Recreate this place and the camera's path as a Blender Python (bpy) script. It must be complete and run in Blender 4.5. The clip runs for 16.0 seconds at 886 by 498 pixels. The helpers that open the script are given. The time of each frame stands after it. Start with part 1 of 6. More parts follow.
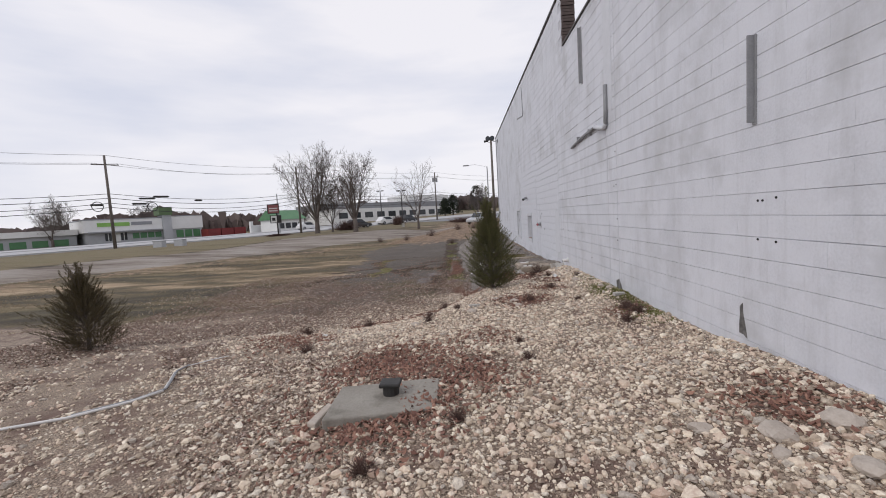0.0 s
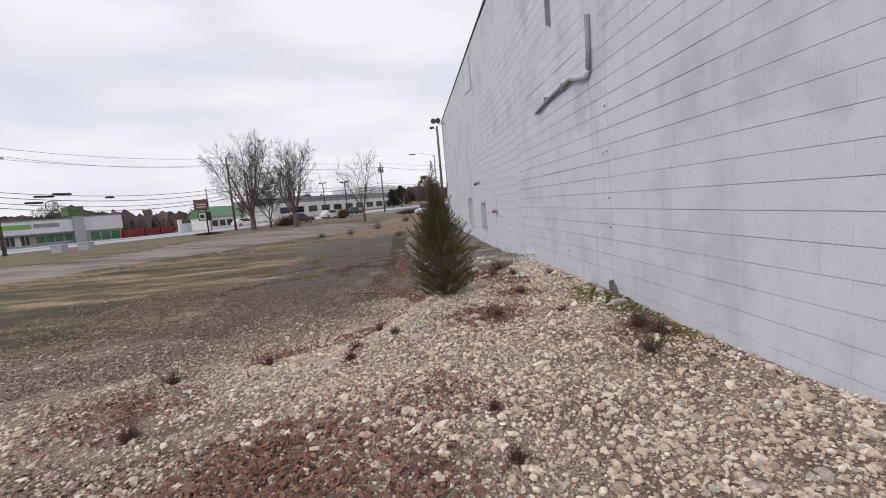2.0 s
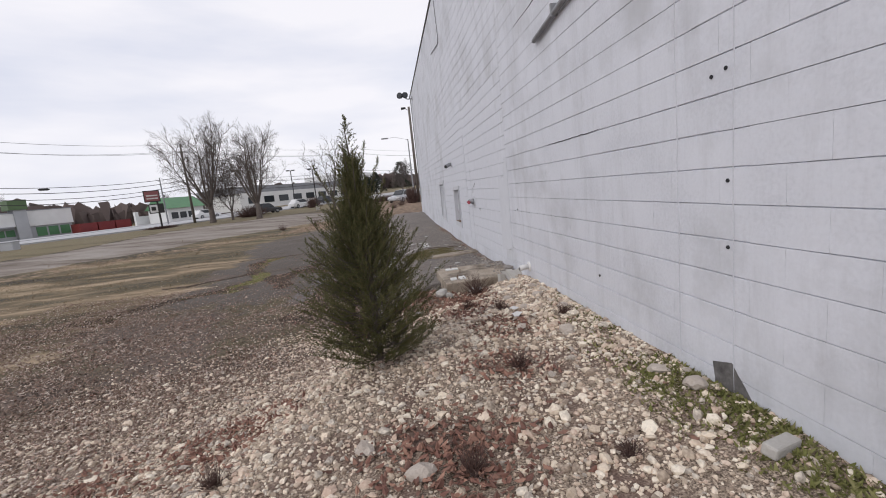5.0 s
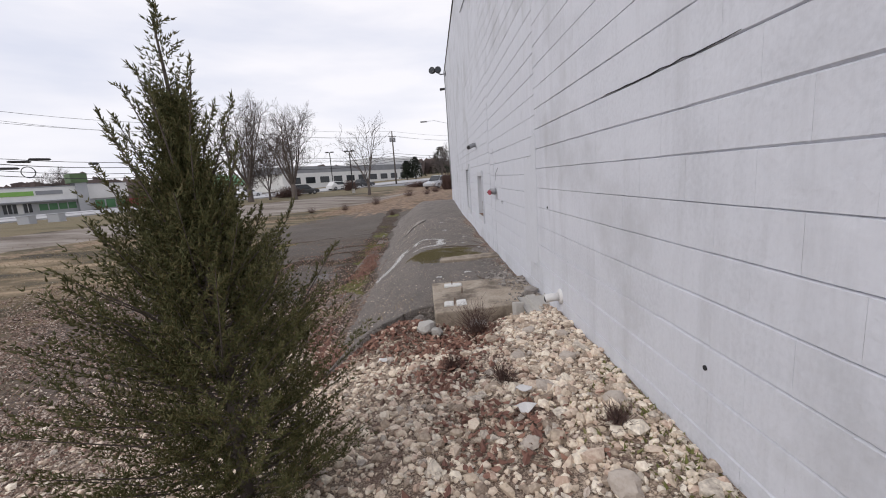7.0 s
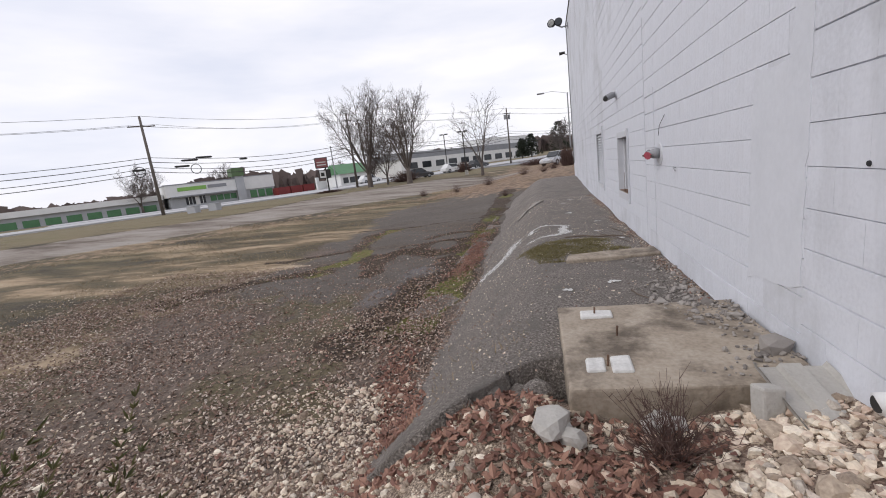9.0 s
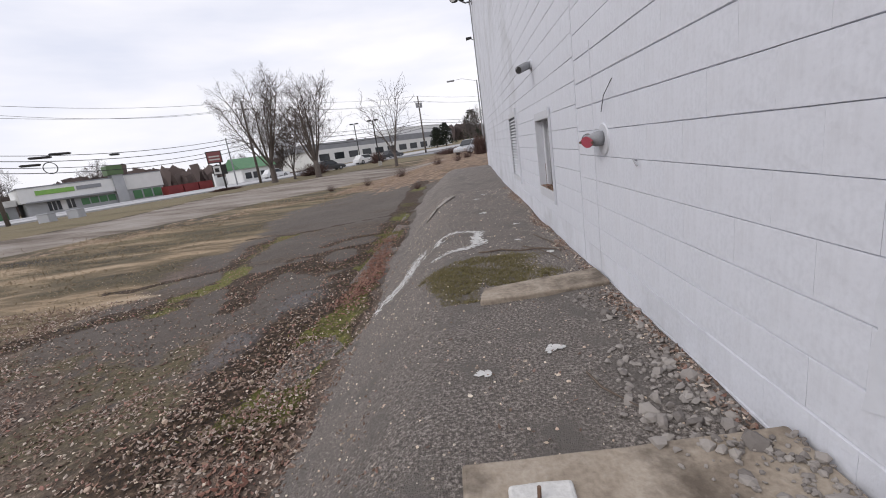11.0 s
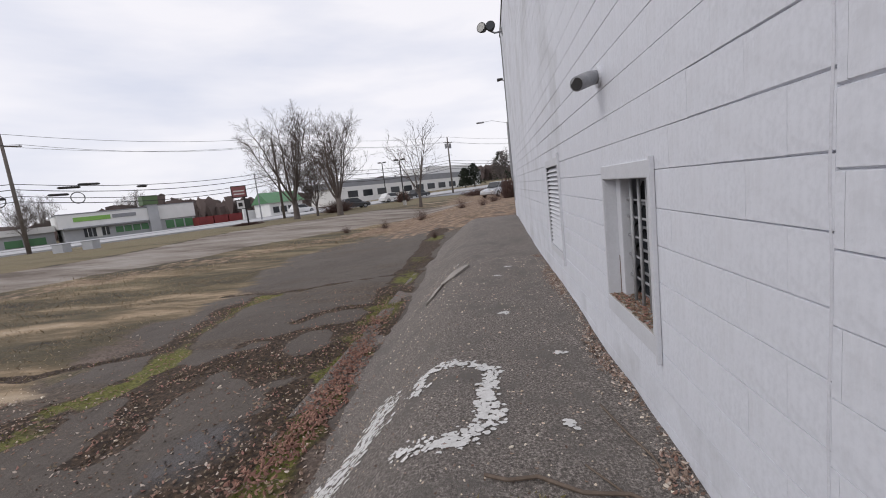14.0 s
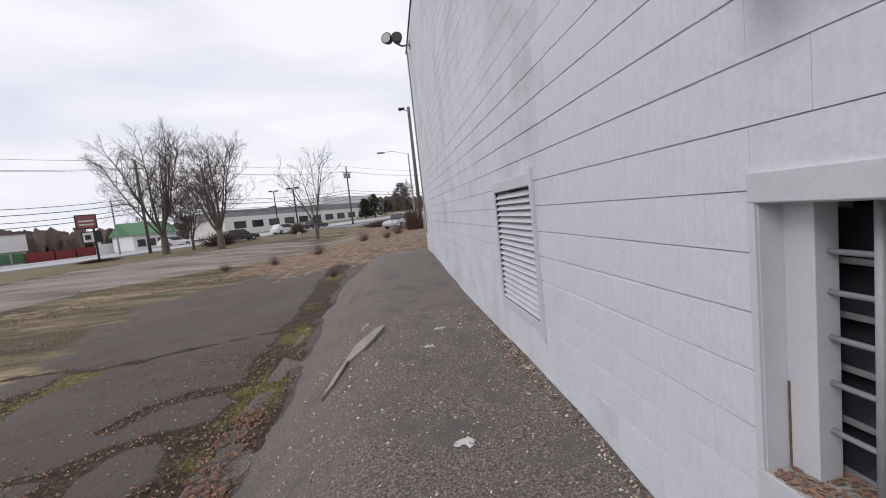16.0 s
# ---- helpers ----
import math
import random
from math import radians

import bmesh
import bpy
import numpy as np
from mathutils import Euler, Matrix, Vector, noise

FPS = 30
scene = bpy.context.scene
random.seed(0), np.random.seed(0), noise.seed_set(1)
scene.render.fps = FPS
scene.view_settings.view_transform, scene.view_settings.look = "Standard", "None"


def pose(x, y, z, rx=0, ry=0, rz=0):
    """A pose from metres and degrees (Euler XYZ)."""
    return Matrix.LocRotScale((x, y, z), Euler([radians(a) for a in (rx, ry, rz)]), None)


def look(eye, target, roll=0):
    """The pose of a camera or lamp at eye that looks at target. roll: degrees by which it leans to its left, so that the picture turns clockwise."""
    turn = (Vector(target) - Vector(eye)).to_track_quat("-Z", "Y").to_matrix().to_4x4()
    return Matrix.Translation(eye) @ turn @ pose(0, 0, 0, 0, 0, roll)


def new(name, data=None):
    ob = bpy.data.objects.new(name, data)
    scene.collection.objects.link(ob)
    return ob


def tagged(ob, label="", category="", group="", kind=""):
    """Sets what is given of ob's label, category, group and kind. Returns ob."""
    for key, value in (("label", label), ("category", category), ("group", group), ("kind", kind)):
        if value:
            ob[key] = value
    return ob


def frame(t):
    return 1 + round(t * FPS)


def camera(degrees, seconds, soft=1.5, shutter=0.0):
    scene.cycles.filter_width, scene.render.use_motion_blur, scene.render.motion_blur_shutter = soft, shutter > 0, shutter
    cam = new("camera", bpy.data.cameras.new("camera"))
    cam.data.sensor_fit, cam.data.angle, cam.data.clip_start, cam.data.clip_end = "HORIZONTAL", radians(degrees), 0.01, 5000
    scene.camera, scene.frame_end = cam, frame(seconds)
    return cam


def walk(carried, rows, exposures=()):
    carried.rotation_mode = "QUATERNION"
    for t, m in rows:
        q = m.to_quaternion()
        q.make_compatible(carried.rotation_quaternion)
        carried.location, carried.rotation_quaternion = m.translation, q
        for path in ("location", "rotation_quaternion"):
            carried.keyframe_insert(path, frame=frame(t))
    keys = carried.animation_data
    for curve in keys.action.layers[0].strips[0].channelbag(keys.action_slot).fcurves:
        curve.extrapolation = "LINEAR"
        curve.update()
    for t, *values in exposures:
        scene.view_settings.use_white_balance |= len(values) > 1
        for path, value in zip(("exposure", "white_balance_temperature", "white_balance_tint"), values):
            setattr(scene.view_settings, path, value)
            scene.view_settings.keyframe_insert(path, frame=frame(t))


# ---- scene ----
cam = camera(93.9, 16.0, soft=1.0)
PATH = [
    (0, (-0.667, -2.167, 1.227), (-0.77, -0.176, 1.067), -3.5),
    (0.5, (-0.715, -1.655, 1.254), (-0.833, 0.336, 1.114), -3.4),
    (1, (-0.632, -1.142, 1.202), (-0.698, 0.855, 1.114), -3.8),
    (1.5, (-0.632, -0.606, 1.117), (-0.536, 1.389, 1.011), -4.0),
    (2, (-0.51, 0.008, 1.115), (-0.379, 1.991, 0.896), -5.1),
    (2.5, (-0.386, 0.507, 1.136), (-0.256, 2.475, 0.801), -4.8),
    (3, (-0.344, 1.108, 1.141), (-0.214, 3.069, 0.77), -4.1),
    (3.5, (-0.247, 1.54, 1.146), (-0.147, 3.508, 0.804), -4.4),
    (4, (-0.133, 2.017, 1.175), (0.012, 3.99, 0.882), -4.8),
    (4.5, (-0.035, 2.578, 1.144), (0.177, 4.546, 0.862), -5.7),
    (4.7, (0.034, 2.782, 1.129), (0.258, 4.749, 0.843), -6.0),
    (6.8, (0.895, 4.767, 1.068), (0.984, 6.736, 0.732), -5.2),
    (7, (0.894, 4.996, 1.039), (0.925, 6.966, 0.7), -4.2),
    (7.5, (0.96, 5.474, 1.048), (0.809, 7.436, 0.694), -4.9),
    (8, (0.976, 5.967, 1.054), (0.671, 7.909, 0.685), -4.8),
    (8.5, (0.862, 6.513, 0.972), (0.43, 8.43, 0.599), -5.3),
    (9, (0.813, 7.033, 0.858), (0.292, 8.928, 0.484), -7.2),
    (9.2, (0.823, 7.252, 0.875), (0.277, 9.138, 0.496), -8.3),
    (11.3, (0.961, 9.128, 0.844), (0.831, 11.067, 0.37), -8.3),
    (11.5, (0.951, 9.27, 0.928), (0.82, 11.225, 0.53), -7.8),
    (12, (1.064, 9.566, 1.051), (0.951, 11.55, 0.831), -8.0),
    (12.5, (1.215, 10.006, 1.14), (1.109, 11.999, 1.014), -7.3),
    (13, (1.184, 10.531, 1.013), (1.043, 12.52, 0.854), -6.2),
    (13.5, (1.165, 11.118, 1.02), (0.968, 13.096, 0.795), -6.5),
    (14, (1.163, 11.69, 1.066), (0.9, 13.653, 0.789), -6.7),
    (14.5, (1.044, 12.272, 1.065), (0.72, 14.223, 0.765), -6.8),
    (15, (1.032, 12.739, 1.012), (0.665, 14.684, 0.723), -6.7),
    (15.5, (0.991, 13.286, 1.055), (0.705, 15.252, 0.828), -6.7),
    (16, (0.867, 13.807, 1.091), (1.093, 15.785, 0.908), -6.2),
]
walk(cam, [(t, look(eye, target, roll)) for t, eye, target, roll in PATH],
     exposures=[(0, -0.05), (4.7, 0.03), (7.0, 0.08), (9.0, 0.15), (11.5, 0.15), (12.4, 0.0), (16, 0.06)])

# ---- world and light ----
world = bpy.data.worlds.new("overcast")
scene.world = world
world.use_nodes = True
wn, wl = world.node_tree.nodes, world.node_tree.links
wn.clear()
w_out = wn.new("ShaderNodeOutputWorld")
w_mix = wn.new("ShaderNodeMixShader")
w_sky = wn.new("ShaderNodeTexSky")
w_sky.sky_type = "NISHITA"
w_sky.sun_disc = False
w_sky.sun_elevation, w_sky.sun_rotation = radians(38), radians(235)
w_bs = wn.new("ShaderNodeBackground")
w_bs.inputs[1].default_value = 0.1
w_bc = wn.new("ShaderNodeBackground")
w_bc.inputs[1].default_value = 1.0
w_tc = wn.new("ShaderNodeTexCoord")
w_map = wn.new("ShaderNodeMapping")
w_map.inputs["Scale"].default_value = (1.1, 1.1, 5.0)
w_map.inputs["Rotation"].default_value = (0.1, 0.06, 0.4)
w_no = wn.new("ShaderNodeTexNoise")
w_no.inputs["Scale"].default_value, w_no.inputs["Detail"].default_value = 1.6, 5
w_no.inputs["Roughness"].default_value = 0.5
w_ra = wn.new("ShaderNodeValToRGB")
w_ra.color_ramp.elements[0].position, w_ra.color_ramp.elements[0].color = 0.30, (0.70, 0.73, 0.86, 1)
w_ra.color_ramp.elements[1].position, w_ra.color_ramp.elements[1].color = 0.60, (0.97, 0.95, 1.0, 1)
wl.new(w_tc.outputs["Generated"], w_map.inputs["Vector"])
wl.new(w_map.outputs["Vector"], w_no.inputs["Vector"])
wl.new(w_no.outputs["Fac"], w_ra.inputs["Fac"])
wl.new(w_ra.outputs["Color"], w_bc.inputs["Color"])
wl.new(w_sky.outputs["Color"], w_bs.inputs["Color"])
w_mix.inputs[0].default_value = 0.92
wl.new(w_bs.outputs[0], w_mix.inputs[1])
wl.new(w_bc.outputs[0], w_mix.inputs[2])
wl.new(w_mix.outputs[0], w_out.inputs[0])
sun = new("sun", bpy.data.lights.new("sun", "SUN"))
sun.data.energy, sun.data.angle, sun.data.color = 0.9, radians(24), (1.0, 0.96, 0.92)
sun.matrix_world = look((-30, -22, 30), (0, 0, 0))

# ---- materials ----


def mat(name, stops, scale=8.0, rough=0.8, bump=0.3, metal=0.0, fine=60.0, spread=0.5, island=False, stain=None, stain_scale=0.6, bdist=0.01):
    """A surface from a colour ramp over coarse and fine noise; stain: a second colour in blotches."""
    m = bpy.data.materials.new(name)
    m.use_nodes = True
    n, k = m.node_tree.nodes, m.node_tree.links
    p = n["Principled BSDF"]
    p.inputs["Roughness"].default_value, p.inputs["Metallic"].default_value = rough, metal
    tc = n.new("ShaderNodeTexCoord")
    a, b = n.new("ShaderNodeTexNoise"), n.new("ShaderNodeTexNoise")
    a.inputs["Scale"].default_value, a.inputs["Detail"].default_value = scale, 5
    b.inputs["Scale"].default_value, b.inputs["Detail"].default_value = fine, 4
    for q in (a, b):
        k.new(tc.outputs["Object"], q.inputs["Vector"])
    mx = n.new("ShaderNodeMix")
    mx.data_type = "FLOAT"
    mx.inputs[0].default_value = 0.4
    if island:
        ge = n.new("ShaderNodeNewGeometry")
        k.new(ge.outputs["Random Per Island"], mx.inputs[2])
        mx.inputs[0].default_value = 0.25
    else:
        k.new(a.outputs["Fac"], mx.inputs[2])
    k.new(b.outputs["Fac"], mx.inputs[3])
    ra = n.new("ShaderNodeValToRGB")
    e = ra.color_ramp.elements
    lo, hi = (0.0, 1.0) if island else (0.5 - spread / 2, 0.5 + spread / 2)
    for i, c in enumerate(stops):
        pos = lo + (hi - lo) * i / max(1, len(stops) - 1)
        el = e[i] if i < 2 else e.new(pos)
        el.position, el.color = pos, (*c, 1)
    for i, el in enumerate(sorted(e, key=lambda q: q.position)):
        el.color = (*stops[min(i, len(stops) - 1)], 1)
    k.new(mx.outputs[0], ra.inputs["Fac"])
    col = ra.outputs["Color"]
    if stain:
        s = n.new("ShaderNodeTexNoise")
        s.inputs["Scale"].default_value, s.inputs["Detail"].default_value = stain_scale, 6
        s.inputs["Roughness"].default_value = 0.65
        k.new(tc.outputs["Object"], s.inputs["Vector"])
        sr = n.new("ShaderNodeValToRGB")
        sr.color_ramp.elements[0].position, sr.color_ramp.elements[1].position = 0.5, 0.66
        k.new(s.outputs["Fac"], sr.inputs["Fac"])
        sm = n.new("ShaderNodeMix")
        sm.data_type = "RGBA"
        k.new(sr.outputs["Color"], sm.inputs[0])
        k.new(col, sm.inputs[6])
        sm.inputs[7].default_value = (*stain, 1)
        col = sm.outputs[2]
    k.new(col, p.inputs["Base Color"])
    if bump:
        bu = n.new("ShaderNodeBump")
        bu.inputs["Strength"].default_value, bu.inputs["Distance"].default_value = bump, bdist
        k.new(b.outputs["Fac"], bu.inputs["Height"])
        k.new(bu.outputs["Normal"], p.inputs["Normal"])
    return m


WALL = [(0.57, 0.585, 0.63), (0.66, 0.675, 0.725), (0.70, 0.715, 0.765)]
M_BLOCK = mat("painted_block", WALL, 2.0, 0.62, 0.25, fine=45, spread=0.4, stain=(0.53, 0.54, 0.57), stain_scale=0.9, bdist=0.006)


def weathered(m, dark, amount):
    """Faint rain streaks down a painted wall, and the trowelled unevenness of its blocks."""
    n, k = m.node_tree.nodes, m.node_tree.links
    p = n["Principled BSDF"]
    tc, mp, st, ra, mx = (n.new("ShaderNode" + q) for q in ("TexCoord", "Mapping", "TexNoise", "ValToRGB", "Mix"))
    mp.inputs["Scale"].default_value = (1, 2.6, 0.35)
    st.inputs["Scale"].default_value, st.inputs["Detail"].default_value, st.inputs["Roughness"].default_value = 1.6, 7, 0.7
    ra.color_ramp.elements[0].position, ra.color_ramp.elements[1].position = 0.5, 0.72
    ra.color_ramp.elements[1].color = (amount, amount, amount, 1)
    mx.data_type = "RGBA"
    k.new(tc.outputs["Object"], mp.inputs["Vector"])
    k.new(mp.outputs["Vector"], st.inputs["Vector"])
    k.new(st.outputs["Fac"], ra.inputs["Fac"])
    k.new(ra.outputs["Color"], mx.inputs[0])
    k.new(p.inputs["Base Color"].links[0].from_socket, mx.inputs[6])
    mx.inputs[7].default_value = (*dark, 1)
    k.new(mx.outputs[2], p.inputs["Base Color"])
    lump, bu = n.new("ShaderNodeTexNoise"), n.new("ShaderNodeBump")
    lump.inputs["Scale"].default_value, lump.inputs["Detail"].default_value = 9, 5
    bu.inputs["Strength"].default_value, bu.inputs["Distance"].default_value = 0.6, 0.014
    k.new(tc.outputs["Object"], lump.inputs["Vector"])
    k.new(lump.outputs["Fac"], bu.inputs["Height"])
    k.new(p.inputs["Normal"].links[0].from_socket, bu.inputs["Normal"])
    k.new(bu.outputs["Normal"], p.inputs["Normal"])


weathered(M_BLOCK, (0.43, 0.435, 0.455), 0.4)
M_MORTAR = mat("painted_mortar", [(0.50, 0.51, 0.55), (0.62, 0.63, 0.675)], 3, 0.8, 0.4)
M_PATCH = mat("render_patch", [(0.58, 0.595, 0.635), (0.67, 0.685, 0.73)], 5, 0.7, 0.4, fine=25)
M_TRIM = mat("painted_trim", [(0.52, 0.53, 0.56), (0.62, 0.63, 0.665)], 6, 0.5, 0.15)
M_RUST = mat("rusty_steel", [(0.08, 0.05, 0.035), (0.2, 0.12, 0.08)], 12, 0.8, 0.4)
# broken core, with the shade of its hollow put into the dark tones
M_HOLE = mat("shaded_block_core", [(0.05, 0.047, 0.045), (0.2, 0.19, 0.185)], 14, 0.9, 0.8, fine=30)
# near-black colour for shade: behind louvres and slats, in bolt holes and cracks
M_DARK = mat("opening_shade", [(0.012, 0.012, 0.014), (0.03, 0.03, 0.034)], 6, 0.8, 0.2)
M_CAP = mat("dark_coping", [(0.035, 0.03, 0.03), (0.07, 0.06, 0.055)], 6, 0.6, 0.2)
M_BRICK = mat("brown_brick", [(0.06, 0.045, 0.042), (0.12, 0.09, 0.083)], 12, 0.9, 0.5)
M_CONC = mat("weathered_concrete", [(0.16, 0.125, 0.095), (0.33, 0.275, 0.215), (0.46, 0.40, 0.33)], 4, 0.9, 0.7, fine=40, stain=(0.12, 0.095, 0.072), stain_scale=2.4)
M_CONC2 = mat("mossy_concrete", [(0.22, 0.20, 0.17), (0.36, 0.335, 0.295)], 6, 0.9, 0.6, stain=(0.16, 0.145, 0.12), stain_scale=3.0)
M_CONCL = mat("pale_concrete", [(0.36, 0.34, 0.31), (0.5, 0.48, 0.45)], 6, 0.9, 0.5)
M_ASPH = mat("old_asphalt", [(0.045, 0.038, 0.033), (0.175, 0.152, 0.134), (0.50, 0.445, 0.40)], 60, 0.9, 1.0, fine=130, spread=0.36, stain=(0.15, 0.134, 0.12), stain_scale=2.2, bdist=0.02)
M_STONE = mat("limestone_gravel", [(0.10, 0.07, 0.055), (0.58, 0.475, 0.365), (0.26, 0.20, 0.155), (0.78, 0.67, 0.53), (0.50, 0.36, 0.28), (0.88, 0.79, 0.65), (0.36, 0.31, 0.265), (0.90, 0.83, 0.72)], 20, 0.85, 0.4, fine=50, island=True)
M_ROCK = mat("pale_rock", [(0.36, 0.30, 0.25), (0.55, 0.49, 0.43)], 9, 0.9, 0.7)
M_LEAF = mat("dead_leaves", [(0.09, 0.04, 0.03), (0.20, 0.095, 0.07), (0.34, 0.19, 0.135), (0.14, 0.07, 0.052), (0.26, 0.12, 0.085)], 10, 0.8, 0, island=True)
M_STRAW = mat("dry_grass", [(0.14, 0.10, 0.06), (0.28, 0.21, 0.13), (0.36, 0.28, 0.18)], 10, 0.9, 0, island=True)
M_MOSS = mat("moss", [(0.022, 0.014, 0.009), (0.055, 0.034, 0.02), (0.042, 0.034, 0.013), (0.09, 0.058, 0.034), (0.065, 0.04, 0.024)], 8, 0.95, 0, island=True)
M_GREENMOSS = mat("green_moss", [(0.07, 0.07, 0.016), (0.13, 0.13, 0.026), (0.21, 0.20, 0.05), (0.12, 0.085, 0.04)], 8, 0.95, 0, island=True)
M_WEED = mat("dead_weed", [(0.07, 0.04, 0.035), (0.13, 0.08, 0.065)], 10, 0.9, 0, island=True)
M_CEDAR = mat("cedar_foliage", [(0.036, 0.042, 0.013), (0.078, 0.084, 0.025), (0.115, 0.108, 0.038), (0.17, 0.13, 0.062)], 5, 0.75, 0, island=True)
M_CEDAR2 = mat("bronzed_cedar_foliage", [(0.045, 0.038, 0.016), (0.08, 0.062, 0.026), (0.12, 0.085, 0.04)], 5, 0.75, 0, island=True)
M_BARK = mat("bark", [(0.07, 0.055, 0.047), (0.15, 0.125, 0.11)], 6, 0.9, 0.5)
M_TWIG = mat("twigs", [(0.07, 0.055, 0.05), (0.12, 0.10, 0.092)], 3, 0.9, 0)
M_WOODS = mat("winter_woods", [(0.10, 0.075, 0.07), (0.19, 0.15, 0.14)], 0.4, 0.95, 0, island=True)
M_POLE = mat("weathered_pole", [(0.09, 0.075, 0.065), (0.17, 0.15, 0.135)], 4, 0.9, 0.3)
M_WIRE = mat("black_cable", [(0.015, 0.015, 0.016), (0.03, 0.03, 0.03)], 4, 0.6, 0)
M_ROAD = mat("pale_concrete_road", [(0.36, 0.36, 0.37), (0.46, 0.46, 0.47)], 0.6, 0.85, 0.1, fine=6)
M_LOT = mat("wet_car_park", [(0.16, 0.165, 0.18), (0.23, 0.235, 0.25)], 0.4, 0.7, 0.1, fine=6)
M_WHITE = mat("white_stucco", [(0.62, 0.62, 0.61), (0.75, 0.75, 0.74)], 0.8, 0.7, 0.1)
M_GREYW = mat("grey_stucco", [(0.34, 0.35, 0.37), (0.44, 0.45, 0.47)], 0.8, 0.8, 0.1)
M_GREEN = mat("green_paint", [(0.05, 0.15, 0.065), (0.09, 0.22, 0.10)], 1.0, 0.5, 0.05)
M_LIME = mat("lime_sign", [(0.16, 0.34, 0.07), (0.24, 0.44, 0.10)], 1.0, 0.5, 0)
M_OLIVE = mat("olive_tower_cap", [(0.06, 0.10, 0.04), (0.10, 0.16, 0.07)], 1.0, 0.6, 0.05)
M_ROOFG = mat("grey_roof", [(0.20, 0.205, 0.22), (0.30, 0.31, 0.33)], 0.8, 0.8, 0.1)
M_REDC = mat("red_container", [(0.13, 0.012, 0.014), (0.20, 0.02, 0.02)], 1.0, 0.5, 0.1)
M_REDCAP = mat("faded_red_plastic", [(0.30, 0.04, 0.065), (0.40, 0.075, 0.105)], 20, 0.45, 0.1)
M_PIPEG = mat("grey_painted_pipe", [(0.20, 0.205, 0.215), (0.30, 0.305, 0.32)], 14, 0.5, 0.25)
M_PVC = mat("white_pvc", [(0.62, 0.61, 0.60), (0.75, 0.74, 0.73)], 9, 0.4, 0.1)
M_BLACK = mat("black_plastic", [(0.012, 0.012, 0.012), (0.035, 0.032, 0.03)], 12, 0.6, 0.2)
M_PAINT = mat("worn_white_paint", [(0.50, 0.49, 0.47), (0.74, 0.73, 0.71)], 15, 0.8, 0.5)
M_BAR = mat("painted_steel_bar", [(0.30, 0.305, 0.32), (0.42, 0.425, 0.44)], 20, 0.5, 0.2)
M_CLOTH = mat("dirty_cloth", [(0.25, 0.225, 0.20), (0.38, 0.35, 0.32)], 14, 0.95, 0.5)
M_STICK = mat("dry_stick", [(0.09, 0.065, 0.05), (0.17, 0.13, 0.10)], 20, 0.9, 0.3)
M_SILVER = mat("silver_car_paint", [(0.45, 0.46, 0.48), (0.52, 0.53, 0.55)], 1.0, 0.3, 0, metal=0.4)
M_CARD = mat("dark_car_paint", [(0.02, 0.022, 0.025), (0.035, 0.037, 0.04)], 1.0, 0.3, 0)
M_CARW = mat("white_car_paint", [(0.6, 0.6, 0.6), (0.7, 0.7, 0.7)], 1.0, 0.3, 0)
M_GLASS = mat("dark_glass", [(0.02, 0.023, 0.027), (0.035, 0.04, 0.045)], 1.0, 0.1, 0)
M_RUBBER = mat("tyre_rubber", [(0.012, 0.012, 0.012), (0.025, 0.025, 0.025)], 5, 0.8, 0)
M_SIGNR = mat("faded_red_sign", [(0.20, 0.06, 0.065), (0.28, 0.10, 0.10)], 3, 0.5, 0)
M_PINE = mat("dark_evergreen", [(0.012, 0.018, 0.010), (0.03, 0.038, 0.02)], 2, 0.9, 0, island=True)
M_LITTER = mat("leaf_litter", [(0.07, 0.045, 0.034), (0.22, 0.145, 0.11), (0.11, 0.07, 0.054), (0.34, 0.255, 0.20), (0.16, 0.105, 0.075), (0.58, 0.50, 0.43), (0.24, 0.13, 0.10), (0.13, 0.10, 0.055)], 20, 0.95, 0, island=True)
M_DEBRIS = mat("leaf_debris", [(0.10, 0.08, 0.06), (0.28, 0.22, 0.15), (0.34, 0.17, 0.14), (0.20, 0.18, 0.12)], 20, 0.95, 0, island=True)


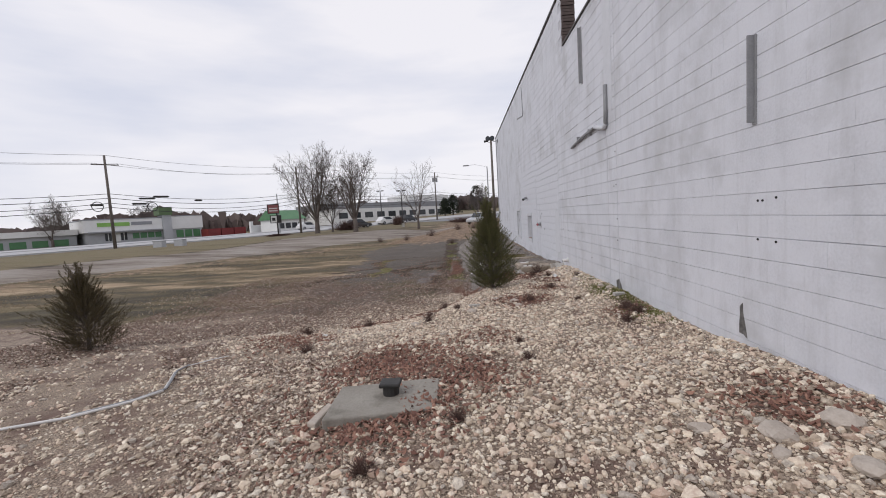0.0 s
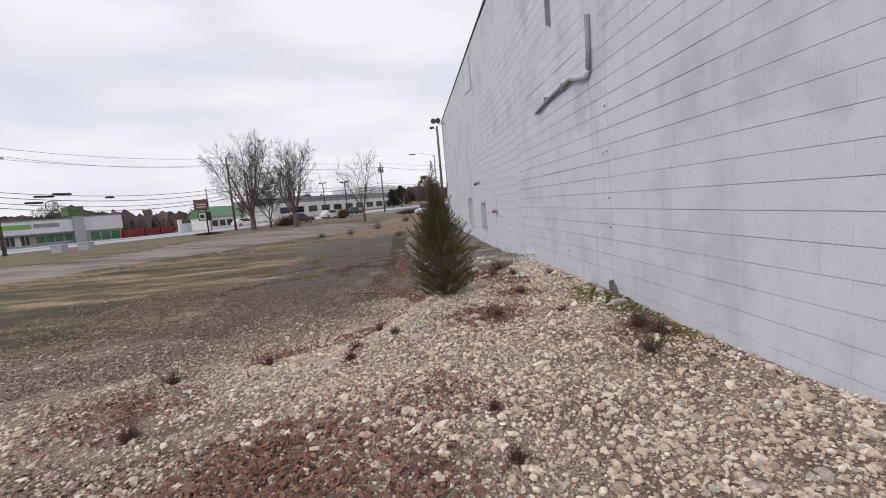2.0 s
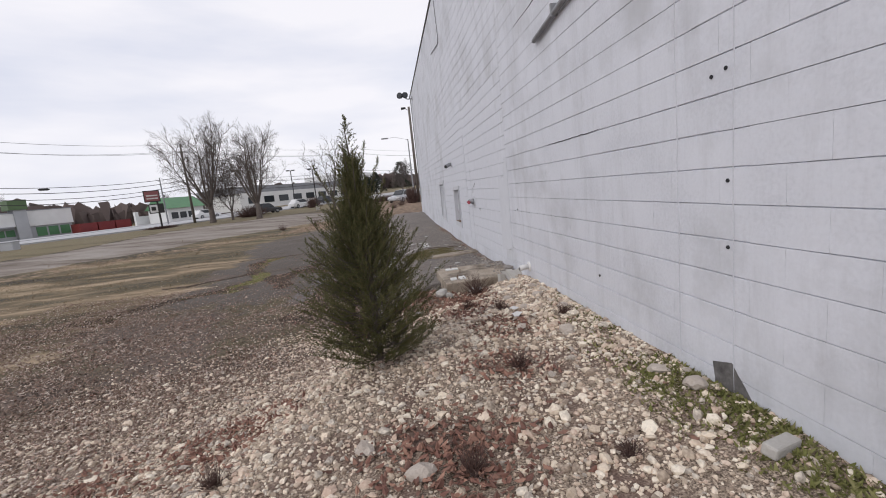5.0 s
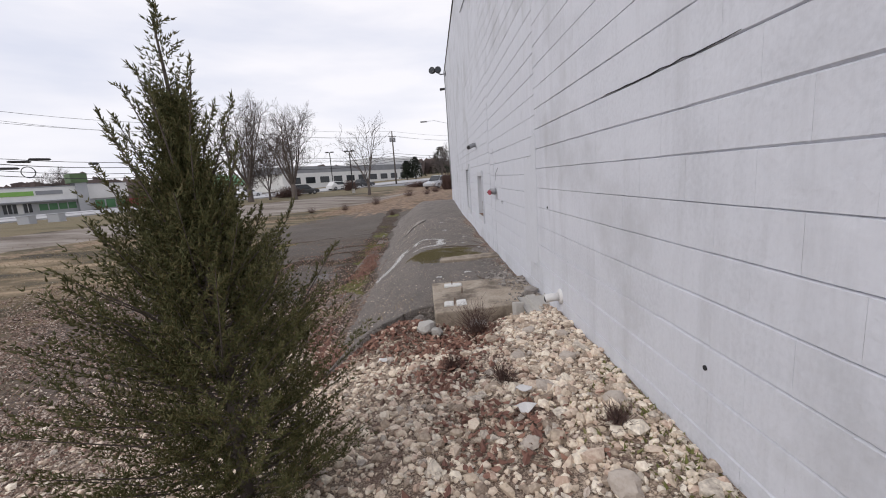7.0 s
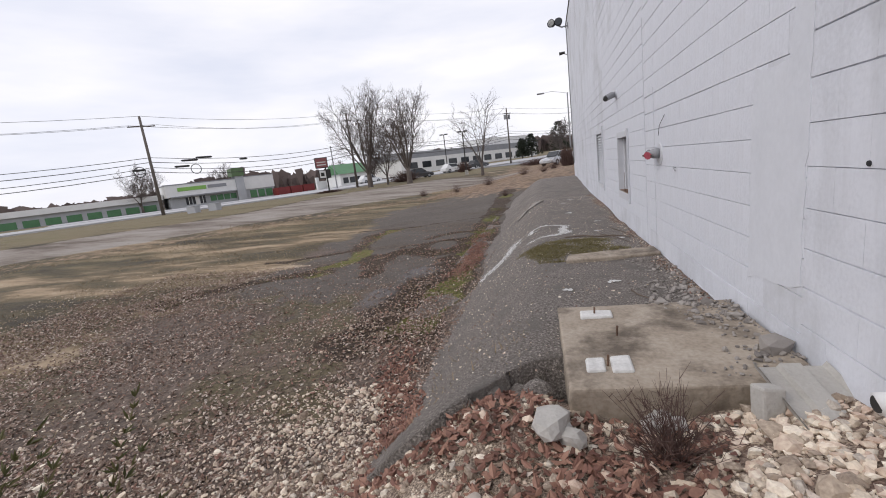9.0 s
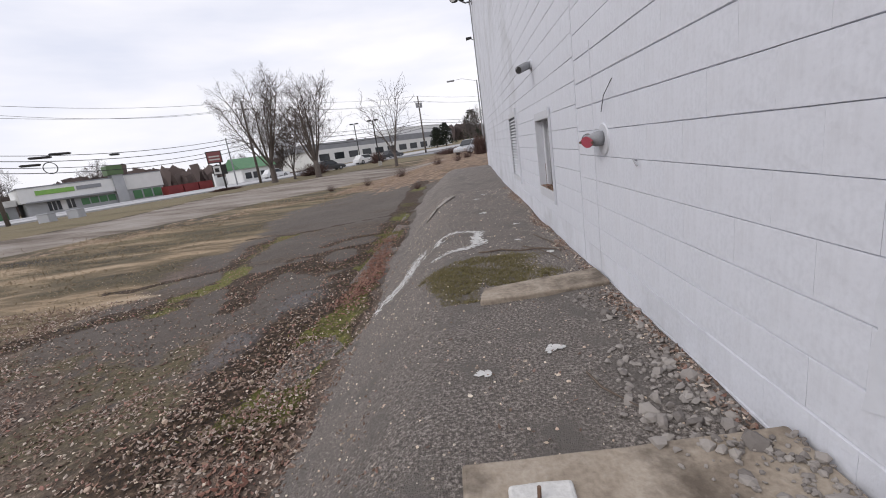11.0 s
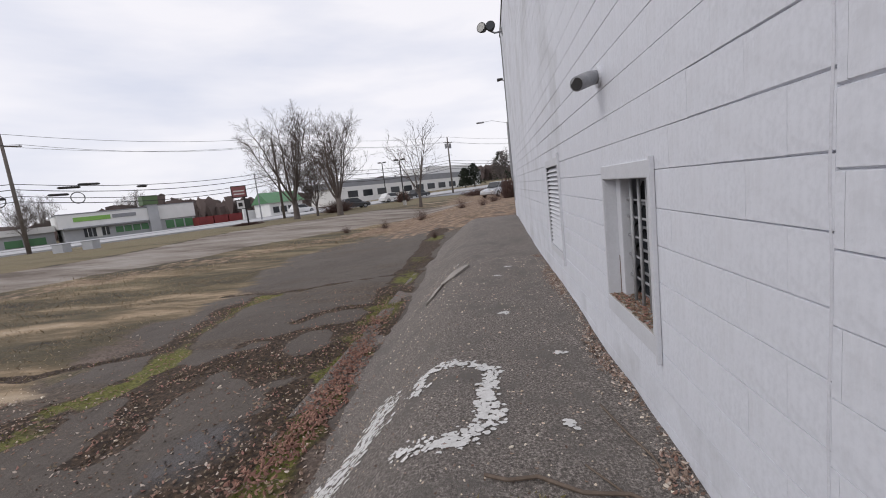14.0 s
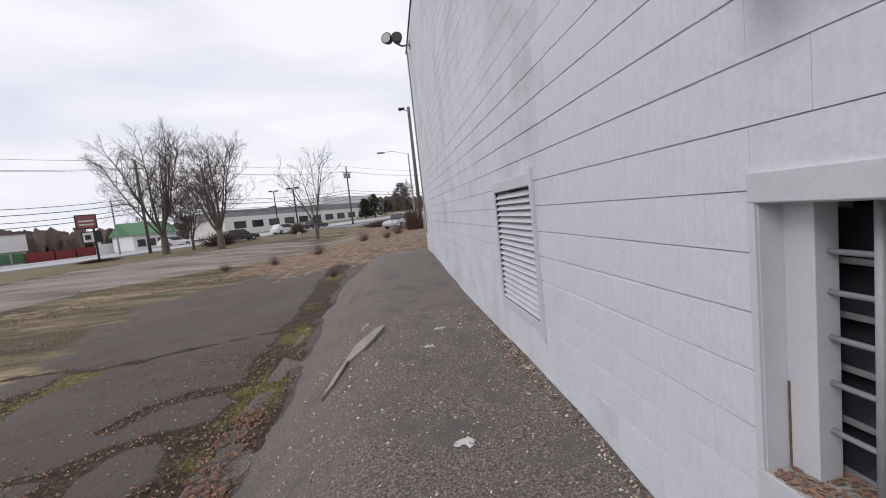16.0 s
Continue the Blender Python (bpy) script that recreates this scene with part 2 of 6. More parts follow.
def ground_material():
    """Bare soil, straw, old asphalt, moss and pale grit, mixed by the ground's own zones with ragged edges."""
    m = bpy.data.materials.new("mixed_ground")
    m.use_nodes = True
    n, k = m.node_tree.nodes, m.node_tree.links
    p = n["Principled BSDF"]
    p.inputs["Roughness"].default_value = 0.93
    tc = n.new("ShaderNodeTexCoord")

    def noise_at(scale, detail=6, rough=0.6, stretch=None):
        q = n.new("ShaderNodeTexNoise")
        q.inputs["Scale"].default_value, q.inputs["Detail"].default_value, q.inputs["Roughness"].default_value = scale, detail, rough
        if stretch:
            mp = n.new("ShaderNodeMapping")
            mp.inputs["Rotation"].default_value = (0, 0, 0.62)
            mp.inputs["Scale"].default_value = stretch
            k.new(tc.outputs["Object"], mp.inputs["Vector"])
            k.new(mp.outputs["Vector"], q.inputs["Vector"])
        else:
            k.new(tc.outputs["Object"], q.inputs["Vector"])
        return q.outputs["Fac"]

    def ramp(fac, stops, lo=0.3, hi=0.7):
        r = n.new("ShaderNodeValToRGB")
        e = r.color_ramp.elements
        while len(e) < len(stops):
            e.new(0.5)
        for i, c in enumerate(stops):
            e[i].position = lo + (hi - lo) * i / (len(stops) - 1)
            e[i].color = (*c, 1)
        k.new(fac, r.inputs["Fac"])
        return r.outputs["Color"]

    def blend(fac, a, b):
        x = n.new("ShaderNodeMix")
        x.data_type = "RGBA"
        k.new(fac, x.inputs[0])
        k.new(a, x.inputs[6])
        k.new(b, x.inputs[7])
        return x.outputs[2]

    def zone(name, ragged, amount=0.5, lo=0.45, hi=0.55):
        at = n.new("ShaderNodeAttribute")
        at.attribute_name = name
        c = n.new("ShaderNodeMath")
        c.operation = "MULTIPLY_ADD"
        k.new(ragged, c.inputs[0])
        c.inputs[1].default_value = amount
        k.new(at.outputs["Fac"], c.inputs[2])
        d = n.new("ShaderNodeMapRange")
        d.inputs["From Min"].default_value, d.inputs["From Max"].default_value = lo + amount / 2, hi + amount / 2
        k.new(c.outputs[0], d.inputs["Value"])
        return d.outputs[0]

    coarse, mid, fine, grit = noise_at(0.5), noise_at(2.5), noise_at(18, 5), noise_at(90, 3)
    streak = noise_at(0.32, 9, 0.66, (0.5, 1.9, 1))
    broad = noise_at(0.11, 4, 0.55, (0.6, 2.4, 1))
    soil = ramp(fine, [(0.04, 0.028, 0.022), (0.10, 0.073, 0.057), (0.22, 0.17, 0.135)])
    soil = blend(ramp(mid, [(0.0,) * 3, (0.8,) * 3], 0.46, 0.6), soil, ramp(grit, [(0.06, 0.038, 0.03), (0.15, 0.105, 0.082), (0.34, 0.27, 0.225)], 0.36, 0.66))
    soil = blend(ramp(coarse, [(0.0,) * 3, (0.7,) * 3], 0.48, 0.6), soil, ramp(fine, [(0.045, 0.038, 0.018), (0.10, 0.085, 0.035), (0.17, 0.135, 0.07)]))
    straw = ramp(streak, [(0.03, 0.024, 0.015), (0.075, 0.06, 0.028), (0.15, 0.11, 0.06), (0.36, 0.265, 0.165), (0.46, 0.36, 0.25)], 0.36, 0.66)
    straw = blend(ramp(broad, [(0.0,) * 3, (0.8,) * 3], 0.46, 0.58), straw, ramp(streak, [(0.022, 0.018, 0.011), (0.05, 0.042, 0.018), (0.10, 0.085, 0.036), (0.19, 0.15, 0.09)], 0.38, 0.66))
    straw = blend(ramp(grit, [(0.0,) * 3, (0.35,) * 3]), straw, ramp(fine, [(0.04, 0.03, 0.018), (0.24, 0.18, 0.115)], 0.38, 0.66))
    tar = ramp(grit, [(0.052, 0.042, 0.035), (0.09, 0.074, 0.062), (0.165, 0.138, 0.117)])
    tar = blend(ramp(coarse, [(0.0,) * 3, (0.6,) * 3], 0.42, 0.62), tar, ramp(fine, [(0.092, 0.077, 0.065), (0.15, 0.128, 0.109)]))
    tar = blend(ramp(streak, [(0.0,) * 3, (0.8,) * 3], 0.50, 0.60), tar, ramp(fine, [(0.04, 0.029, 0.02), (0.085, 0.062, 0.044), (0.19, 0.145, 0.105)]))
    tar = blend(ramp(mid, [(0.0,) * 3, (0.6,) * 3], 0.52, 0.66), tar, ramp(fine, [(0.05, 0.043, 0.038), (0.10, 0.082, 0.068)]))
    drive = ramp(streak, [(0.11, 0.085, 0.065), (0.22, 0.185, 0.155), (0.30, 0.27, 0.24)], 0.36, 0.62)
    moss = ramp(fine, [(0.015, 0.009, 0.006), (0.04, 0.025, 0.015), (0.08, 0.05, 0.03), (0.17, 0.12, 0.08)], 0.34, 0.72)
    verdure = ramp(fine, [(0.05, 0.05, 0.012), (0.12, 0.12, 0.024), (0.20, 0.19, 0.05)])
    grits = ramp(grit, [(0.085, 0.062, 0.048), (0.26, 0.20, 0.15), (0.56, 0.46, 0.36)], 0.35, 0.65)
    grits = blend(ramp(mid, [(0.0,) * 3, (0.75,) * 3], 0.45, 0.62), grits, ramp(fine, [(0.075, 0.04, 0.032), (0.17, 0.10, 0.08)]))
    grass = ramp(streak, [(0.09, 0.075, 0.035), (0.17, 0.135, 0.075), (0.13, 0.115, 0.05)])
    clay = ramp(mid, [(0.10, 0.058, 0.038), (0.19, 0.125, 0.082), (0.33, 0.24, 0.155)])
    col = blend(zone("asphalt", mid, 0.9, 0.44, 0.56), soil, tar)
    col = blend(zone("straw", streak, 1.8, 0.42, 0.56), col, straw)
    col = blend(zone("clay", mid, 0.7), col, clay)
    col = blend(zone("drive", streak, 1.4, 0.42, 0.62), col, drive)
    col = blend(zone("lawn", mid, 0.4), col, grass)
    col = blend(zone("moss", mid, 0.9), col, moss)
    col = blend(zone("green", mid, 0.9, 0.5, 0.75), col, verdure)
    damp = zone("wet", mid, 0.8, 0.5, 0.8)
    dark = n.new("ShaderNodeMix")
    dark.data_type, dark.blend_type = "RGBA", "MULTIPLY"
    k.new(damp, dark.inputs[0])
    k.new(col, dark.inputs[6])
    dark.inputs[7].default_value = (0.62, 0.62, 0.66, 1)
    col = dark.outputs[2]
    gloss = n.new("ShaderNodeMapRange")
    gloss.inputs["To Min"].default_value, gloss.inputs["To Max"].default_value = 0.93, 0.42
    k.new(damp, gloss.inputs["Value"])
    k.new(gloss.outputs[0], p.inputs["Roughness"])
    col = blend(zone("grit", mid, 0.6), col, grits)
    k.new(col, p.inputs["Base Color"])
    bu = n.new("ShaderNodeBump")
    bu.inputs["Strength"].default_value, bu.inputs["Distance"].default_value = 0.9, 0.025
    k.new(fine, bu.inputs["Height"])
    b2 = n.new("ShaderNodeBump")
    b2.inputs["Strength"].default_value, b2.inputs["Distance"].default_value = 0.7, 0.008
    k.new(grit, b2.inputs["Height"])
    k.new(bu.outputs["Normal"], b2.inputs["Normal"])
    k.new(b2.outputs["Normal"], p.inputs["Normal"])
    return m


M_GROUND = ground_material()

# ---- mesh helpers ----


class Shape:
    """Collects vertices and faces for one mesh."""

    def __init__(self):
        self.v, self.f = [], []

    def add(self, verts, faces):
        o = len(self.v)
        self.v.extend(tuple(p) for p in verts)
        self.f.extend(tuple(i + o for i in q) for q in faces)
        return self

    def box(self, lo, hi, bevel=0.0, m=None):
        c = [(a + b) / 2 for a, b in zip(lo, hi)]
        h = [abs(b - a) / 2 for a, b in zip(lo, hi)]
        if bevel <= 0:
            vs = [(c[0] + sx * h[0], c[1] + sy * h[1], c[2] + sz * h[2]) for sx in (-1, 1) for sy in (-1, 1) for sz in (-1, 1)]
            fs = [(0, 1, 3, 2), (4, 6, 7, 5), (0, 4, 5, 1), (2, 3, 7, 6), (0, 2, 6, 4), (1, 5, 7, 3)]
        else:
            bm = bmesh.new()
            bmesh.ops.create_cube(bm, size=1.0, matrix=Matrix.Translation(c) @ Matrix.Diagonal((2 * h[0], 2 * h[1], 2 * h[2], 1)))
            bmesh.ops.bevel(bm, geom=bm.edges[:], offset=min(bevel, 0.45 * 2 * min(h)), segments=2, profile=0.5, affect="EDGES")
            bm.verts.index_update()
            vs = [tuple(v.co) for v in bm.verts]
            fs = [tuple(v.index for v in f.verts) for f in bm.faces]
            bm.free()
        if m is not None:
            vs = [tuple(m @ Vector(p)) for p in vs]
        return self.add(vs, fs)

    def tube(self, pts, radii, sides=6, caps=True):
        pts = [Vector(p) for p in pts]
        if not hasattr(radii, "__len__"):
            radii = [radii] * len(pts)
        rings = []
        for i, p in enumerate(pts):
            d = (pts[min(i + 1, len(pts) - 1)] - pts[max(i - 1, 0)])
            d = d.normalized() if d.length > 1e-9 else Vector((0, 0, 1))
            a = d.cross(Vector((0.31, 0.17, 0.93)) if abs(d.z) < 0.9 else Vector((1, 0.1, 0))).normalized()
            b = d.cross(a)
            rings.append([tuple(p + radii[i] * (math.cos(2 * math.pi * j / sides) * a + math.sin(2 * math.pi * j / sides) * b)) for j in range(sides)])
        fs = [(i * sides + j, i * sides + (j + 1) % sides, (i + 1) * sides + (j + 1) % sides, (i + 1) * sides + j) for i in range(len(pts) - 1) for j in range(sides)]
        if caps:
            fs += [tuple(range(sides))[::-1], tuple(range((len(pts) - 1) * sides, len(pts) * sides))]
        return self.add([p for r in rings for p in r], fs)

    def disc(self, c, axis, r, depth, sides=24):
        axis = Vector(axis).normalized()
        return self.tube([c, Vector(c) + axis * depth], r, sides)


def mesh_of(name, shape, material, smooth=False):
    me = bpy.data.meshes.new(name)
    me.from_pydata(shape.v, [], shape.f)
    me.materials.append(material)
    if smooth:
        me.polygons.foreach_set("use_smooth", [True] * len(me.polygons))
    me.update()
    return me


def part(name, shape, material, parent=None, label="", smooth=False):
    ob = new(name, mesh_of(name, shape, material, smooth))
    if parent is not None:
        ob.parent = parent
        ob.matrix_parent_inverse = parent.matrix_basis.inverted()
    return tagged(ob, label)


def thing(name, label, category, at=(0, 0, 0), group="", kind=""):
    """An empty at a thing's base, to hold its parts."""
    ob = new(name)
    ob.matrix_basis = Matrix.Translation(at)
    return tagged(ob, label, category, group, kind)


def lattice(ix, iy, seed):
    h = (ix.astype(np.int64) * 374761393 + iy.astype(np.int64) * 668265263 + seed * 1274126177) & 0xFFFFFFFF
    h = ((h ^ (h >> 13)) * 1274126177) & 0xFFFFFFFF
    return ((h ^ (h >> 16)) & 0xFFFF) / 65535.0


def vnoise(x, y, scale, seed=0):
    """Smooth noise from -1 to 1."""
    x, y = np.asarray(x, float) * scale, np.asarray(y, float) * scale
    ix, iy = np.floor(x), np.floor(y)
    fx, fy = x - ix, y - iy
    fx, fy = fx * fx * (3 - 2 * fx), fy * fy * (3 - 2 * fy)
    a, b = lattice(ix, iy, seed), lattice(ix + 1, iy, seed)
    c, d = lattice(ix, iy + 1, seed), lattice(ix + 1, iy + 1, seed)
    return 2 * ((a + (b - a) * fx) * (1 - fy) + (c + (d - c) * fx) * fy) - 1


def ease(v, lo, hi):
    t = np.clip((np.asarray(v, float) - lo) / (hi - lo), 0, 1)
    return t * t * (3 - 2 * t)


ROAD_S = (62.5, 77.5)  # the road's edges, metres along its normal


def road_s(x, y):
    return -0.81 * x + 0.586 * y


def road_t(x, y):
    return 0.586 * x + 0.81 * y


def from_road(s, t):
    return -0.81 * s + 0.586 * t, 0.586 * s + 0.81 * t


def base_height(x, y):
    """The lie of the land without small unevenness."""
    x, y = np.asarray(x, float), np.asarray(y, float)
    s = road_s(x, y)
    lot = -1.2 + 0.9 * ease(s, 22, 50)
    lot = lot + (0.95 * ease(y, 24, 40)) * ease(x, -7, 0.5) * (1 - ease(s, 22, 50))
    lot = lot + 0.02 * np.clip(y - 62, 0, 250) * ease(x, -62, -20)
    bank = -0.27 - 0.1 * ease(y, 1, 3.5) - 0.14 * ease(-x, 0.2, 3) - 0.06 * ease(-x, 3, 9) + 0.1 * ease(x, 1.1, 2)
    y0 = np.interp(x, [-9, -3, -1.4, 0, 1, 2], [3.0, 3.0, 3.8, 6.3, 7.3, 8.3])
    down = ease(y, y0, y0 + 5)
    pile = 0.30 * np.exp(-((x - 0.42) ** 2 / 0.3 + (y - 9.1) ** 2 / 0.2))
    return bank * (1 - down) + lot * down + pile


def ground_z(x, y):
    z = base_height(x, y)
    x, y = np.asarray(x, float), np.asarray(y, float)
    near = (1 - ease(np.hypot(x + 2, y - 8), 25, 60))
    z = z + near * (0.035 * vnoise(x, y, 0.7, 1) + 0.018 * vnoise(x, y, 2.1, 2) + 0.008 * vnoise(x, y, 6, 3))
    return z


def gz(x, y):
    return float(ground_z(np.array([x]), np.array([y]))[0])


def mound_z(x, y):
    """The asphalt bank against the wall."""
    x, y = np.asarray(x, float), np.asarray(y, float)
    toe = -0.75 - 0.012 * (y - 9) - 0.35 * ease(y, 18, 26) + 0.12 * vnoise(y, 0 * y, 0.5, 4)
    top = -0.41 + 0.02 * vnoise(x, y, 0.9, 5) + 0.05 * ease(y, 15, 17) + 0.2 * ease(y, 20, 28) - 0.03 * ease(y, 13.2, 14.2)
    k = ease(x, toe, 0.75 - 0.25 * ease(y, 14, 20))
    low = base_height(x, y) - 0.03
    return low * (1 - k) + top * k + 0.008 * vnoise(x, y, 4, 6) + 0.004 * vnoise(x, y, 12, 7)


def mz(x, y):
    return float(mound_z(np.array([x]), np.array([y]))[0])

# ---- ground ----
# joints of the old asphalt: width of the growth in each, greenness, and its line
CRACKS = [
    (0.42, 0.75, [(-1.25, 11.8), (-1.15, 13), (-1.15, 15.2), (-1.2, 17.5), (-1.32, 19.5), (-1.5, 22), (-1.5, 24.2), (-1.6, 28), (-1.7, 32)]),
    (0.11, 0.2, [(-1.5, 23.25), (-3.1, 23.0), (-4.2, 22.55), (-5.3, 22.45), (-6.8, 22.6)]),
    (0.32, 1.0, [(-5.15, 22.2), (-5.5, 21.2), (-5.15, 19.7), (-4.9, 18.65), (-4.7, 17.9), (-4.45, 17.05), (-4.6, 16.5), (-4.8, 16.2), (-4.7, 15.6)]),
    (0.13, 0.4, [(-4.9, 18.3), (-5.5, 18.1), (-6, 17.75), (-6.7, 17.5), (-7.4, 17.5)]),
    (0.12, 0.2, [(-1.4, 20.2), (-2.3, 20.25), (-2.8, 20), (-3.15, 19.45)]),
    (0.42, 0.15, [(-1.3, 17.9), (-1.7, 17.3), (-2.05, 17.0), (-2.9, 17.6), (-3.35, 17.4), (-3.55, 16.9), (-4.4, 17.0)]),
    (0.22, 0.0, [(-3.55, 16.9), (-3.57, 16.25), (-3.3, 15.7), (-3.25, 15.2)]),
    (0.2, 0.15, [(-1.5, 18.6), (-2, 18.8), (-2.55, 18.84), (-2.7, 18.4), (-2.55, 17.8)]),
    (0.09, 0.1, [(-2.5, 18.38), (-3.1, 18.35), (-3.35, 18.2)]),
    (0.50, 0.12, [(-1.75, 11.6), (-1.6, 12.5), (-1.5, 13.6), (-1.45, 14.9), (-1.4, 16.2)]),
    (0.30, 0.5, [(-9, 13), (-7, 13.7), (-6.2, 14.8), (-4.75, 16.0)]),
]


def crack_distance(x, y):
    """How far from the joints, in widths of their growth, and how green that growth is."""
    x = x + 0.16 * vnoise(x, y, 1.3, 71) + 0.07 * vnoise(x, y, 4, 72)
    y = y + 0.16 * vnoise(x, y, 1.4, 73) + 0.07 * vnoise(x, y, 4, 74)
    best, tint = np.full(np.shape(x), 99.0), np.zeros(np.shape(x))
    for width, green, line in CRACKS:
        for (ax, ay), (bx, by) in zip(line, line[1:]):
            dx, dy = bx - ax, by - ay
            t = np.clip(((x - ax) * dx + (y - ay) * dy) / (dx * dx + dy * dy), 0, 1)
            d = np.hypot(x - ax - t * dx, y - ay - t * dy) / (1.3 * width)
            tint = np.where(d < best, green, tint)
            best = np.minimum(best, d)
    return best, tint


def slabs_clear(x, y):
    """Where the old asphalt lies open: 1 on it, falling to 0 at its ragged border."""
    west = np.interp(y, [12, 16, 18, 19, 20.6, 23, 27, 31, 35], [-6.6, -6.4, -6.4, -6.5, -7.0, -7.3, -8.3, -8.3, -7.5])
    south = np.interp(x, [-9, -6.5, -4, -2.5, -1.2], [15.5, 14.3, 14.2, 14.8, 15.6])
    w = 0.6 * vnoise(x, y, 0.5, 81) + 0.35 * vnoise(x, y, 1.5, 82)
    return ease(x - west + w, -0.6, 0.6) * (0.42 + 0.58 * ease(y - south + w, -1.2, 1.0)) * ease(y + w, 9.8, 12) * (1 - ease(y + 2 * w, 32, 36))


def steps(*runs):
    out = []
    for lo, hi, d in runs:
        out += list(np.arange(lo, hi, d))
    return np.array(out + [runs[-1][1]])


gx = steps((-1600, -400, 200), (-400, -100, 30), (-100, -30, 2.5), (-30, -9, 0.6), (-9, 2.5, 0.11), (2.5, 12, 1.2), (12, 100, 12), (100, 400, 60), (400, 1600, 300))
gy = steps((-1600, -400, 300), (-400, -20, 40), (-20, -4, 1.0), (-4, 12, 0.11), (12, 26, 0.16), (26, 60, 0.6), (60, 130, 2.5), (130, 400, 30), (400, 1600, 200))
XX, YY = np.meshgrid(gx, gy)
px, py = XX.ravel(), YY.ravel()
pz = ground_z(px, py)
near_lot = ease(py, 9, 11) * ease(px, -12, -8)
crack, crack_green = crack_distance(px, py)
crack = crack + 0.25 * vnoise(px, py, 3, 11)
clear = slabs_clear(px, py)
pz = pz - 0.03 * near_lot * (1 - ease(crack, 0.2, 0.9)) + 0.02 * clear * vnoise(px, py, 0.45, 83)
nx, ny = len(gx), len(gy)
idx = np.arange(nx * ny).reshape(ny, nx)
quads = np.stack([idx[:-1, :-1], idx[:-1, 1:], idx[1:, 1:], idx[1:, :-1]], -1).reshape(-1, 4)
gme = bpy.data.meshes.new("ground")
gme.from_pydata(np.stack([px, py, pz], 1).tolist(), [], quads.tolist())
gme.materials.append(M_GROUND)
gme.polygons.foreach_set("use_smooth", [True] * len(gme.polygons))
gs, gt = road_s(px, py), road_t(px, py)
wob = 1.2 * vnoise(px, py, 0.18, 12) + 0.5 * vnoise(px, py, 0.6, 13)
y0 = np.interp(px, [-9, -3, -1.4, 0, 1, 2], [3.0, 3.0, 3.8, 6.3, 7.3, 8.3])
zones = {
    "grit": 1 - ease(py + 0.4 * wob, y0 + 2.4 + 2.0 * ease(-px, -0.2, 1.5), y0 + 5.0 + 2.0 * ease(-px, -0.2, 1.5)),
    "asphalt": clear,
    "straw": np.maximum((1 - ease(px + 1.0 * wob + 0.15 * np.clip(py - 20, 0, 15), -9.0, -4.6)), ease(gs + wob, 23.5, 26.5)) * ease(py + 0.6 * wob, 7, 11),
    "clay": 0.9 * np.exp(-(((gs - 29 - wob) / 3.0) ** 2)) * 0.55 + ease(py, 27, 33) * ease(px, -9, -3) * 0.55,
    "drive": ease(gs + 0.6 * wob, 30.5, 32.5) * (1 - ease(gs + 0.6 * wob - 0.5 * np.clip(gt - 14, 0, 14), 38, 40)) * (1 - ease(gt, 38, 47)),
    "lawn": ease(gs + 0.6 * wob - 0.5 * np.clip(gt - 14, 0, 14), 38.5, 40.5) * (1 - ease(gt, 60, 66)) + ease(gs, 79, 83),
    "moss": (1 - ease(crack, 0.35, 1.25)) * near_lot,
    "green": (1 - ease(crack, 0.4, 1.3)) * near_lot * crack_green * (0.75 + 0.6 * vnoise(px, py, 0.7, 75)),
    "wet": np.exp(-(((px + 1.95) / 0.55) ** 2 + ((py - 15.2) / 0.75) ** 2)) + np.exp(-(((px + 2.3) / 0.45) ** 2 + ((py - 13.5) / 0.9) ** 2)),
}
for zname, val in zones.items():
    at_ = gme.attributes.new(zname, "FLOAT", "POINT")
    at_.data.foreach_set("value", np.clip(val, 0, 1.2).astype(np.float32))
gme.update()
tagged(new("ground", gme), "stony vacant lot of gravel, cracked asphalt and dry grass", "ground", kind="structure")


def strip(name, s0, s1, t0, t1, dt, lift, material, label, category):
    sh = Shape()
    ts = np.arange(t0, t1 + dt, dt)
    cols = 5
    vs = []
    for t in ts:
        for i in range(cols):
            x, y = from_road(s0 + (s1 - s0) * i / (cols - 1), t)
            vs.append((x, y, gz(x, y) + lift))
    fs = [(r * cols + c, r * cols + c + 1, (r + 1) * cols + c + 1, (r + 1) * cols + c) for r in range(len(ts) - 1) for c in range(cols - 1)]
    n0 = len(vs)
    vs += [(x, y, z - lift - 0.3) for x, y, z in vs]
    for r in range(len(ts) - 1):
        for c in (0, cols - 1):
            a, b = r * cols + c, (r + 1) * cols + c
            fs.append((a, b, b + n0, a + n0))
    sh.add(vs, fs)
    return tagged(part(name, sh, material), label, category, kind="structure")


strip("road", ROAD_S[0], ROAD_S[1], -300, 330, 6, 0.16, M_ROAD, "pale concrete main road beyond the lawn", "road")
strip("pavement", 84, 100, 0, 70, 5, 0.12, M_ROAD, "pale forecourt in front of the storage shop", "pavement")
strip("car_park", 44, 60, 63, 112, 4, 0.06, M_LOT, "grey asphalt car park beyond the bare trees", "car park")

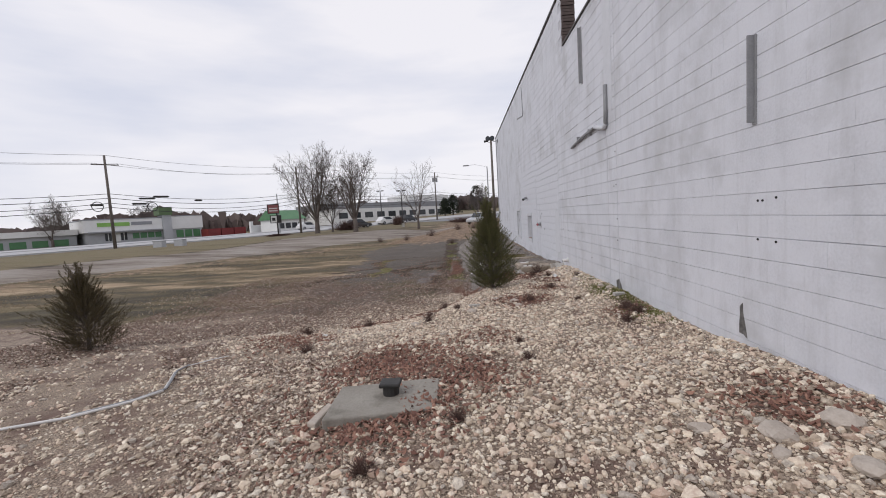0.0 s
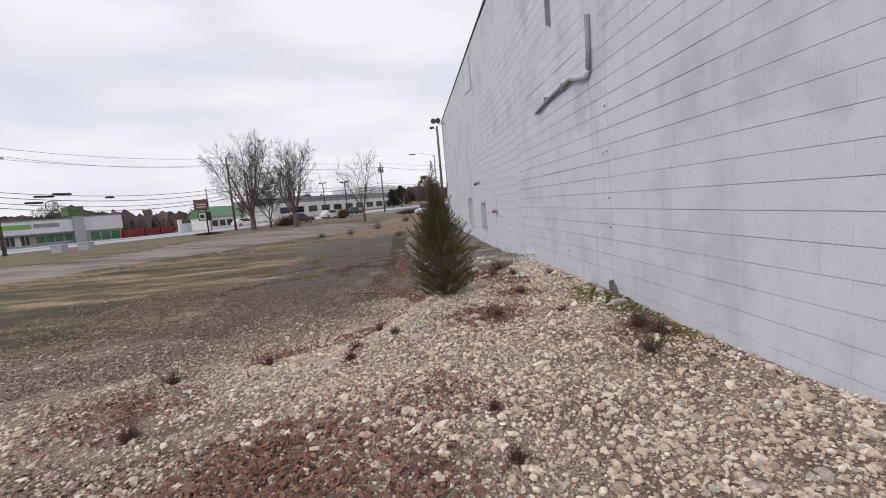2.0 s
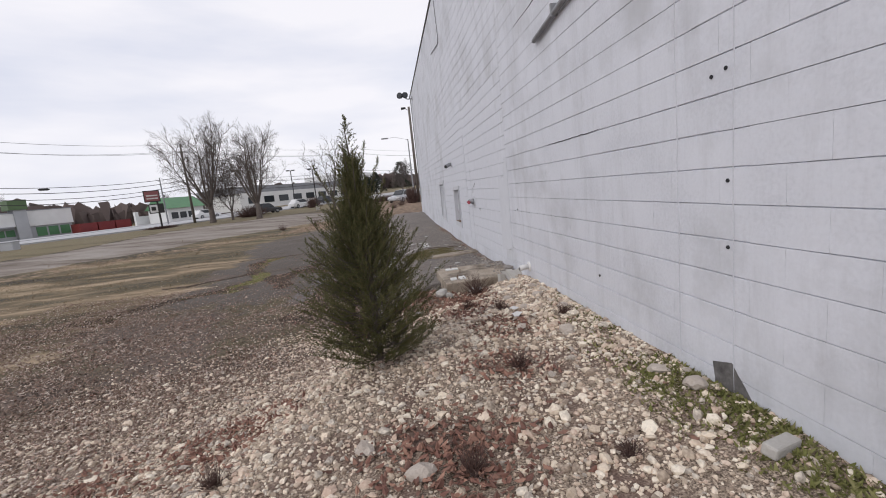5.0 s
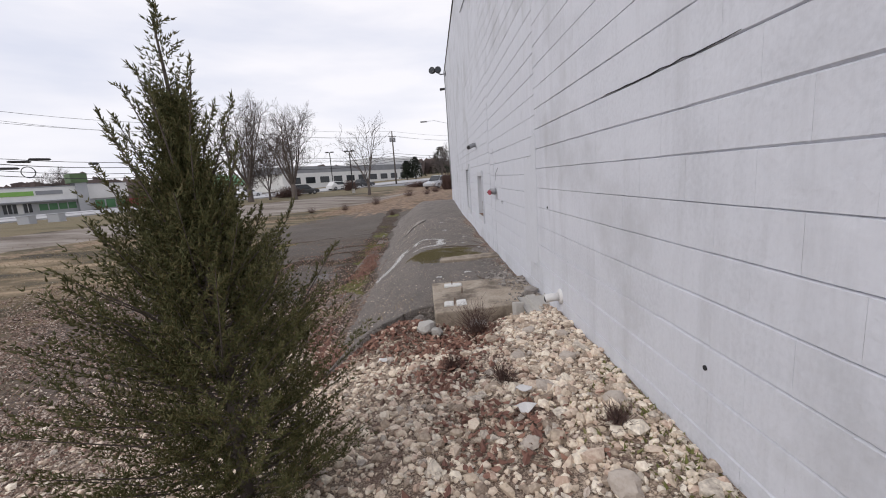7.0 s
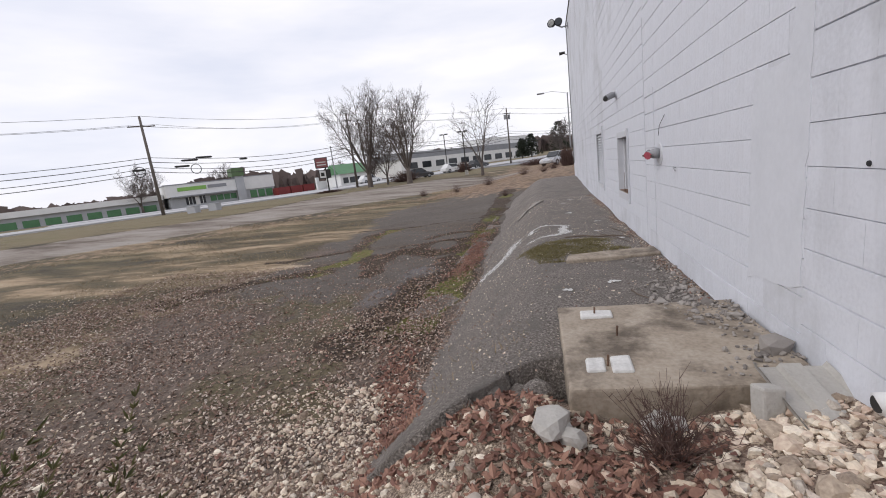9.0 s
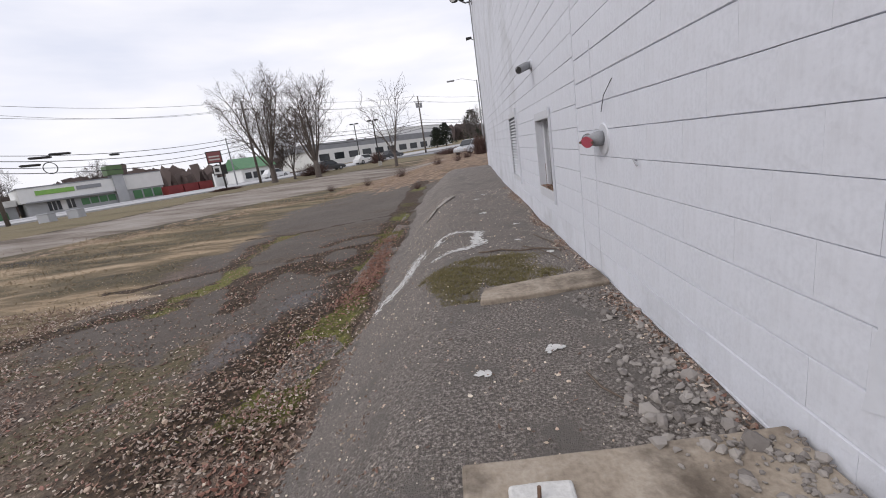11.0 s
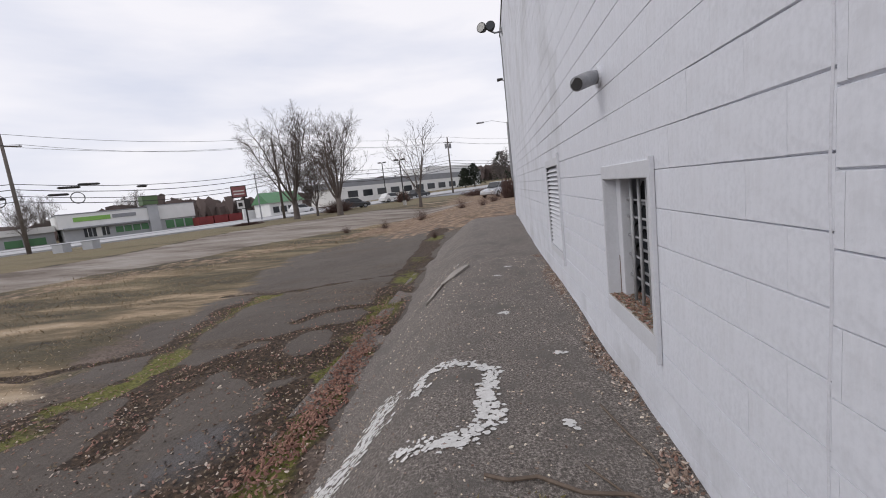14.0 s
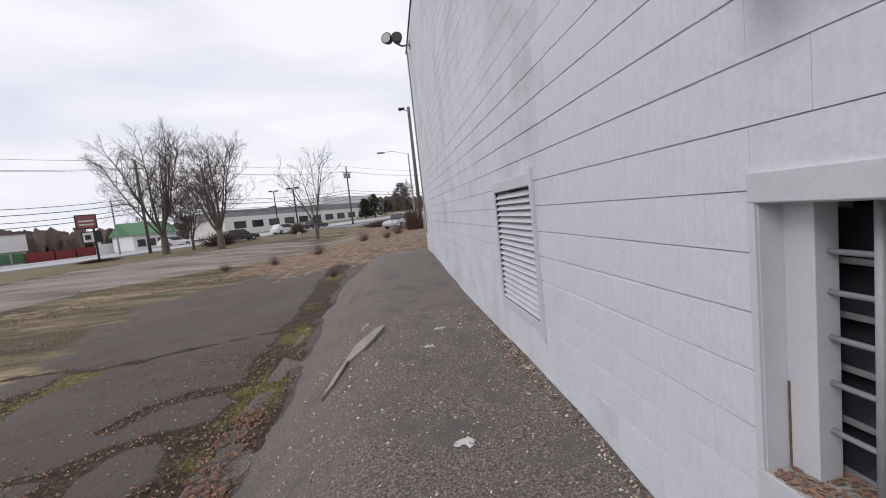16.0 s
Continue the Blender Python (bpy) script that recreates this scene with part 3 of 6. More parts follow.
# ---- asphalt bank against the wall ----
mx_ = np.arange(-1.35, 2.0001, 0.067)
my_ = np.arange(8.7, 28.4, 0.12)
MX, MY = np.meshgrid(mx_, my_)
edge = 8.95 + 0.55 * ease(MX, 0.0, 0.7) + 0.10 * vnoise(MX, 0 * MX, 2.5, 21)
MYs = np.where(MY < edge, edge, MY)
MZ = mound_z(MX, MYs)
MZ = np.where(MY < edge - 0.1, base_height(MX, MYs) - 0.06, MZ)
idx = np.arange(MX.size).reshape(MX.shape)
quads = np.stack([idx[:-1, :-1], idx[:-1, 1:], idx[1:, 1:], idx[1:, :-1]], -1).reshape(-1, 4)
sh = Shape()
sh.add(np.stack([MX.ravel(), MYs.ravel(), MZ.ravel()], 1).tolist(), quads.tolist())
mound = part("asphalt_bank", sh, M_ASPH, smooth=True)
tagged(mound, "dark rough asphalt bank sloping down from the block wall", "bank", kind="structure")

# ---- block wall ----
WX = 2.0
Y_S, Y_N, Y_STEP = -9.0, 28.3, 8.45
Z_LO, Z_HI_S, Z_HI_N = -1.7, 5.15, 6.45
WIN = (14.07, 14.98, 0.12, 1.01)  # y0, y1, z0, z1 of the barred window's opening
VENT = (17.10, 18.25, 0.07, 1.22)
BACK = WX + 0.012


def cut(rects, hole):
    """Rectangles (y0, y1, z0, z1) less a hole."""
    out = []
    for a, b, c, d in rects:
        h0, h1, k0, k1 = max(a, hole[0]), min(b, hole[1]), max(c, hole[2]), min(d, hole[3])
        if h0 >= h1 or k0 >= k1:
            out.append((a, b, c, d))
            continue
        out += [r for r in ((a, h0, c, d), (h1, b, c, d), (h0, h1, c, k0), (h0, h1, k1, d)) if r[1] - r[0] > 0.012 and r[3] - r[2] > 0.012]
    return out


wall = thing("wall_west", "long grey-painted concrete block wall with a stepped roofline", "wall", (WX, 0, Z_LO), kind="structure")
sh = Shape()
for a, b, c, d in cut(cut([(Y_S, Y_STEP, Z_LO, Z_HI_S), (Y_STEP, Y_N, Z_LO, Z_HI_N)], WIN), VENT):
    sh.box((BACK, a, c), (BACK + 0.28, b, d))
part("wall_core", sh, M_MORTAR, wall)


def block_faces(sh, a, b, c, d, ch=0.007, cv=0.002, proud=0.0):
    """One block's painted face with chamfered arrises."""
    x0, x1 = WX - proud, BACK + 0.002
    vs = [(x1, a, c), (x1, b, c), (x1, b, d), (x1, a, d), (x0, a + cv, c + ch), (x0, b - cv, c + ch), (x0, b - cv, d - ch), (x0, a + cv, d - ch)]
    return sh.add(vs, [(7, 6, 5, 4), (4, 5, 1, 0), (5, 6, 2, 1), (6, 7, 3, 2), (7, 4, 0, 3)])


rng = random.Random(7)
FRAME_R = [(13.99, 15.0, 0.005, 1.10), (17.005, 18.295, -0.015, 1.315)]
near_blocks, rest = [], Shape()
row = 0
z = 0.06 - 0.2 * 9
while z < Z_HI_N:
    start = Y_S + (0.2 if row % 2 else 0.0)
    y = start
    while y < Y_N - 0.001:
        a, b = y, min(start + 0.4 * (math.floor((y - start) / 0.4 + 0.001) + 1), Y_N)
        for seam in (9.4, 12.36, 12.83):  # courses break at the control joints
            if a < seam - 0.005 and b > seam:
                b = seam
        y = b
        drop = 0.0 if a < 9.39 else 0.055 if a < 12.82 else 0.012
        c, d = z - drop, z + 0.2 - drop
        top = Z_HI_S if a < Y_STEP - 0.1 else Z_HI_N
        b = min(b, Y_STEP) if a < Y_STEP and z > Z_HI_S - 0.15 else b
        d = min(d, top)
        if d - c > 0.02 and b - a > 0.02 and d > -0.75:
            rects = [(a, b, c, d)]
            for h in FRAME_R:
                rects = cut(rects, h)
            for q in rects:
                worn = float(vnoise(np.array([q[0] * 0.5]), np.array([q[2] * 2.5]), 1.0, 91)[0])
                ch = (0.002, 0.003, 0.0045, 0.006, 0.008)[min(4, max(0, int(2.2 + 2.6 * worn + rng.uniform(-0.7, 0.7) - (1.2 if q[0] < 5 else 0))))]
                pr = rng.uniform(-0.0004, 0.0006)
                if 9.6 < q[0] < 16.6 and -0.35 < q[2] < 2.7 and len(near_blocks) < 300:
                    near_blocks.append((*q, ch, pr))
                else:
                    block_faces(rest, *q, ch, 0.0005, pr)
    z += 0.2
    row += 1
tagged(part("block_courses", rest, M_BLOCK, wall), "", "", kind="stuff")

# coping and the brick end of the taller part
sh = Shape()
sh.box((WX - 0.03, Y_STEP, Z_HI_N), (WX + 0.34, Y_N + 0.02, Z_HI_N + 0.07), 0.01)
part("coping", sh, M_CAP, wall, "dark thin roof edging")
sh = Shape()
sh.box((WX - 0.03, Y_S, Z_HI_S), (WX + 0.34, Y_STEP - 0.06, Z_HI_S + 0.05), 0.01)
part("coping", sh, M_CAP, wall, "dark thin roof edging")
sh = Shape()
for i in range(17):
    z0 = Z_HI_S + 0.03 + i * 0.075
    sh.box((WX - 0.02 + 0.015 * rng.random(), Y_STEP - 0.11 + 0.02 * rng.random(), z0), (WX + 0.3, Y_STEP - 0.002, z0 + 0.066), 0.006)
part("brick_end", sh, M_BRICK, wall, "bare brown brick end of the raised parapet")

# the rest of the shell, dark inside
sh = Shape()
sh.box((WX + 0.3, Y_N - 0.3, Z_LO), (26, Y_N, Z_HI_N - 0.1))
tagged(part("wall_north", sh, M_BLOCK), "plain painted end wall of the block building", "wall", kind="structure")
sh = Shape()
sh.box((WX + 0.3, Y_S, Z_LO), (26, Y_S + 0.3, Z_HI_S - 0.1))
tagged(part("wall_south", sh, M_BLOCK), "plain painted rear wall of the block building", "wall", kind="structure")
sh = Shape()
sh.box((25.7, Y_S + 0.3, Z_LO), (26, Y_N - 0.3, Z_HI_S - 0.1))
tagged(part("wall_east", sh, M_BLOCK), "plain painted far wall of the block building", "wall", kind="structure")
sh = Shape()
sh.box((WX + 0.3, Y_S, Z_HI_S - 0.45), (26, Y_N - 0.3, Z_HI_S - 0.25))
tagged(part("ceiling", sh, M_ROOFG), "flat roof deck over the block building", "roof", kind="structure")

# ---- barred window ----
win = thing("window_1", "deep barred window in a grey painted frame with debris on its sill", "window", (WX, 14.5, -0.01), kind="structure")
y0w, y1w, z0w, z1w = WIN
for nm, lo, hi in (("frame_top", (13.985, z1w), (15.005, 1.105)), ("frame_bottom", (13.985, 0.0), (15.005, z0w)), ("frame_side", (13.985, z0w), (y0w, z1w)), ("frame_side", (y1w, z0w), (15.005, z1w))):
    sh = Shape()
    sh.box((WX - 0.012, lo[0], lo[1]), (BACK + 0.01, hi[0], hi[1]), 0.004)
    part(nm, sh, M_TRIM, win)
sh = Shape()
sh.box((WX - 0.03, 13.975, -0.02), (WX - 0.002, 13.995, 1.12), 0.003)
part("edge_strip", sh, M_TRIM, win, "bent metal edge strip")
sh = Shape()
sh.box((WX + 0.001, y1w - 0.004, z0w - 0.01), (WX + 0.34, y1w + 0.018, z1w + 0.02))
part("reveal", sh, M_TRIM, win)
sh = Shape()
sh.box((WX + 0.001, y0w - 0.05, z0w - 0.01), (WX + 0.34, y0w + 0.004, z1w + 0.02))
part("reveal", sh, M_TRIM, win)
sh = Shape()
sh.box((WX + 0.002, y0w - 0.05, z1w - 0.004), (WX + 0.338, y1w + 0.016, z1w + 0.06))
part("reveal_head", sh, M_TRIM, win)
sh = Shape()
sh.box((WX - 0.010, y0w - 0.05, z0w - 0.08), (WX + 0.336, y1w + 0.014, z0w + 0.004), 0.003)
part("window_sill", sh, M_CONCL, win, "gritty pale sill")
sh = Shape()
sh.box((WX + 0.085, y1w - 0.10, z0w), (WX + 0.17, y1w - 0.001, z1w), 0.004)
part("jamb", sh, M_TRIM, win)
sh = Shape()
sh.box((WX + 0.081, y1w - 0.012, z0w), (WX + 0.0865, y1w - 0.006, z0w + 0.3), 0.001)
part("rust_run", sh, M_RUST, win, "rust along the jamb joint")
for yy in (14.735, 14.58, 14.43, 14.285, 14.14):
    part("vertical_bar", Shape().tube([(WX + 0.115, yy, z0w), (WX + 0.115, yy, z1w)], 0.012, 8), M_BAR, win, smooth=True)
for zz in (0.85, 0.727, 0.587, 0.444, 0.29):
    part("horizontal_bar", Shape().tube([(WX + 0.133, y0w, zz), (WX + 0.133, y1w - 0.1, zz)], 0.009, 8), M_BAR, win, smooth=True)
for i in range(5):
    zz = z0w + 0.02 + i * 0.17
    sh = Shape()
    vs = [(WX + 0.215, y0w, zz), (WX + 0.275, y0w, zz + 0.145), (WX + 0.281, y0w, zz + 0.143), (WX + 0.221, y0w, zz - 0.002)]
    vs += [(a, y1w, c) for a, _, c in vs]
    sh.add(vs, [(0, 1, 5, 4), (1, 2, 6, 5), (2, 3, 7, 6), (3, 0, 4, 7), (0, 3, 2, 1), (4, 5, 6, 7)])
    part("pane", sh, M_GLASS, win, "dark dusty louvre pane")
    part("sash_rail", Shape().box((WX + 0.205, y0w, zz - 0.02), (WX + 0.235, y1w, zz), 0.004), M_PIPEG, win)
# black sheet added behind the panes; its colour stands for the unlit room
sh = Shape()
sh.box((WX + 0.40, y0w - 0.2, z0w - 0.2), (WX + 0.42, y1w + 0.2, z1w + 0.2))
part("shade_sheet", sh, M_DARK, win)
sh = Shape()
for _ in range(900):
    x, y = WX + rng.uniform(0.0, 0.2), rng.uniform(y0w + 0.02, y1w - 0.02)
    s = rng.uniform(0.006, 0.022)
    zz = z0w + 0.005 + rng.uniform(0, 0.004)
    a = rng.uniform(0, 6.28)
    c_, s_ = math.cos(a) * s, math.sin(a) * s
    sh.add([(x + c_, y + s_, zz), (x - s_ * 0.5, y + c_ * 0.5, zz + 0.4 * s), (x - c_, y - s_, zz + 0.1 * s), (x + s_ * 0.5, y - c_ * 0.5, zz + 0.3 * s)], [(0, 1, 2, 3)])
tagged(part("sill_debris", sh, M_DEBRIS), "dead leaves and grit on the barred window's sill", "debris", kind="stuff")

# ---- louvred vent ----
vent = thing("vent_1", "grey painted louvred wall vent with horizontal metal slats", "vent", (WX, 17.65, -0.03), kind="structure")
y0v, y1v, z0v, z1v = VENT
for nm, lo, hi in (("frame_top", (y0v - 0.1, z1v), (y1v + 0.05, 1.32)), ("frame_bottom", (y0v - 0.1, -0.02), (y1v + 0.05, z0v)), ("frame_side", (y0v - 0.1, z0v), (y0v, z1v)), ("frame_side", (y1v, z0v), (y1v + 0.05, z1v))):
    sh = Shape()
    sh.box((WX - 0.006, lo[0], lo[1]), (BACK + 0.03, hi[0], hi[1]), 0.004)
    part(nm, sh, M_TRIM, vent)
sh = Shape()
sh.box((WX - 0.03, y0v - 0.115, -0.05), (WX + 0.002, y0v - 0.085, 1.36), 0.004)
part("edge_strip", sh, M_TRIM, vent)
for i in range(19):
    zc = z0v + 0.03 + i * (z1v - z0v - 0.03) / 19
    sh = Shape()
    vs = [(WX + 0.004, y0v, zc - 0.012), (WX + 0.05, y0v, zc + 0.036), (WX + 0.054, y0v, zc + 0.032), (WX + 0.008, y0v, zc - 0.018)]
    vs += [(x, y1v, z) for x, _, z in vs]
    sh.add(vs, [(0, 1, 5, 4), (1, 2, 6, 5), (2, 3, 7, 6), (3, 0, 4, 7), (0, 3, 2, 1), (4, 5, 6, 7)])
    part("slat", sh, M_TRIM, vent)
# added sheet that paints the shade seen between the slats
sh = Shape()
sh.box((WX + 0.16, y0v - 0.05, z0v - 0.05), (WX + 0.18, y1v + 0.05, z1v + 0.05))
part("shade_sheet", sh, M_DARK, vent)

# ---- fittings on the wall ----
cj = thing("control_joint", "vertical caulked joints and cracks in the painted blockwork", "joint", (WX, 5.1, -0.4), kind="structure")
for yy, lo, hi in ((5.1, -0.3, 4.9), (5.54, -0.3, 3.4), (12.84, -0.4, 2.4), (12.37, -0.4, 1.6)):
    pts = []
    zz = lo
    while zz < hi:
        pts.append((WX - 0.001, yy + rng.uniform(-0.006, 0.006), zz))
        zz += 0.17
    part("joint_line", Shape().tube(pts, 0.0045, 4), M_MORTAR, cj)


def flat_patch(name, pts, lift, material, label, category):
    """A thin raised skin of render or hole shade on the wall, ragged in outline."""
    sh = Shape()
    out = []
    for (a, b), (c, d) in zip(pts, pts[1:] + pts[:1]):
        n = max(2, int(math.hypot(c - a, d - b) / 0.08))
        for i in range(n):
            out.append((a + (c - a) * i / n + rng.uniform(-0.012, 0.012), b + (d - b) * i / n + rng.uniform(-0.012, 0.012)))
    n = len(out)
    cy, cz = sum(p[0] for p in out) / n, sum(p[1] for p in out) / n
    vs = [(WX - lift, a, b) for a, b in out] + [(WX + 0.004, a, b) for a, b in out] + [(WX - lift - 0.001, cy, cz)]
    fs = [(i, (i + 1) % n, n + (i + 1) % n, n + i) for i in range(n)] + [((i + 1) % n, i, 2 * n) for i in range(n)]
    sh.add(vs, fs)
    return tagged(part(name, sh, material), label, category, kind="structure")


flat_patch("render_patch", [(9.42, 0.05), (9.40, 0.9), (9.38, 1.42), (9.52, 1.46), (9.55, 1.17), (9.95, 1.2), (9.98, 0.6), (10.0, -0.05)], 0.0035, M_PATCH, "smooth grey patch of render over damaged blocks", "patch")
flat_patch("render_patch", [(5.25, 2.9), (5.6, 2.9), (5.62, 4.9), (5.22, 4.9)], 0.004, M_PATCH, "rough grey scar where a pipe was torn off", "patch")


# the hollow is not cut; a dark skin on the wall carries its shade
def hole(pts, label):
    return flat_patch("wall_hole", pts, 0.0035, M_HOLE, label, "hole")


hole([(4.9, -0.40), (5.22, -0.40), (5.25, -0.1), (5.12, -0.05), (5.02, -0.16)], "broken hole at the foot of the block wall")
hole([(1.86, -0.12), (1.97, -0.1), (1.98, 0.17), (1.92, 0.2), (1.9, 0.02)], "narrow broken hole low in the block wall")
# no bores are cut: near-black plugs paint the shade of each hole
dots = [(1.50, 0.83), (1.50, 1.21), (1.66, 1.19), (1.72, 1.19), (1.72, 0.84), (5.14, 0.99), (5.15, 1.58), (5.16, 2.14), (5.14, 0.62), (5.25, 1.56), (6.62, 0.16), (9.0, 0.68)]
for y_, z_ in dots:
    sh = Shape()
    sh.tube([(WX - 0.006, y_, z_), (WX + 0.01, y_, z_)], [0.011, 0.013], 9)
    tagged(part("bolt_hole", sh, M_DARK), "small dark bolt hole in the painted blocks", "hole", "bolt holes in the wall")
for (ya, yb, zc) in ((6.5, 7.7, 1.463), (5.9, 6.95, 3.06), (7.3, 8.6, 3.06)):
    pts = []
    n = 14
    for i in range(n + 1):
        pts.append((WX - 0.001, ya + (yb - ya) * i / n, zc + rng.uniform(-0.006, 0.006)))
    rr = [0.001 + 0.003 * math.sin(math.pi * i / n) ** 0.5 * rng.uniform(0.6, 1.2) for i in range(n + 1)]
    tagged(part("joint_crack", Shape().tube(pts, rr, 5), M_DARK), "dark open crack along a mortar joint", "crack", "cracks in the mortar joints", kind="structure")

# steel angle brackets high on the wall
for (yb_, zb, zt, w) in ((1.76, 1.87, 2.65, 0.03), (6.92, 3.8, 4.95, 0.06)):
    br = thing("angle_bracket", "grey painted steel angle still bolted to the wall", "bracket", (WX, yb_, zb), "brackets on the wall")
    part("flange", Shape().box((WX - 0.012, yb_ - w, zb), (WX + 0.004, yb_ + 0.02, zt), 0.003), M_PIPEG, br)
    part("web", Shape().box((WX - 0.07, yb_ - 0.006, zb + 0.02), (WX - 0.01, yb_ + 0.006, zt), 0.003), M_PIPEG, br)

# bent drain pipe
dp = thing("drain_pipe", "grey painted bent conduit running slanting across the wall", "pipe", (WX, 5.5, 2.6))
part("riser", Shape().tube([(WX - 0.035, 5.46, 3.35), (WX - 0.035, 5.47, 2.9), (WX - 0.035, 5.5, 2.64)], 0.035, 10), M_PIPEG, dp, smooth=True)
part("elbow", Shape().tube([(WX - 0.035, 5.48, 2.68), (WX - 0.045, 5.56, 2.62), (WX - 0.05, 5.75, 2.66), (WX - 0.045, 6.05, 2.74)], 0.042, 10), M_TRIM, dp, smooth=True)
part("slanting_run", Shape().tube([(WX - 0.04, 6.0, 2.74), (WX - 0.04, 7.0, 2.70), (WX - 0.035, 7.8, 2.62)], [0.034, 0.03, 0.026], 10), M_PIPEG, dp, smooth=True)
for yy in (6.4, 7.2):
    part("clip", Shape().box((WX - 0.07, yy, 2.65), (WX, yy + 0.03, 2.77), 0.004), M_PIPEG, dp)

# wire hook high up
wh = Shape().tube([(WX - 0.012, 15.2, 6.2), (WX - 0.012, 15.05, 5.15), (WX - 0.02, 15.15, 5.06), (WX - 0.02, 16.8, 5.3)], 0.012, 6)
tagged(part("conduit", wh, M_PIPEG), "thin grey conduit hooked down from the roof edge", "conduit")
wh = Shape().tube([(WX - 0.02, 27.7, 6.3), (WX - 0.02, 27.75, 3.0), (WX - 0.02, 27.7, 0.4)], 0.02, 6)
tagged(part("conduit", wh, M_PIPEG), "thin grey conduit down the far corner of the wall", "conduit")
wh = Shape().tube([(WX - 0.003, 11.91, 1.13), (WX - 0.03, 12.01, 1.035), (WX - 0.02, 12.11, 0.93)], 0.003, 5)
tagged(part("wire_stub", wh, M_WIRE), "short black wire sticking out of the wall", "wire")
wh = Shape().tube([(WX, 11.55, 0.60), (WX - 0.03, 11.53, 0.61), (WX - 0.02, 11.5, 0.57)], 0.006, 5)
tagged(part("wire_stub", wh, M_BAR), "bent painted wire stub on the wall", "wire")

# fire inlet with a red cap
fi = thing("fire_inlet", "grey iron fire hose inlet with a faded red plastic cap", "hydrant", (WX, 12.15, 0.74))
part("flange", Shape().tube([(WX + 0.002, 12.13, 0.73), (WX - 0.012, 12.13, 0.73), (WX - 0.016, 12.13, 0.73)], [0.17, 0.166, 0.158], 32), M_TRIM, fi)
part("body", Shape().tube([(WX - 0.01, 12.13, 0.745), (WX - 0.05, 12.13, 0.745), (WX - 0.09, 12.16, 0.745), (WX - 0.12, 12.19, 0.745)], [0.075, 0.082, 0.075, 0.06], 20), M_PIPEG, fi, smooth=True)
part("outlet", Shape().tube([(WX - 0.09, 12.16, 0.745), (WX - 0.10, 12.26, 0.745), (WX - 0.105, 12.30, 0.745)], [0.05, 0.052, 0.055], 18), M_PIPEG, fi, smooth=True)
part("coupling", Shape().tube([(WX - 0.105, 12.295, 0.745), (WX - 0.11, 12.35, 0.745)], 0.06, 20), M_PIPEG, fi)
part("gasket", Shape().tube([(WX - 0.1095, 12.345, 0.745), (WX - 0.11, 12.356, 0.745)], 0.064, 20), M_BLACK, fi, "dark rubber ring")
sh = Shape()
n = 26
ring = []
for i in range(n):
    a = 2 * math.pi * i / n
    ring.append((0.083 * math.cos(a) * (1 + 0.22 * abs(math.cos(a)) ** 6), 0.06 * math.sin(a)))
c0 = Vector((WX - 0.175, 12.13, 0.725))
e1, e2, e3 = Vector((0.35, -0.94, -0.05)).normalized(), Vector((-0.1, 0, 1)).normalized(), Vector((-0.9, -0.42, -0.1)).normalized()
vs = [tuple(c0 + e1 * u + e2 * v + e3 * 0.012) for u, v in ring] + [tuple(c0 + e1 * u + e2 * v) for u, v in ring]
sh.add(vs, [tuple(range(n)), tuple(range(n, 2 * n))[::-1]] + [(i, (i + 1) % n, n + (i + 1) % n, n + i) for i in range(n)])
part("cap", sh, M_REDCAP, fi, "faded red oval cap with two lugs")
for sgn in (-1, 1):
    q = c0 + e1 * 0.1 * sgn + e3 * 0.01
    part("lug", Shape().tube([q, q + e3 * 0.014], 0.014, 10), M_RUST, fi)
for zz in (0.685, 0.805):
    part("lug_pin", Shape().tube([(WX - 0.11, 12.30, zz), (WX - 0.11, 12.39, zz)], 0.006, 6), M_RUST, fi)

fi.scale = (0.7, 0.7, 0.7)

# camera-shaped pipe stub
ps = thing("pipe_stub", "short grey painted pipe elbow jutting from the wall", "pipe", (WX, 14.9, 1.72))
part("collar", Shape().tube([(WX + 0.002, 14.93, 1.74), (WX - 0.02, 14.93, 1.74)], 0.07, 16), M_TRIM, ps)
part("spout", Shape().tube([(WX - 0.01, 14.93, 1.745), (WX - 0.08, 14.88, 1.73), (WX - 0.15, 14.8, 1.70), (WX - 0.2, 14.73, 1.675)], [0.045, 0.052, 0.052, 0.05], 14), M_PIPEG, ps, smooth=True)
# black disc over the closed end paints the shade inside the pipe
part("mouth_shade", Shape().tube([(WX - 0.1995, 14.731, 1.675), (WX - 0.203, 14.727, 1.674)], 0.042, 14), M_BLACK, ps)

# pvc outlet low on the wall
po = thing("outlet_pipe", "white plastic drain outlet low on the block wall", "pipe", (WX, 8.6, -0.12))
part("flange", Shape().tube([(WX + 0.002, 8.66, -0.11), (WX - 0.015, 8.66, -0.11), (WX - 0.03, 8.66, -0.11)], [0.095, 0.09, 0.06], 20), M_PVC, po)
part("spout", Shape().tube([(WX - 0.02, 8.66, -0.11), (WX - 0.1, 8.66, -0.115), (WX - 0.19, 8.67, -0.13)], [0.05, 0.05, 0.052], 16), M_PVC, po, smooth=True)
# the spout is solid; this black disc stands for its shaded bore
part("mouth_shade", Shape().tube([(WX - 0.1895, 8.67, -0.13), (WX - 0.193, 8.67, -0.13)], 0.04, 16), M_BLACK, po)

po.scale = (0.75, 0.75, 0.75)

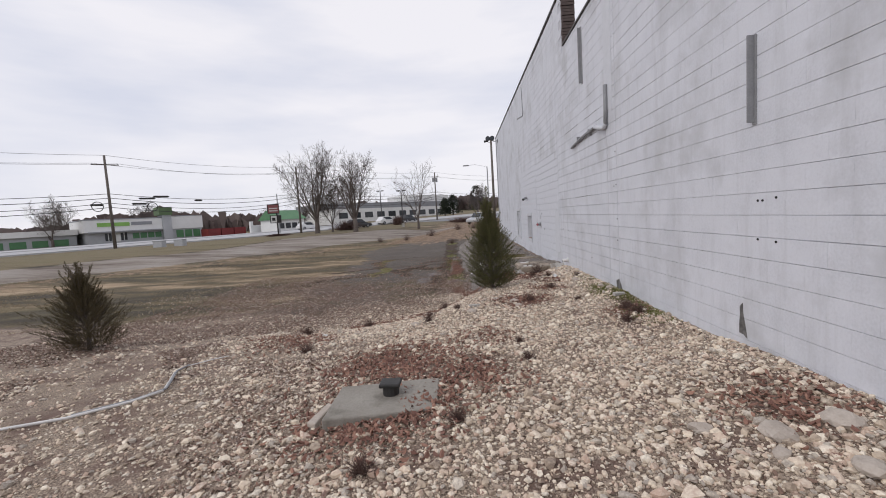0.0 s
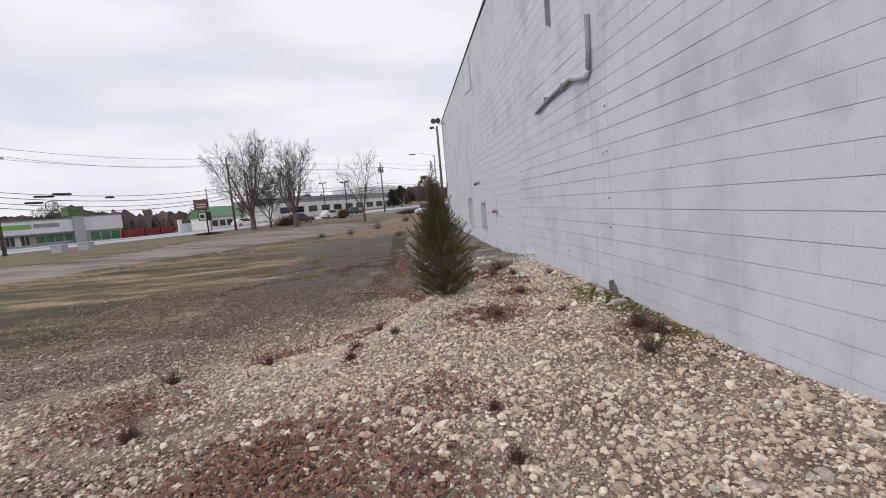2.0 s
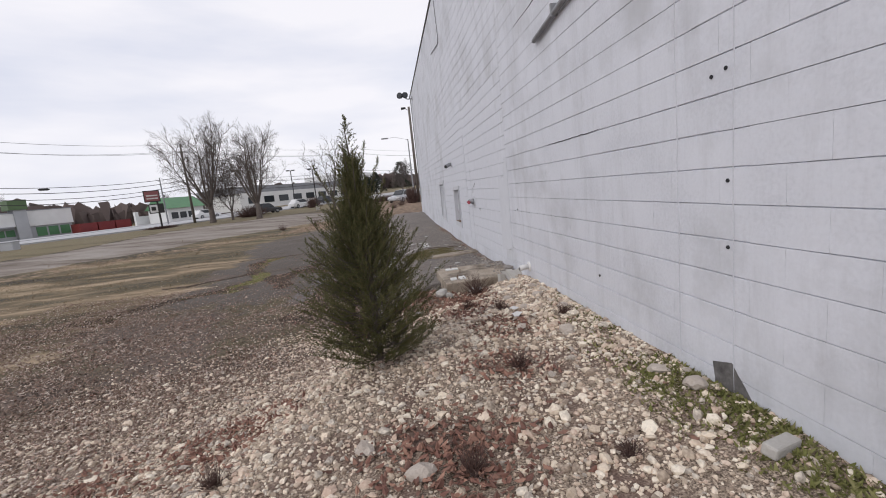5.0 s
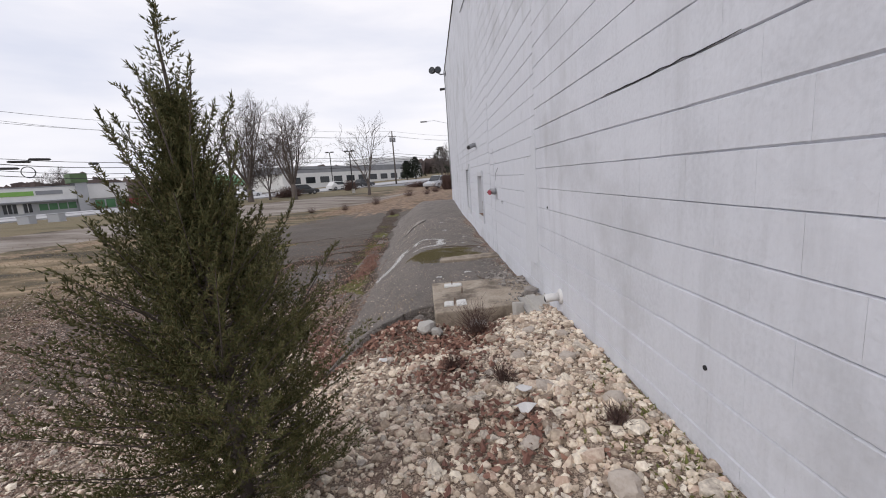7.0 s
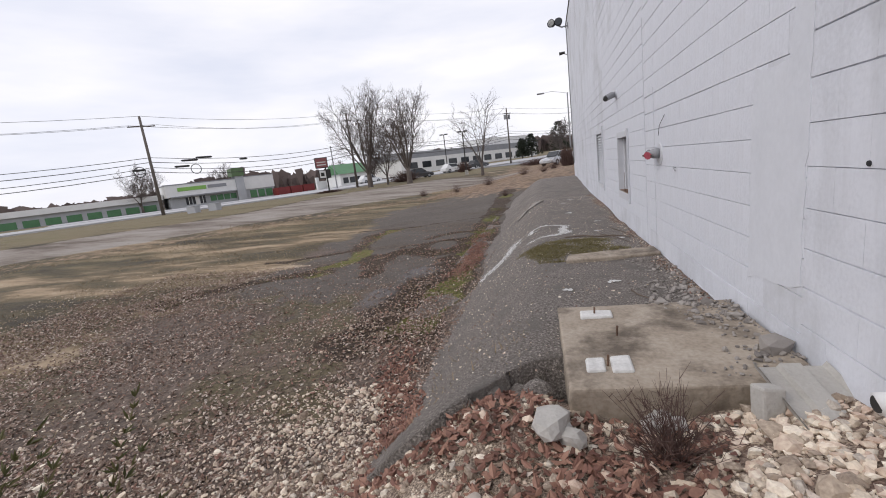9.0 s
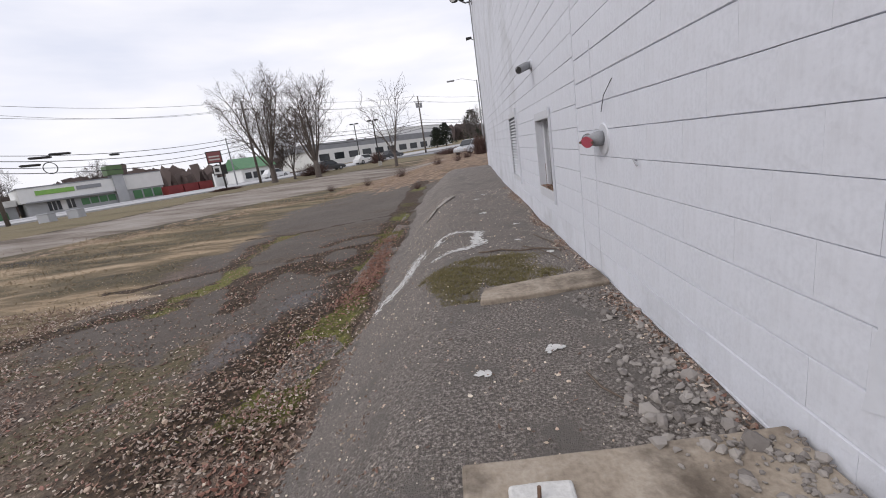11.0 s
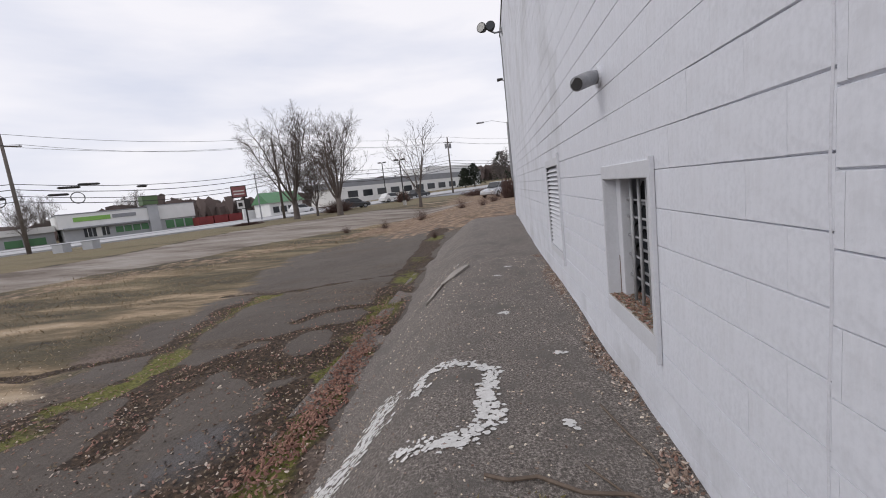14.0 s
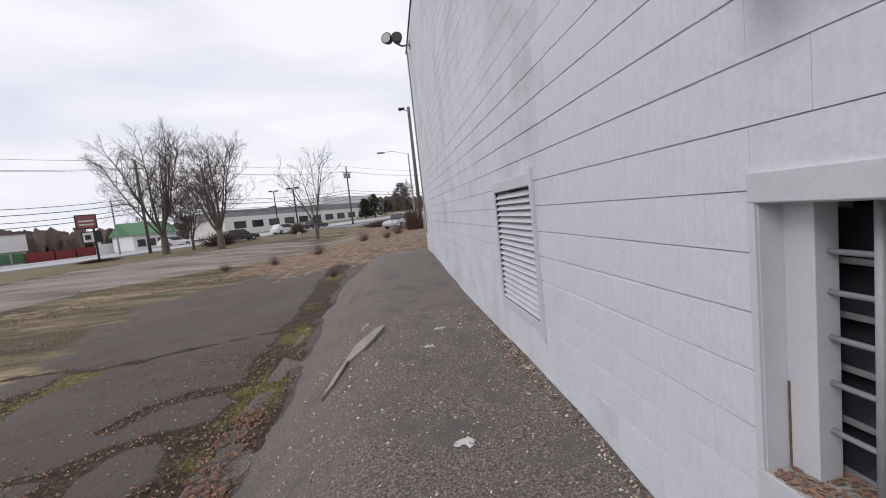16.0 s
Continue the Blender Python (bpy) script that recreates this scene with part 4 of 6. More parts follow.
# twin floodlight on its arm
fl = thing("floodlight", "twin grey floodlights on a bracket near the roof corner", "floodlight", (WX, 26.5, 6.0))
part("plate", Shape().box((WX - 0.03, 26.42, 5.95), (WX + 0.002, 26.6, 6.15), 0.005), M_PIPEG, fl)
part("arm", Shape().tube([(WX - 0.02, 26.5, 6.05), (WX - 0.25, 26.5, 6.03), (WX - 0.45, 26.5, 6.15)], 0.03, 8), M_PIPEG, fl)
for dx, dz, tl in ((-0.62, 0.12, 0.8), (-0.36, 0.12, 0.3)):
    q = Vector((WX + dx, 26.45, 6.08 + dz))
    d = Vector((-0.5 * tl, -0.75, 0.1)).normalized()
    hd = part("lamp_head", Shape().tube([q - d * 0.14, q - d * 0.05, q + d * 0.1, q + d * 0.14], [0.05, 0.11, 0.16, 0.165], 14), M_BLACK, fl, "dark bell-shaped lamp head", smooth=True)
    part("lens", Shape().tube([q + d * 0.141, q + d * 0.15], 0.14, 14), M_GLASS, hd)

# ---- gravel, leaves, moss ----
PHI = (1 + 5 ** 0.5) / 2
ICO_V = np.array([(-1, PHI, 0), (1, PHI, 0), (-1, -PHI, 0), (1, -PHI, 0), (0, -1, PHI), (0, 1, PHI), (0, -1, -PHI), (0, 1, -PHI), (PHI, 0, -1), (PHI, 0, 1), (-PHI, 0, -1), (-PHI, 0, 1)]) / (1 + PHI * PHI) ** 0.5
ICO_F = np.array([(0, 11, 5), (0, 5, 1), (0, 1, 7), (0, 7, 10), (0, 10, 11), (1, 5, 9), (5, 11, 4), (11, 10, 2), (10, 7, 6), (7, 1, 8), (3, 9, 4), (3, 4, 2), (3, 2, 6), (3, 6, 8), (3, 8, 9), (4, 9, 5), (2, 4, 11), (6, 2, 10), (8, 6, 7), (9, 8, 1)])
nr = np.random.default_rng(5)


def stones(name, x, y, z, size, material, label):
    """Many angular stones as one mesh."""
    n = len(x)
    v = ICO_V[None] * (1 + nr.uniform(-0.38, 0.38, (n, 12, 1)))
    v = v * nr.uniform(0.6, 1.25, (n, 1, 3)) * np.array([1, 1, 0.7])
    a = nr.uniform(0, 6.28, n)
    c, s = np.cos(a)[:, None], np.sin(a)[:, None]
    tl = nr.uniform(-0.5, 0.5, n)[:, None]
    vx, vy, vz = v[..., 0], v[..., 1], v[..., 2]
    vy, vz = vy * np.cos(tl) - vz * np.sin(tl), vy * np.sin(tl) + vz * np.cos(tl)
    vx, vy = vx * c - vy * s, vx * s + vy * c
    v = np.stack([vx, vy, vz], -1) * size[:, None, None] + np.stack([x, y, z], -1)[:, None]
    f = ICO_F[None] + 12 * np.arange(n)[:, None, None]
    me = bpy.data.meshes.new(name)
    me.vertices.add(n * 12)
    me.vertices.foreach_set("co", v.astype(np.float32).ravel())
    me.loops.add(n * 60)
    me.loops.foreach_set("vertex_index", f.astype(np.int32).ravel())
    me.polygons.add(n * 20)
    me.polygons.foreach_set("loop_start", np.arange(0, n * 60, 3, dtype=np.int32))
    me.update(calc_edges=True)
    me.shade_flat()
    me.materials.append(material)
    return tagged(new(name, me), label, "gravel", kind="stuff")


def scatter(n, x0, x1, y0_, y1_, keep):
    x, y = nr.uniform(x0, x1, n), nr.uniform(y0_, y1_, n)
    k = nr.uniform(0, 1, n) < keep(x, y)
    return x[k], y[k]


def slope_y0(x):
    return np.interp(x, [-9, -3, -1.4, 0, 1, 2], [3.0, 3.0, 3.8, 6.3, 7.3, 8.3])


def red_patch(x, y):
    """Where fallen leaves have gathered."""
    spots = [(-1.4, 1.1, 0.65, 1.0), (-0.75, 1.7, 0.5, 0.8), (-1.5, 2.3, 0.7, 0.9), (0.35, 5.1, 0.4, 0.9), (0.98, 8.6, 0.38, 1.2), (0.6, 8.75, 0.3, 1.2), (0.4, 9.05, 0.28, 1.3), (0.2, 8.95, 0.22, 1.2), (1.25, 8.8, 0.25, 1.0), (0.9, 7.85, 0.3, 0.9), (1.2, 7.0, 0.3, 0.6),
             (-0.1, 9.6, 0.35, 1.0), (-0.2, 9.0, 0.3, 0.8), (-2.6, 6.3, 0.5, 0.5), (-1.5, 6.6, 0.5, 0.5), (0.95, 6.1, 0.3, 0.6), (-0.5, 3.0, 0.4, 0.35), (1.5, 0.7, 0.4, 0.6), (-3.4, 4.0, 0.6, 0.4), (1.6, 3.8, 0.25, 0.7)]
    v = np.zeros(np.shape(x))
    for a, b, r, w in spots:
        v = np.maximum(v, w * np.exp(-(((x - a) ** 2 + (y - b) ** 2) / (r * r)) ** 1.3))
    return np.clip(v + 0.25 * v * vnoise(x, y, 4, 31), 0, 1)


def gravel_keep(x, y):
    d = 1 - ease(y + 0.5 * vnoise(x, y, 0.8, 32), slope_y0(x) + 2.6 + 2.2 * ease(-x, -0.2, 1.5), slope_y0(x) + 5.6 + 2.0 * ease(-x, -0.2, 1.5))
    west = 1 - 0.7 * ease(-x, 1.2, 4.0)
    clump = 0.78 + 0.22 * vnoise(x, y, 0.9, 33)
    behind = ~((y > 9.0) & (x > 0.75))
    mossy_foot = ease(x, 1.45, 1.75) * (1 - ease(np.abs(y - 4.5), 0.6, 1.3))
    return d * west * clump * (1 - 0.75 * red_patch(x, y)) * behind * (1 - 0.5 * mossy_foot)


x, y = scatter(165000, -4.6, 1.99, -1.2, 10.6, lambda x, y: gravel_keep(x, y) * ~((y > 9.2) & (x > -0.55)))
big = ease(y, 5.8, 7.5) * ease(x, 0.0, 1.0) + 0.25 * (1 - ease(y, 0.5, 3)) * ease(x, -0.5, 0.8)
size = nr.lognormal(-4.55, 0.45, len(x)) * (1 + 0.5 * big)
size = np.clip(size, 0.006, 0.06)
stones("gravel", x, y, ground_z(x, y) + 0.25 * size, size, M_STONE, "loose pale limestone gravel with pinkish and grey stones")
x, y = scatter(16000, -10, -3.2, 0.2, 8.6, lambda x, y: 0.75 * (0.55 + 0.45 * vnoise(x, y, 0.8, 35)))
size = np.clip(nr.lognormal(-4.2, 0.4, len(x)), 0.006, 0.04)
stones("gravel", x, y, ground_z(x, y) + 0.25 * size, size, M_STONE, "thin scatter of pale stones over brown dirt")
x, y = scatter(1500, -3.5, 1.97, -1, 9.0, gravel_keep)
size = nr.uniform(0.022, 0.042, len(x))
stones("gravel", x, y, ground_z(x, y) + 0.3 * size, size, M_STONE, "larger rough stones lying among the gravel")
x, y = scatter(22000, -12, -0.4, 7.5, 22, lambda x, y: (0.25 + 0.75 * (vnoise(x, y, 0.5, 34) > 0.1)) * (1 - ease(y, 10, 22)) * 0.7)
size = nr.lognormal(-4.6, 0.4, len(x))
stones("gravel", x, y, ground_z(x, y) + 0.2 * size, size, M_STONE, "scattered small stones on the cracked asphalt lot")
x, y = scatter(11000, -0.5, 1.98, 9.4, 20, lambda x, y: 0.22 + 0.8 * ease(x, 1.75, 1.95))
size = nr.lognormal(-5.1, 0.4, len(x))
stones("gravel", x, y, mound_z(x, y) + 0.1 * size, size, M_STONE, "pale grit scattered over the asphalt bank")
x, y = scatter(2600, 1.3, 1.98, 9.15, 12.0, lambda x, y: ease(x + 0.25 * vnoise(x, y, 2.5, 89), 1.45, 1.95) * 0.9)
size = nr.lognormal(-4.5, 0.5, len(x))
z = np.where((y > 9.0) & (y < 10.22), -0.295, mound_z(x, y))
stones("gravel", x, y, z + 0.3 * size, size, mat("dark_rubble", [(0.12, 0.105, 0.095), (0.26, 0.235, 0.215), (0.36, 0.33, 0.3)], 20, 0.9, 0.4, island=True), "crumbled grey rubble along the foot of the wall")


def flakes(name, x, y, z, size, material, label, category, curl=0.5, long=1.6):
    """Leaf-like bent flakes as one mesh."""
    n = len(x)
    a = nr.uniform(0, 6.28, n)
    ca, sa = np.cos(a), np.sin(a)
    base = np.array([(-1, 0, 0.1), (-0.3, 0.5, 0.0), (0.5, 0.42, 0.1), (1, 0, 0.5), (0.5, -0.42, 0.12), (-0.3, -0.5, 0.02)])
    v = np.repeat(base[None], n, 0) * np.array([long / 1.6, 1, 1])
    v[..., 2] += nr.uniform(-curl, curl, (n, 6)) * 0.6
    tl = nr.uniform(-0.7, 0.7, n)[:, None]
    vx, vy, vz = v[..., 0], v[..., 1], v[..., 2] + 0.3
    vx, vz = vx * np.cos(tl) - vz * np.sin(tl), np.abs(vx * np.sin(tl) + vz * np.cos(tl))
    vx, vy = vx * ca[:, None] - vy * sa[:, None], vx * sa[:, None] + vy * ca[:, None]
    v = np.stack([vx, vy, vz], -1) * size[:, None, None] + np.stack([x, y, z], -1)[:, None]
    f = (np.array([(0, 1, 2, 3), (0, 3, 4, 5)])[None] + 6 * np.arange(n)[:, None, None]).reshape(-1, 4)
    sh = Shape()
    sh.v, sh.f = v.reshape(-1, 3).tolist(), f.tolist()
    return tagged(part(name, sh, material), label, category, kind="stuff")


def lot_z(x, y):
    return np.maximum(ground_z(x, y), np.where((x > -1.3) & (y > 9.6), mound_z(x, y), -9))


x, y = scatter(120000, -4.5, 1.95, -1, 10.2, lambda x, y: 0.8 * red_patch(x, y) * ~((y > 9.0) & (x > 0.8)))
flakes("fallen_leaves", x, y, ground_z(x, y) + nr.uniform(0, 0.02, len(x)), nr.uniform(0.012, 0.036, len(x)), M_LEAF, "drifts of reddish brown dead leaves on the gravel", "leaves")
x, y = scatter(26000, -1.6, 0.1, 9.4, 21, lambda x, y: (1 - ease(np.abs(x - np.interp(y, [9.4, 10.2, 11.5, 13, 16, 21], [-0.45, -0.65, -0.98, -1.05, -1.0, -1.3]) + 0.1 * vnoise(x, y, 1.5, 42)), 0.08, 0.30)) * np.clip(ease(y, 14.2, 15.2) * (1 - ease(y, 17, 18.6)) + (1 - ease(y, 10.5, 11.6)) + 0.16 + 0.3 * vnoise(x, y, 0.9, 41), 0, 1))
z = np.maximum(ground_z(x, y), mound_z(x, y))
flakes("fallen_leaves", x, y, z + 0.004, nr.uniform(0.012, 0.035, len(x)), M_LEAF, "reddish brown leaves gathered in the gutter of the bank", "leaves")
x, y = scatter(9000, -6, -0.8, 10, 22, lambda x, y: 0.15 + 0.7 * (crack_distance(x, y)[0] < 1.0))
flakes("fallen_leaves", x, y, ground_z(x, y), nr.uniform(0.01, 0.03, len(x)), M_DEBRIS, "scattered pale leaf scraps on the cracked lot", "leaves")


x, y = scatter(100000, -10, -0.5, 7.0, 16.5, lambda x, y: (0.35 + 0.65 * (vnoise(x, y, 0.9, 84) + 0.5 * vnoise(x, y, 2.6, 85) > 0.0)) * ease(y, slope_y0(x) + 1.5, slope_y0(x) + 4) * (1 - 0.85 * slabs_clear(x, y) * ease(y, 12, 14.5)))
flakes("fallen_leaves", x, y, lot_z(x, y), nr.uniform(0.009, 0.028, len(x)), M_LITTER, "brown leaf litter with pale scraps over the dirt", "leaves")
x, y = scatter(90000, -10, 1.9, -1.0, 9.3, lambda x, y: (vnoise(x, y, 0.8, 86) + 0.6 * vnoise(x, y, 2.4, 87) > 0.1) * (0.12 + 0.88 * ease(-x, 1.2, 3.2)) * ~((y > 8.9) & (x > 0.75)))
flakes("fallen_leaves", x, y, ground_z(x, y), nr.uniform(0.01, 0.03, len(x)), M_LITTER, "brown leaf litter lying among the gravel", "leaves")


def blades(name, x, y, z, h, material, label, category, lean=0.6, w=0.12):
    """Short grass or moss blades as one mesh."""
    n = len(x)
    a, b = nr.uniform(0, 6.28, n), nr.uniform(0, 6.28, n)
    ww = (h * w)[:, None]
    root = np.stack([x, y, z - 0.004], -1)
    side = np.stack([np.cos(a), np.sin(a), 0 * a], -1) * ww
    tip = root + np.stack([np.cos(b) * h * lean, np.sin(b) * h * lean, h], -1) * nr.uniform(0.4, 1.0, (n, 1))
    v = np.stack([root - side, root + side, tip], 1)
    sh = Shape()
    sh.v, sh.f = v.reshape(-1, 3).tolist(), np.arange(3 * n).reshape(-1, 3).tolist()
    return tagged(part(name, sh, material), label, category, kind="stuff")


def mossy(x, y, green):
    d, tint = crack_distance(x, y)
    grown = (1 - ease(d + 0.3 * vnoise(x, y, 2.5, 44), 0.2, 1.15)) * (0.35 + 0.65 * (vnoise(x, y, 1.1, 45) > -0.2))
    return grown * (np.clip(tint * (0.75 + 0.6 * vnoise(x, y, 0.7, 75)), 0, 1) if green else 1 - 0.7 * tint)


x, y = scatter(120000, -8, -0.75, 11, 26, lambda x, y: 0.7 * mossy(x, y, False))
blades("moss", x, y, lot_z(x, y) - 0.02, nr.uniform(0.012, 0.034, len(x)), M_MOSS, "dark brown moss and dead roots in the asphalt joints", "moss", 0.9, 0.3)
x, y = scatter(120000, -8, -0.75, 11, 26, lambda x, y: 0.8 * mossy(x, y, True))
blades("moss", x, y, lot_z(x, y) - 0.02, nr.uniform(0.012, 0.034, len(x)), M_GREENMOSS, "yellow-green moss in the asphalt joints", "moss", 0.9, 0.3)
x, y = scatter(75000, 0.2, 1.75, 12.1, 13.8, lambda x, y: ease(x + 0.3 * (y - 13) + 0.15 * vnoise(x, y, 3, 46), 0.25, 0.5) * (1 - ease(y + 0.12 * vnoise(x, y, 3, 47), 13.25, 13.5)) * (1 - ease(x + 0.2 * vnoise(x, y, 3, 48), 1.4, 1.7)) * (0.35 + 0.65 * (vnoise(x, y, 4, 76) + 0.6 * vnoise(x, y, 11, 77) > -0.35)) * ~((x > 0.93) & (y < 12.45)))
blades("moss", x, y, mound_z(x, y), nr.uniform(0.008, 0.026, len(x)), mat("bank_moss", [(0.10, 0.08, 0.04), (0.19, 0.16, 0.075), (0.14, 0.125, 0.045), (0.34, 0.28, 0.17)], 8, 0.95, 0, island=True), "olive moss and dry grass on top of the asphalt bank", "moss", 1.2, 0.3)
x, y = scatter(60000, 1.3, 1.99, 3.0, 7.6, lambda x, y: 0.95 * ease(x + 0.25 * vnoise(x, y, 1.6, 49), 1.5, 1.8) * (1 - ease(np.abs(y - 4.5), 0.7, 1.4)) * (0.3 + 0.7 * (vnoise(x, y, 5, 88) > -0.2)) + 0.18 * ease(x, 1.4, 1.9) * (vnoise(x, y, 2, 50) > 0.2))
thin = nr.uniform(0, 1, len(x)) < 0.5
x, y = x[thin], y[thin]
blades("moss", x, y, ground_z(x, y) + 0.004, nr.uniform(0.014, 0.04, len(x)), mat("bright_moss", [(0.09, 0.095, 0.025), (0.16, 0.165, 0.05), (0.25, 0.22, 0.11)], 8, 0.95, 0, island=True), "bright green moss along the foot of the wall", "moss", 1.0, 0.35)
x, y = scatter(60000, -26, -3, 8, 34, lambda x, y: (np.maximum(1 - ease(x, -8.5, -6), ease(road_s(x, y), 21, 24)) * (1 - ease(road_s(x, y), 29, 33))) * (0.04 + 0.96 * (vnoise(0.5 * x + 0.5 * y, y - x, 0.3, 51) + 0.5 * vnoise(x, y, 1.3, 52) > 0.12)))
blades("dry_grass", x, y, ground_z(x, y), nr.uniform(0.03, 0.10, len(x)), M_STRAW, "matted dry straw-coloured grass on the lot", "grass", 1.3, 0.12)
x, y = scatter(16000, -26, 0, 24, 45, lambda x, y: np.exp(-(((road_s(x, y) - 28) / 3) ** 2)) * (vnoise(x, y, 0.6, 53) > 0.1))
blades("dry_grass", x, y, ground_z(x, y), nr.uniform(0.06, 0.2, len(x)), M_STRAW, "taller dry weeds along the edge of the drive", "grass", 0.8, 0.08)
x, y = scatter(5000, -5, 0.6, 6, 10.5, lambda x, y: 0.25 + 0.5 * (vnoise(x, y, 1.2, 54) > 0.25))
z = np.maximum(ground_z(x, y), np.where((y > 9.3) & (x > -0.7), mound_z(x, y), -9))
blades("dry_grass", x, y, z, nr.uniform(0.02, 0.09, len(x)), M_STRAW, "thin dry grass blades among the gravel", "grass", 1.0, 0.06)


x, y = scatter(16000, 1.5, 1.985, 10.3, 20, lambda x, y: ease(x + 0.08 * vnoise(x, y, 1.7, 92), 1.84, 1.99) * (0.35 + 0.65 * (vnoise(x, y, 2.2, 93) > -0.1)) * ~((y > 12.0) & (y < 12.5)))
flakes("fallen_leaves", x, y, mound_z(x, y), nr.uniform(0.006, 0.02, len(x)), M_LITTER, "dirt and leaf scraps along the foot of the wall", "leaves")
x, y = scatter(5000, -0.4, 1.6, 10.4, 21, lambda x, y: 0.12 + 0.5 * (vnoise(x, y, 0.8, 94) > 0.35) * (1 - ease(y, 14.5, 16)))
flakes("fallen_leaves", x, y, mound_z(x, y) + 0.002, nr.uniform(0.005, 0.016, len(x)), M_LITTER, "small leaf scraps strewn over the asphalt bank", "leaves")


def weed(x, y, r, z=None, label="small dead brown weed tuft on the gravel"):
    """A low tuft of dry forked stems."""
    z = gz(x, y) if z is None else z
    sh = Shape()
    for _ in range(int(90 + 240 * r)):
        a, e = rng.uniform(0, 6.28), rng.uniform(0.15, 1.4)
        L = r * rng.uniform(0.5, 1.15)
        d = Vector((math.cos(a) * math.cos(e), math.sin(a) * math.cos(e), math.sin(e)))
        p0 = Vector((x + rng.uniform(-0.2, 0.2) * r, y + rng.uniform(-0.2, 0.2) * r, z - 0.005))
        p1 = p0 + d * L * 0.55
        p2 = p1 + (d + Vector((rng.uniform(-0.5, 0.5), rng.uniform(-0.5, 0.5), 0.2))) * L * 0.45
        sh.tube([p0, p1, p2], [0.0022, 0.0018, 0.0008], 3, False)
        for _ in range(2):
            q = p1.lerp(p2, rng.uniform(0.1, 0.9))
            sh.tube([q, q + Vector((rng.uniform(-1, 1), rng.uniform(-1, 1), rng.uniform(0, 1))) * 0.2 * L], [0.0018, 0.0006], 3, False)
    return tagged(part("weed_tuft", sh, M_WEED), label, "weed", "dead weed tufts")


for wx_, wy_, wr in ((-1.31, 4.76, 0.12), (-0.84, 4.86, 0.09), (-2.48, 5.23, 0.14), (0.42, 5.0, 0.15), (1.23, 4.9, 0.08), (1.64, 3.9, 0.17), (1.68, 3.6, 0.15), (1.45, 3.37, 0.13), (-1.09, 5.5, 0.13), (1.01, 6.05, 0.13), (-0.06, 2.11, 0.09), (-0.79, 0.77, 0.1),
                     (-1.37, 0.21, 0.12), (-0.08, 2.7, 0.07), (-1.3, 4.3, 0.1), (0.95, 7.9, 0.12), (1.28, 7.6, 0.13), (-2.9, 3.3, 0.14), (-3.6, 5.1, 0.16)):
    weed(wx_, wy_, wr)
weed(1.22, 8.72, 0.3, label="large dead brown weed in front of the concrete slab")
weed(1.75, 6.9, 0.12)
for wx_, wy_, wr in ((-0.1, 27.6, 0.4), (0.9, 28.6, 0.3), (-1.6, 30, 0.3), (-4, 41, 0.8), (-1.2, 43, 0.8), (1.2, 45, 0.9), (-6.5, 40, 0.6), (-9, 39, 0.5), (0.4, 41, 0.6)):
    weed(wx_, wy_, wr, label="tall brown dead weed clump beyond the bank")

# ---- concrete slabs and rubble ----


def slab(name, corners, z0, z1, material, label, category):
    """A slab from its plan corners, with rounded, slightly broken edges."""
    bm = bmesh.new()
    lo = [bm.verts.new((a, b, z0)) for a, b in corners]
    hi = [bm.verts.new((a, b, z1)) for a, b in corners]
    bm.faces.new(hi)
    bm.faces.new(lo[::-1])
    n = len(corners)
    for i in range(n):
        bm.faces.new((lo[i], lo[(i + 1) % n], hi[(i + 1) % n], hi[i]))
    bmesh.ops.recalc_face_normals(bm, faces=bm.faces[:])
    bmesh.ops.bevel(bm, geom=bm.edges[:], offset=0.014, segments=2, profile=0.5, affect="EDGES")
    bmesh.ops.triangulate(bm, faces=[f for f in bm.faces if len(f.verts) > 4])
    bmesh.ops.subdivide_edges(bm, edges=[e for e in bm.edges if e.calc_length() > 0.15], cuts=5, use_grid_fill=True)
    for v in bm.verts:
        v.co += Vector((noise.noise(v.co * 9), noise.noise(v.co * 9 + Vector((5, 0, 0))), noise.noise(v.co * 7 + Vector((0, 9, 0))))) * 0.007
    me = bpy.data.meshes.new(name)
    bm.to_mesh(me)
    bm.free()
    me.materials.append(material)
    return tagged(new(name, me), label, category)


slab("concrete_slab", [(0.83, 9.0), (1.985, 9.1), (1.985, 10.25), (0.80, 10.2)], -0.60, -0.295, M_CONC, "thick stained concrete equipment slab against the wall", "slab")
slab("concrete_step", [(0.93, 12.0), (1.985, 12.12), (1.985, 12.5), (0.97, 12.3)], -0.47, -0.372, M_CONC, "low cracked concrete step set in the asphalt bank", "slab")
slab("concrete_pad", [(-1.84, 0.85), (-0.95, 0.98), (-0.97, 1.6), (-1.86, 1.47)], gz(-1.4, 1.2) - 0.1, gz(-1.4, 1.2) + 0.05, M_CONC2, "weathered concrete pad half buried in gravel", "slab")
pad_z = gz(-1.4, 1.2) + 0.05
ca = thing("standpipe", "black pipe stub with a square cap standing on a concrete pad", "pipe", (-1.37, 1.28, pad_z))
part("stub", Shape().tube([(-1.37, 1.28, pad_z - 0.02), (-1.37, 1.28, pad_z + 0.08)], 0.07, 14), M_BLACK, ca)
part("cap", Shape().box((-1.46, 1.2, pad_z + 0.075), (-1.28, 1.36, pad_z + 0.11), 0.012), M_BLACK, ca)
slab("stone_shard", [(-1.98, 0.9), (-1.9, 0.87), (-1.86, 1.2), (-1.92, 1.25)], gz(-1.95, 1) - 0.02, gz(-1.95, 1) + 0.06, M_ROCK, "flat pinkish stone shard leaning by the pad", "stone")
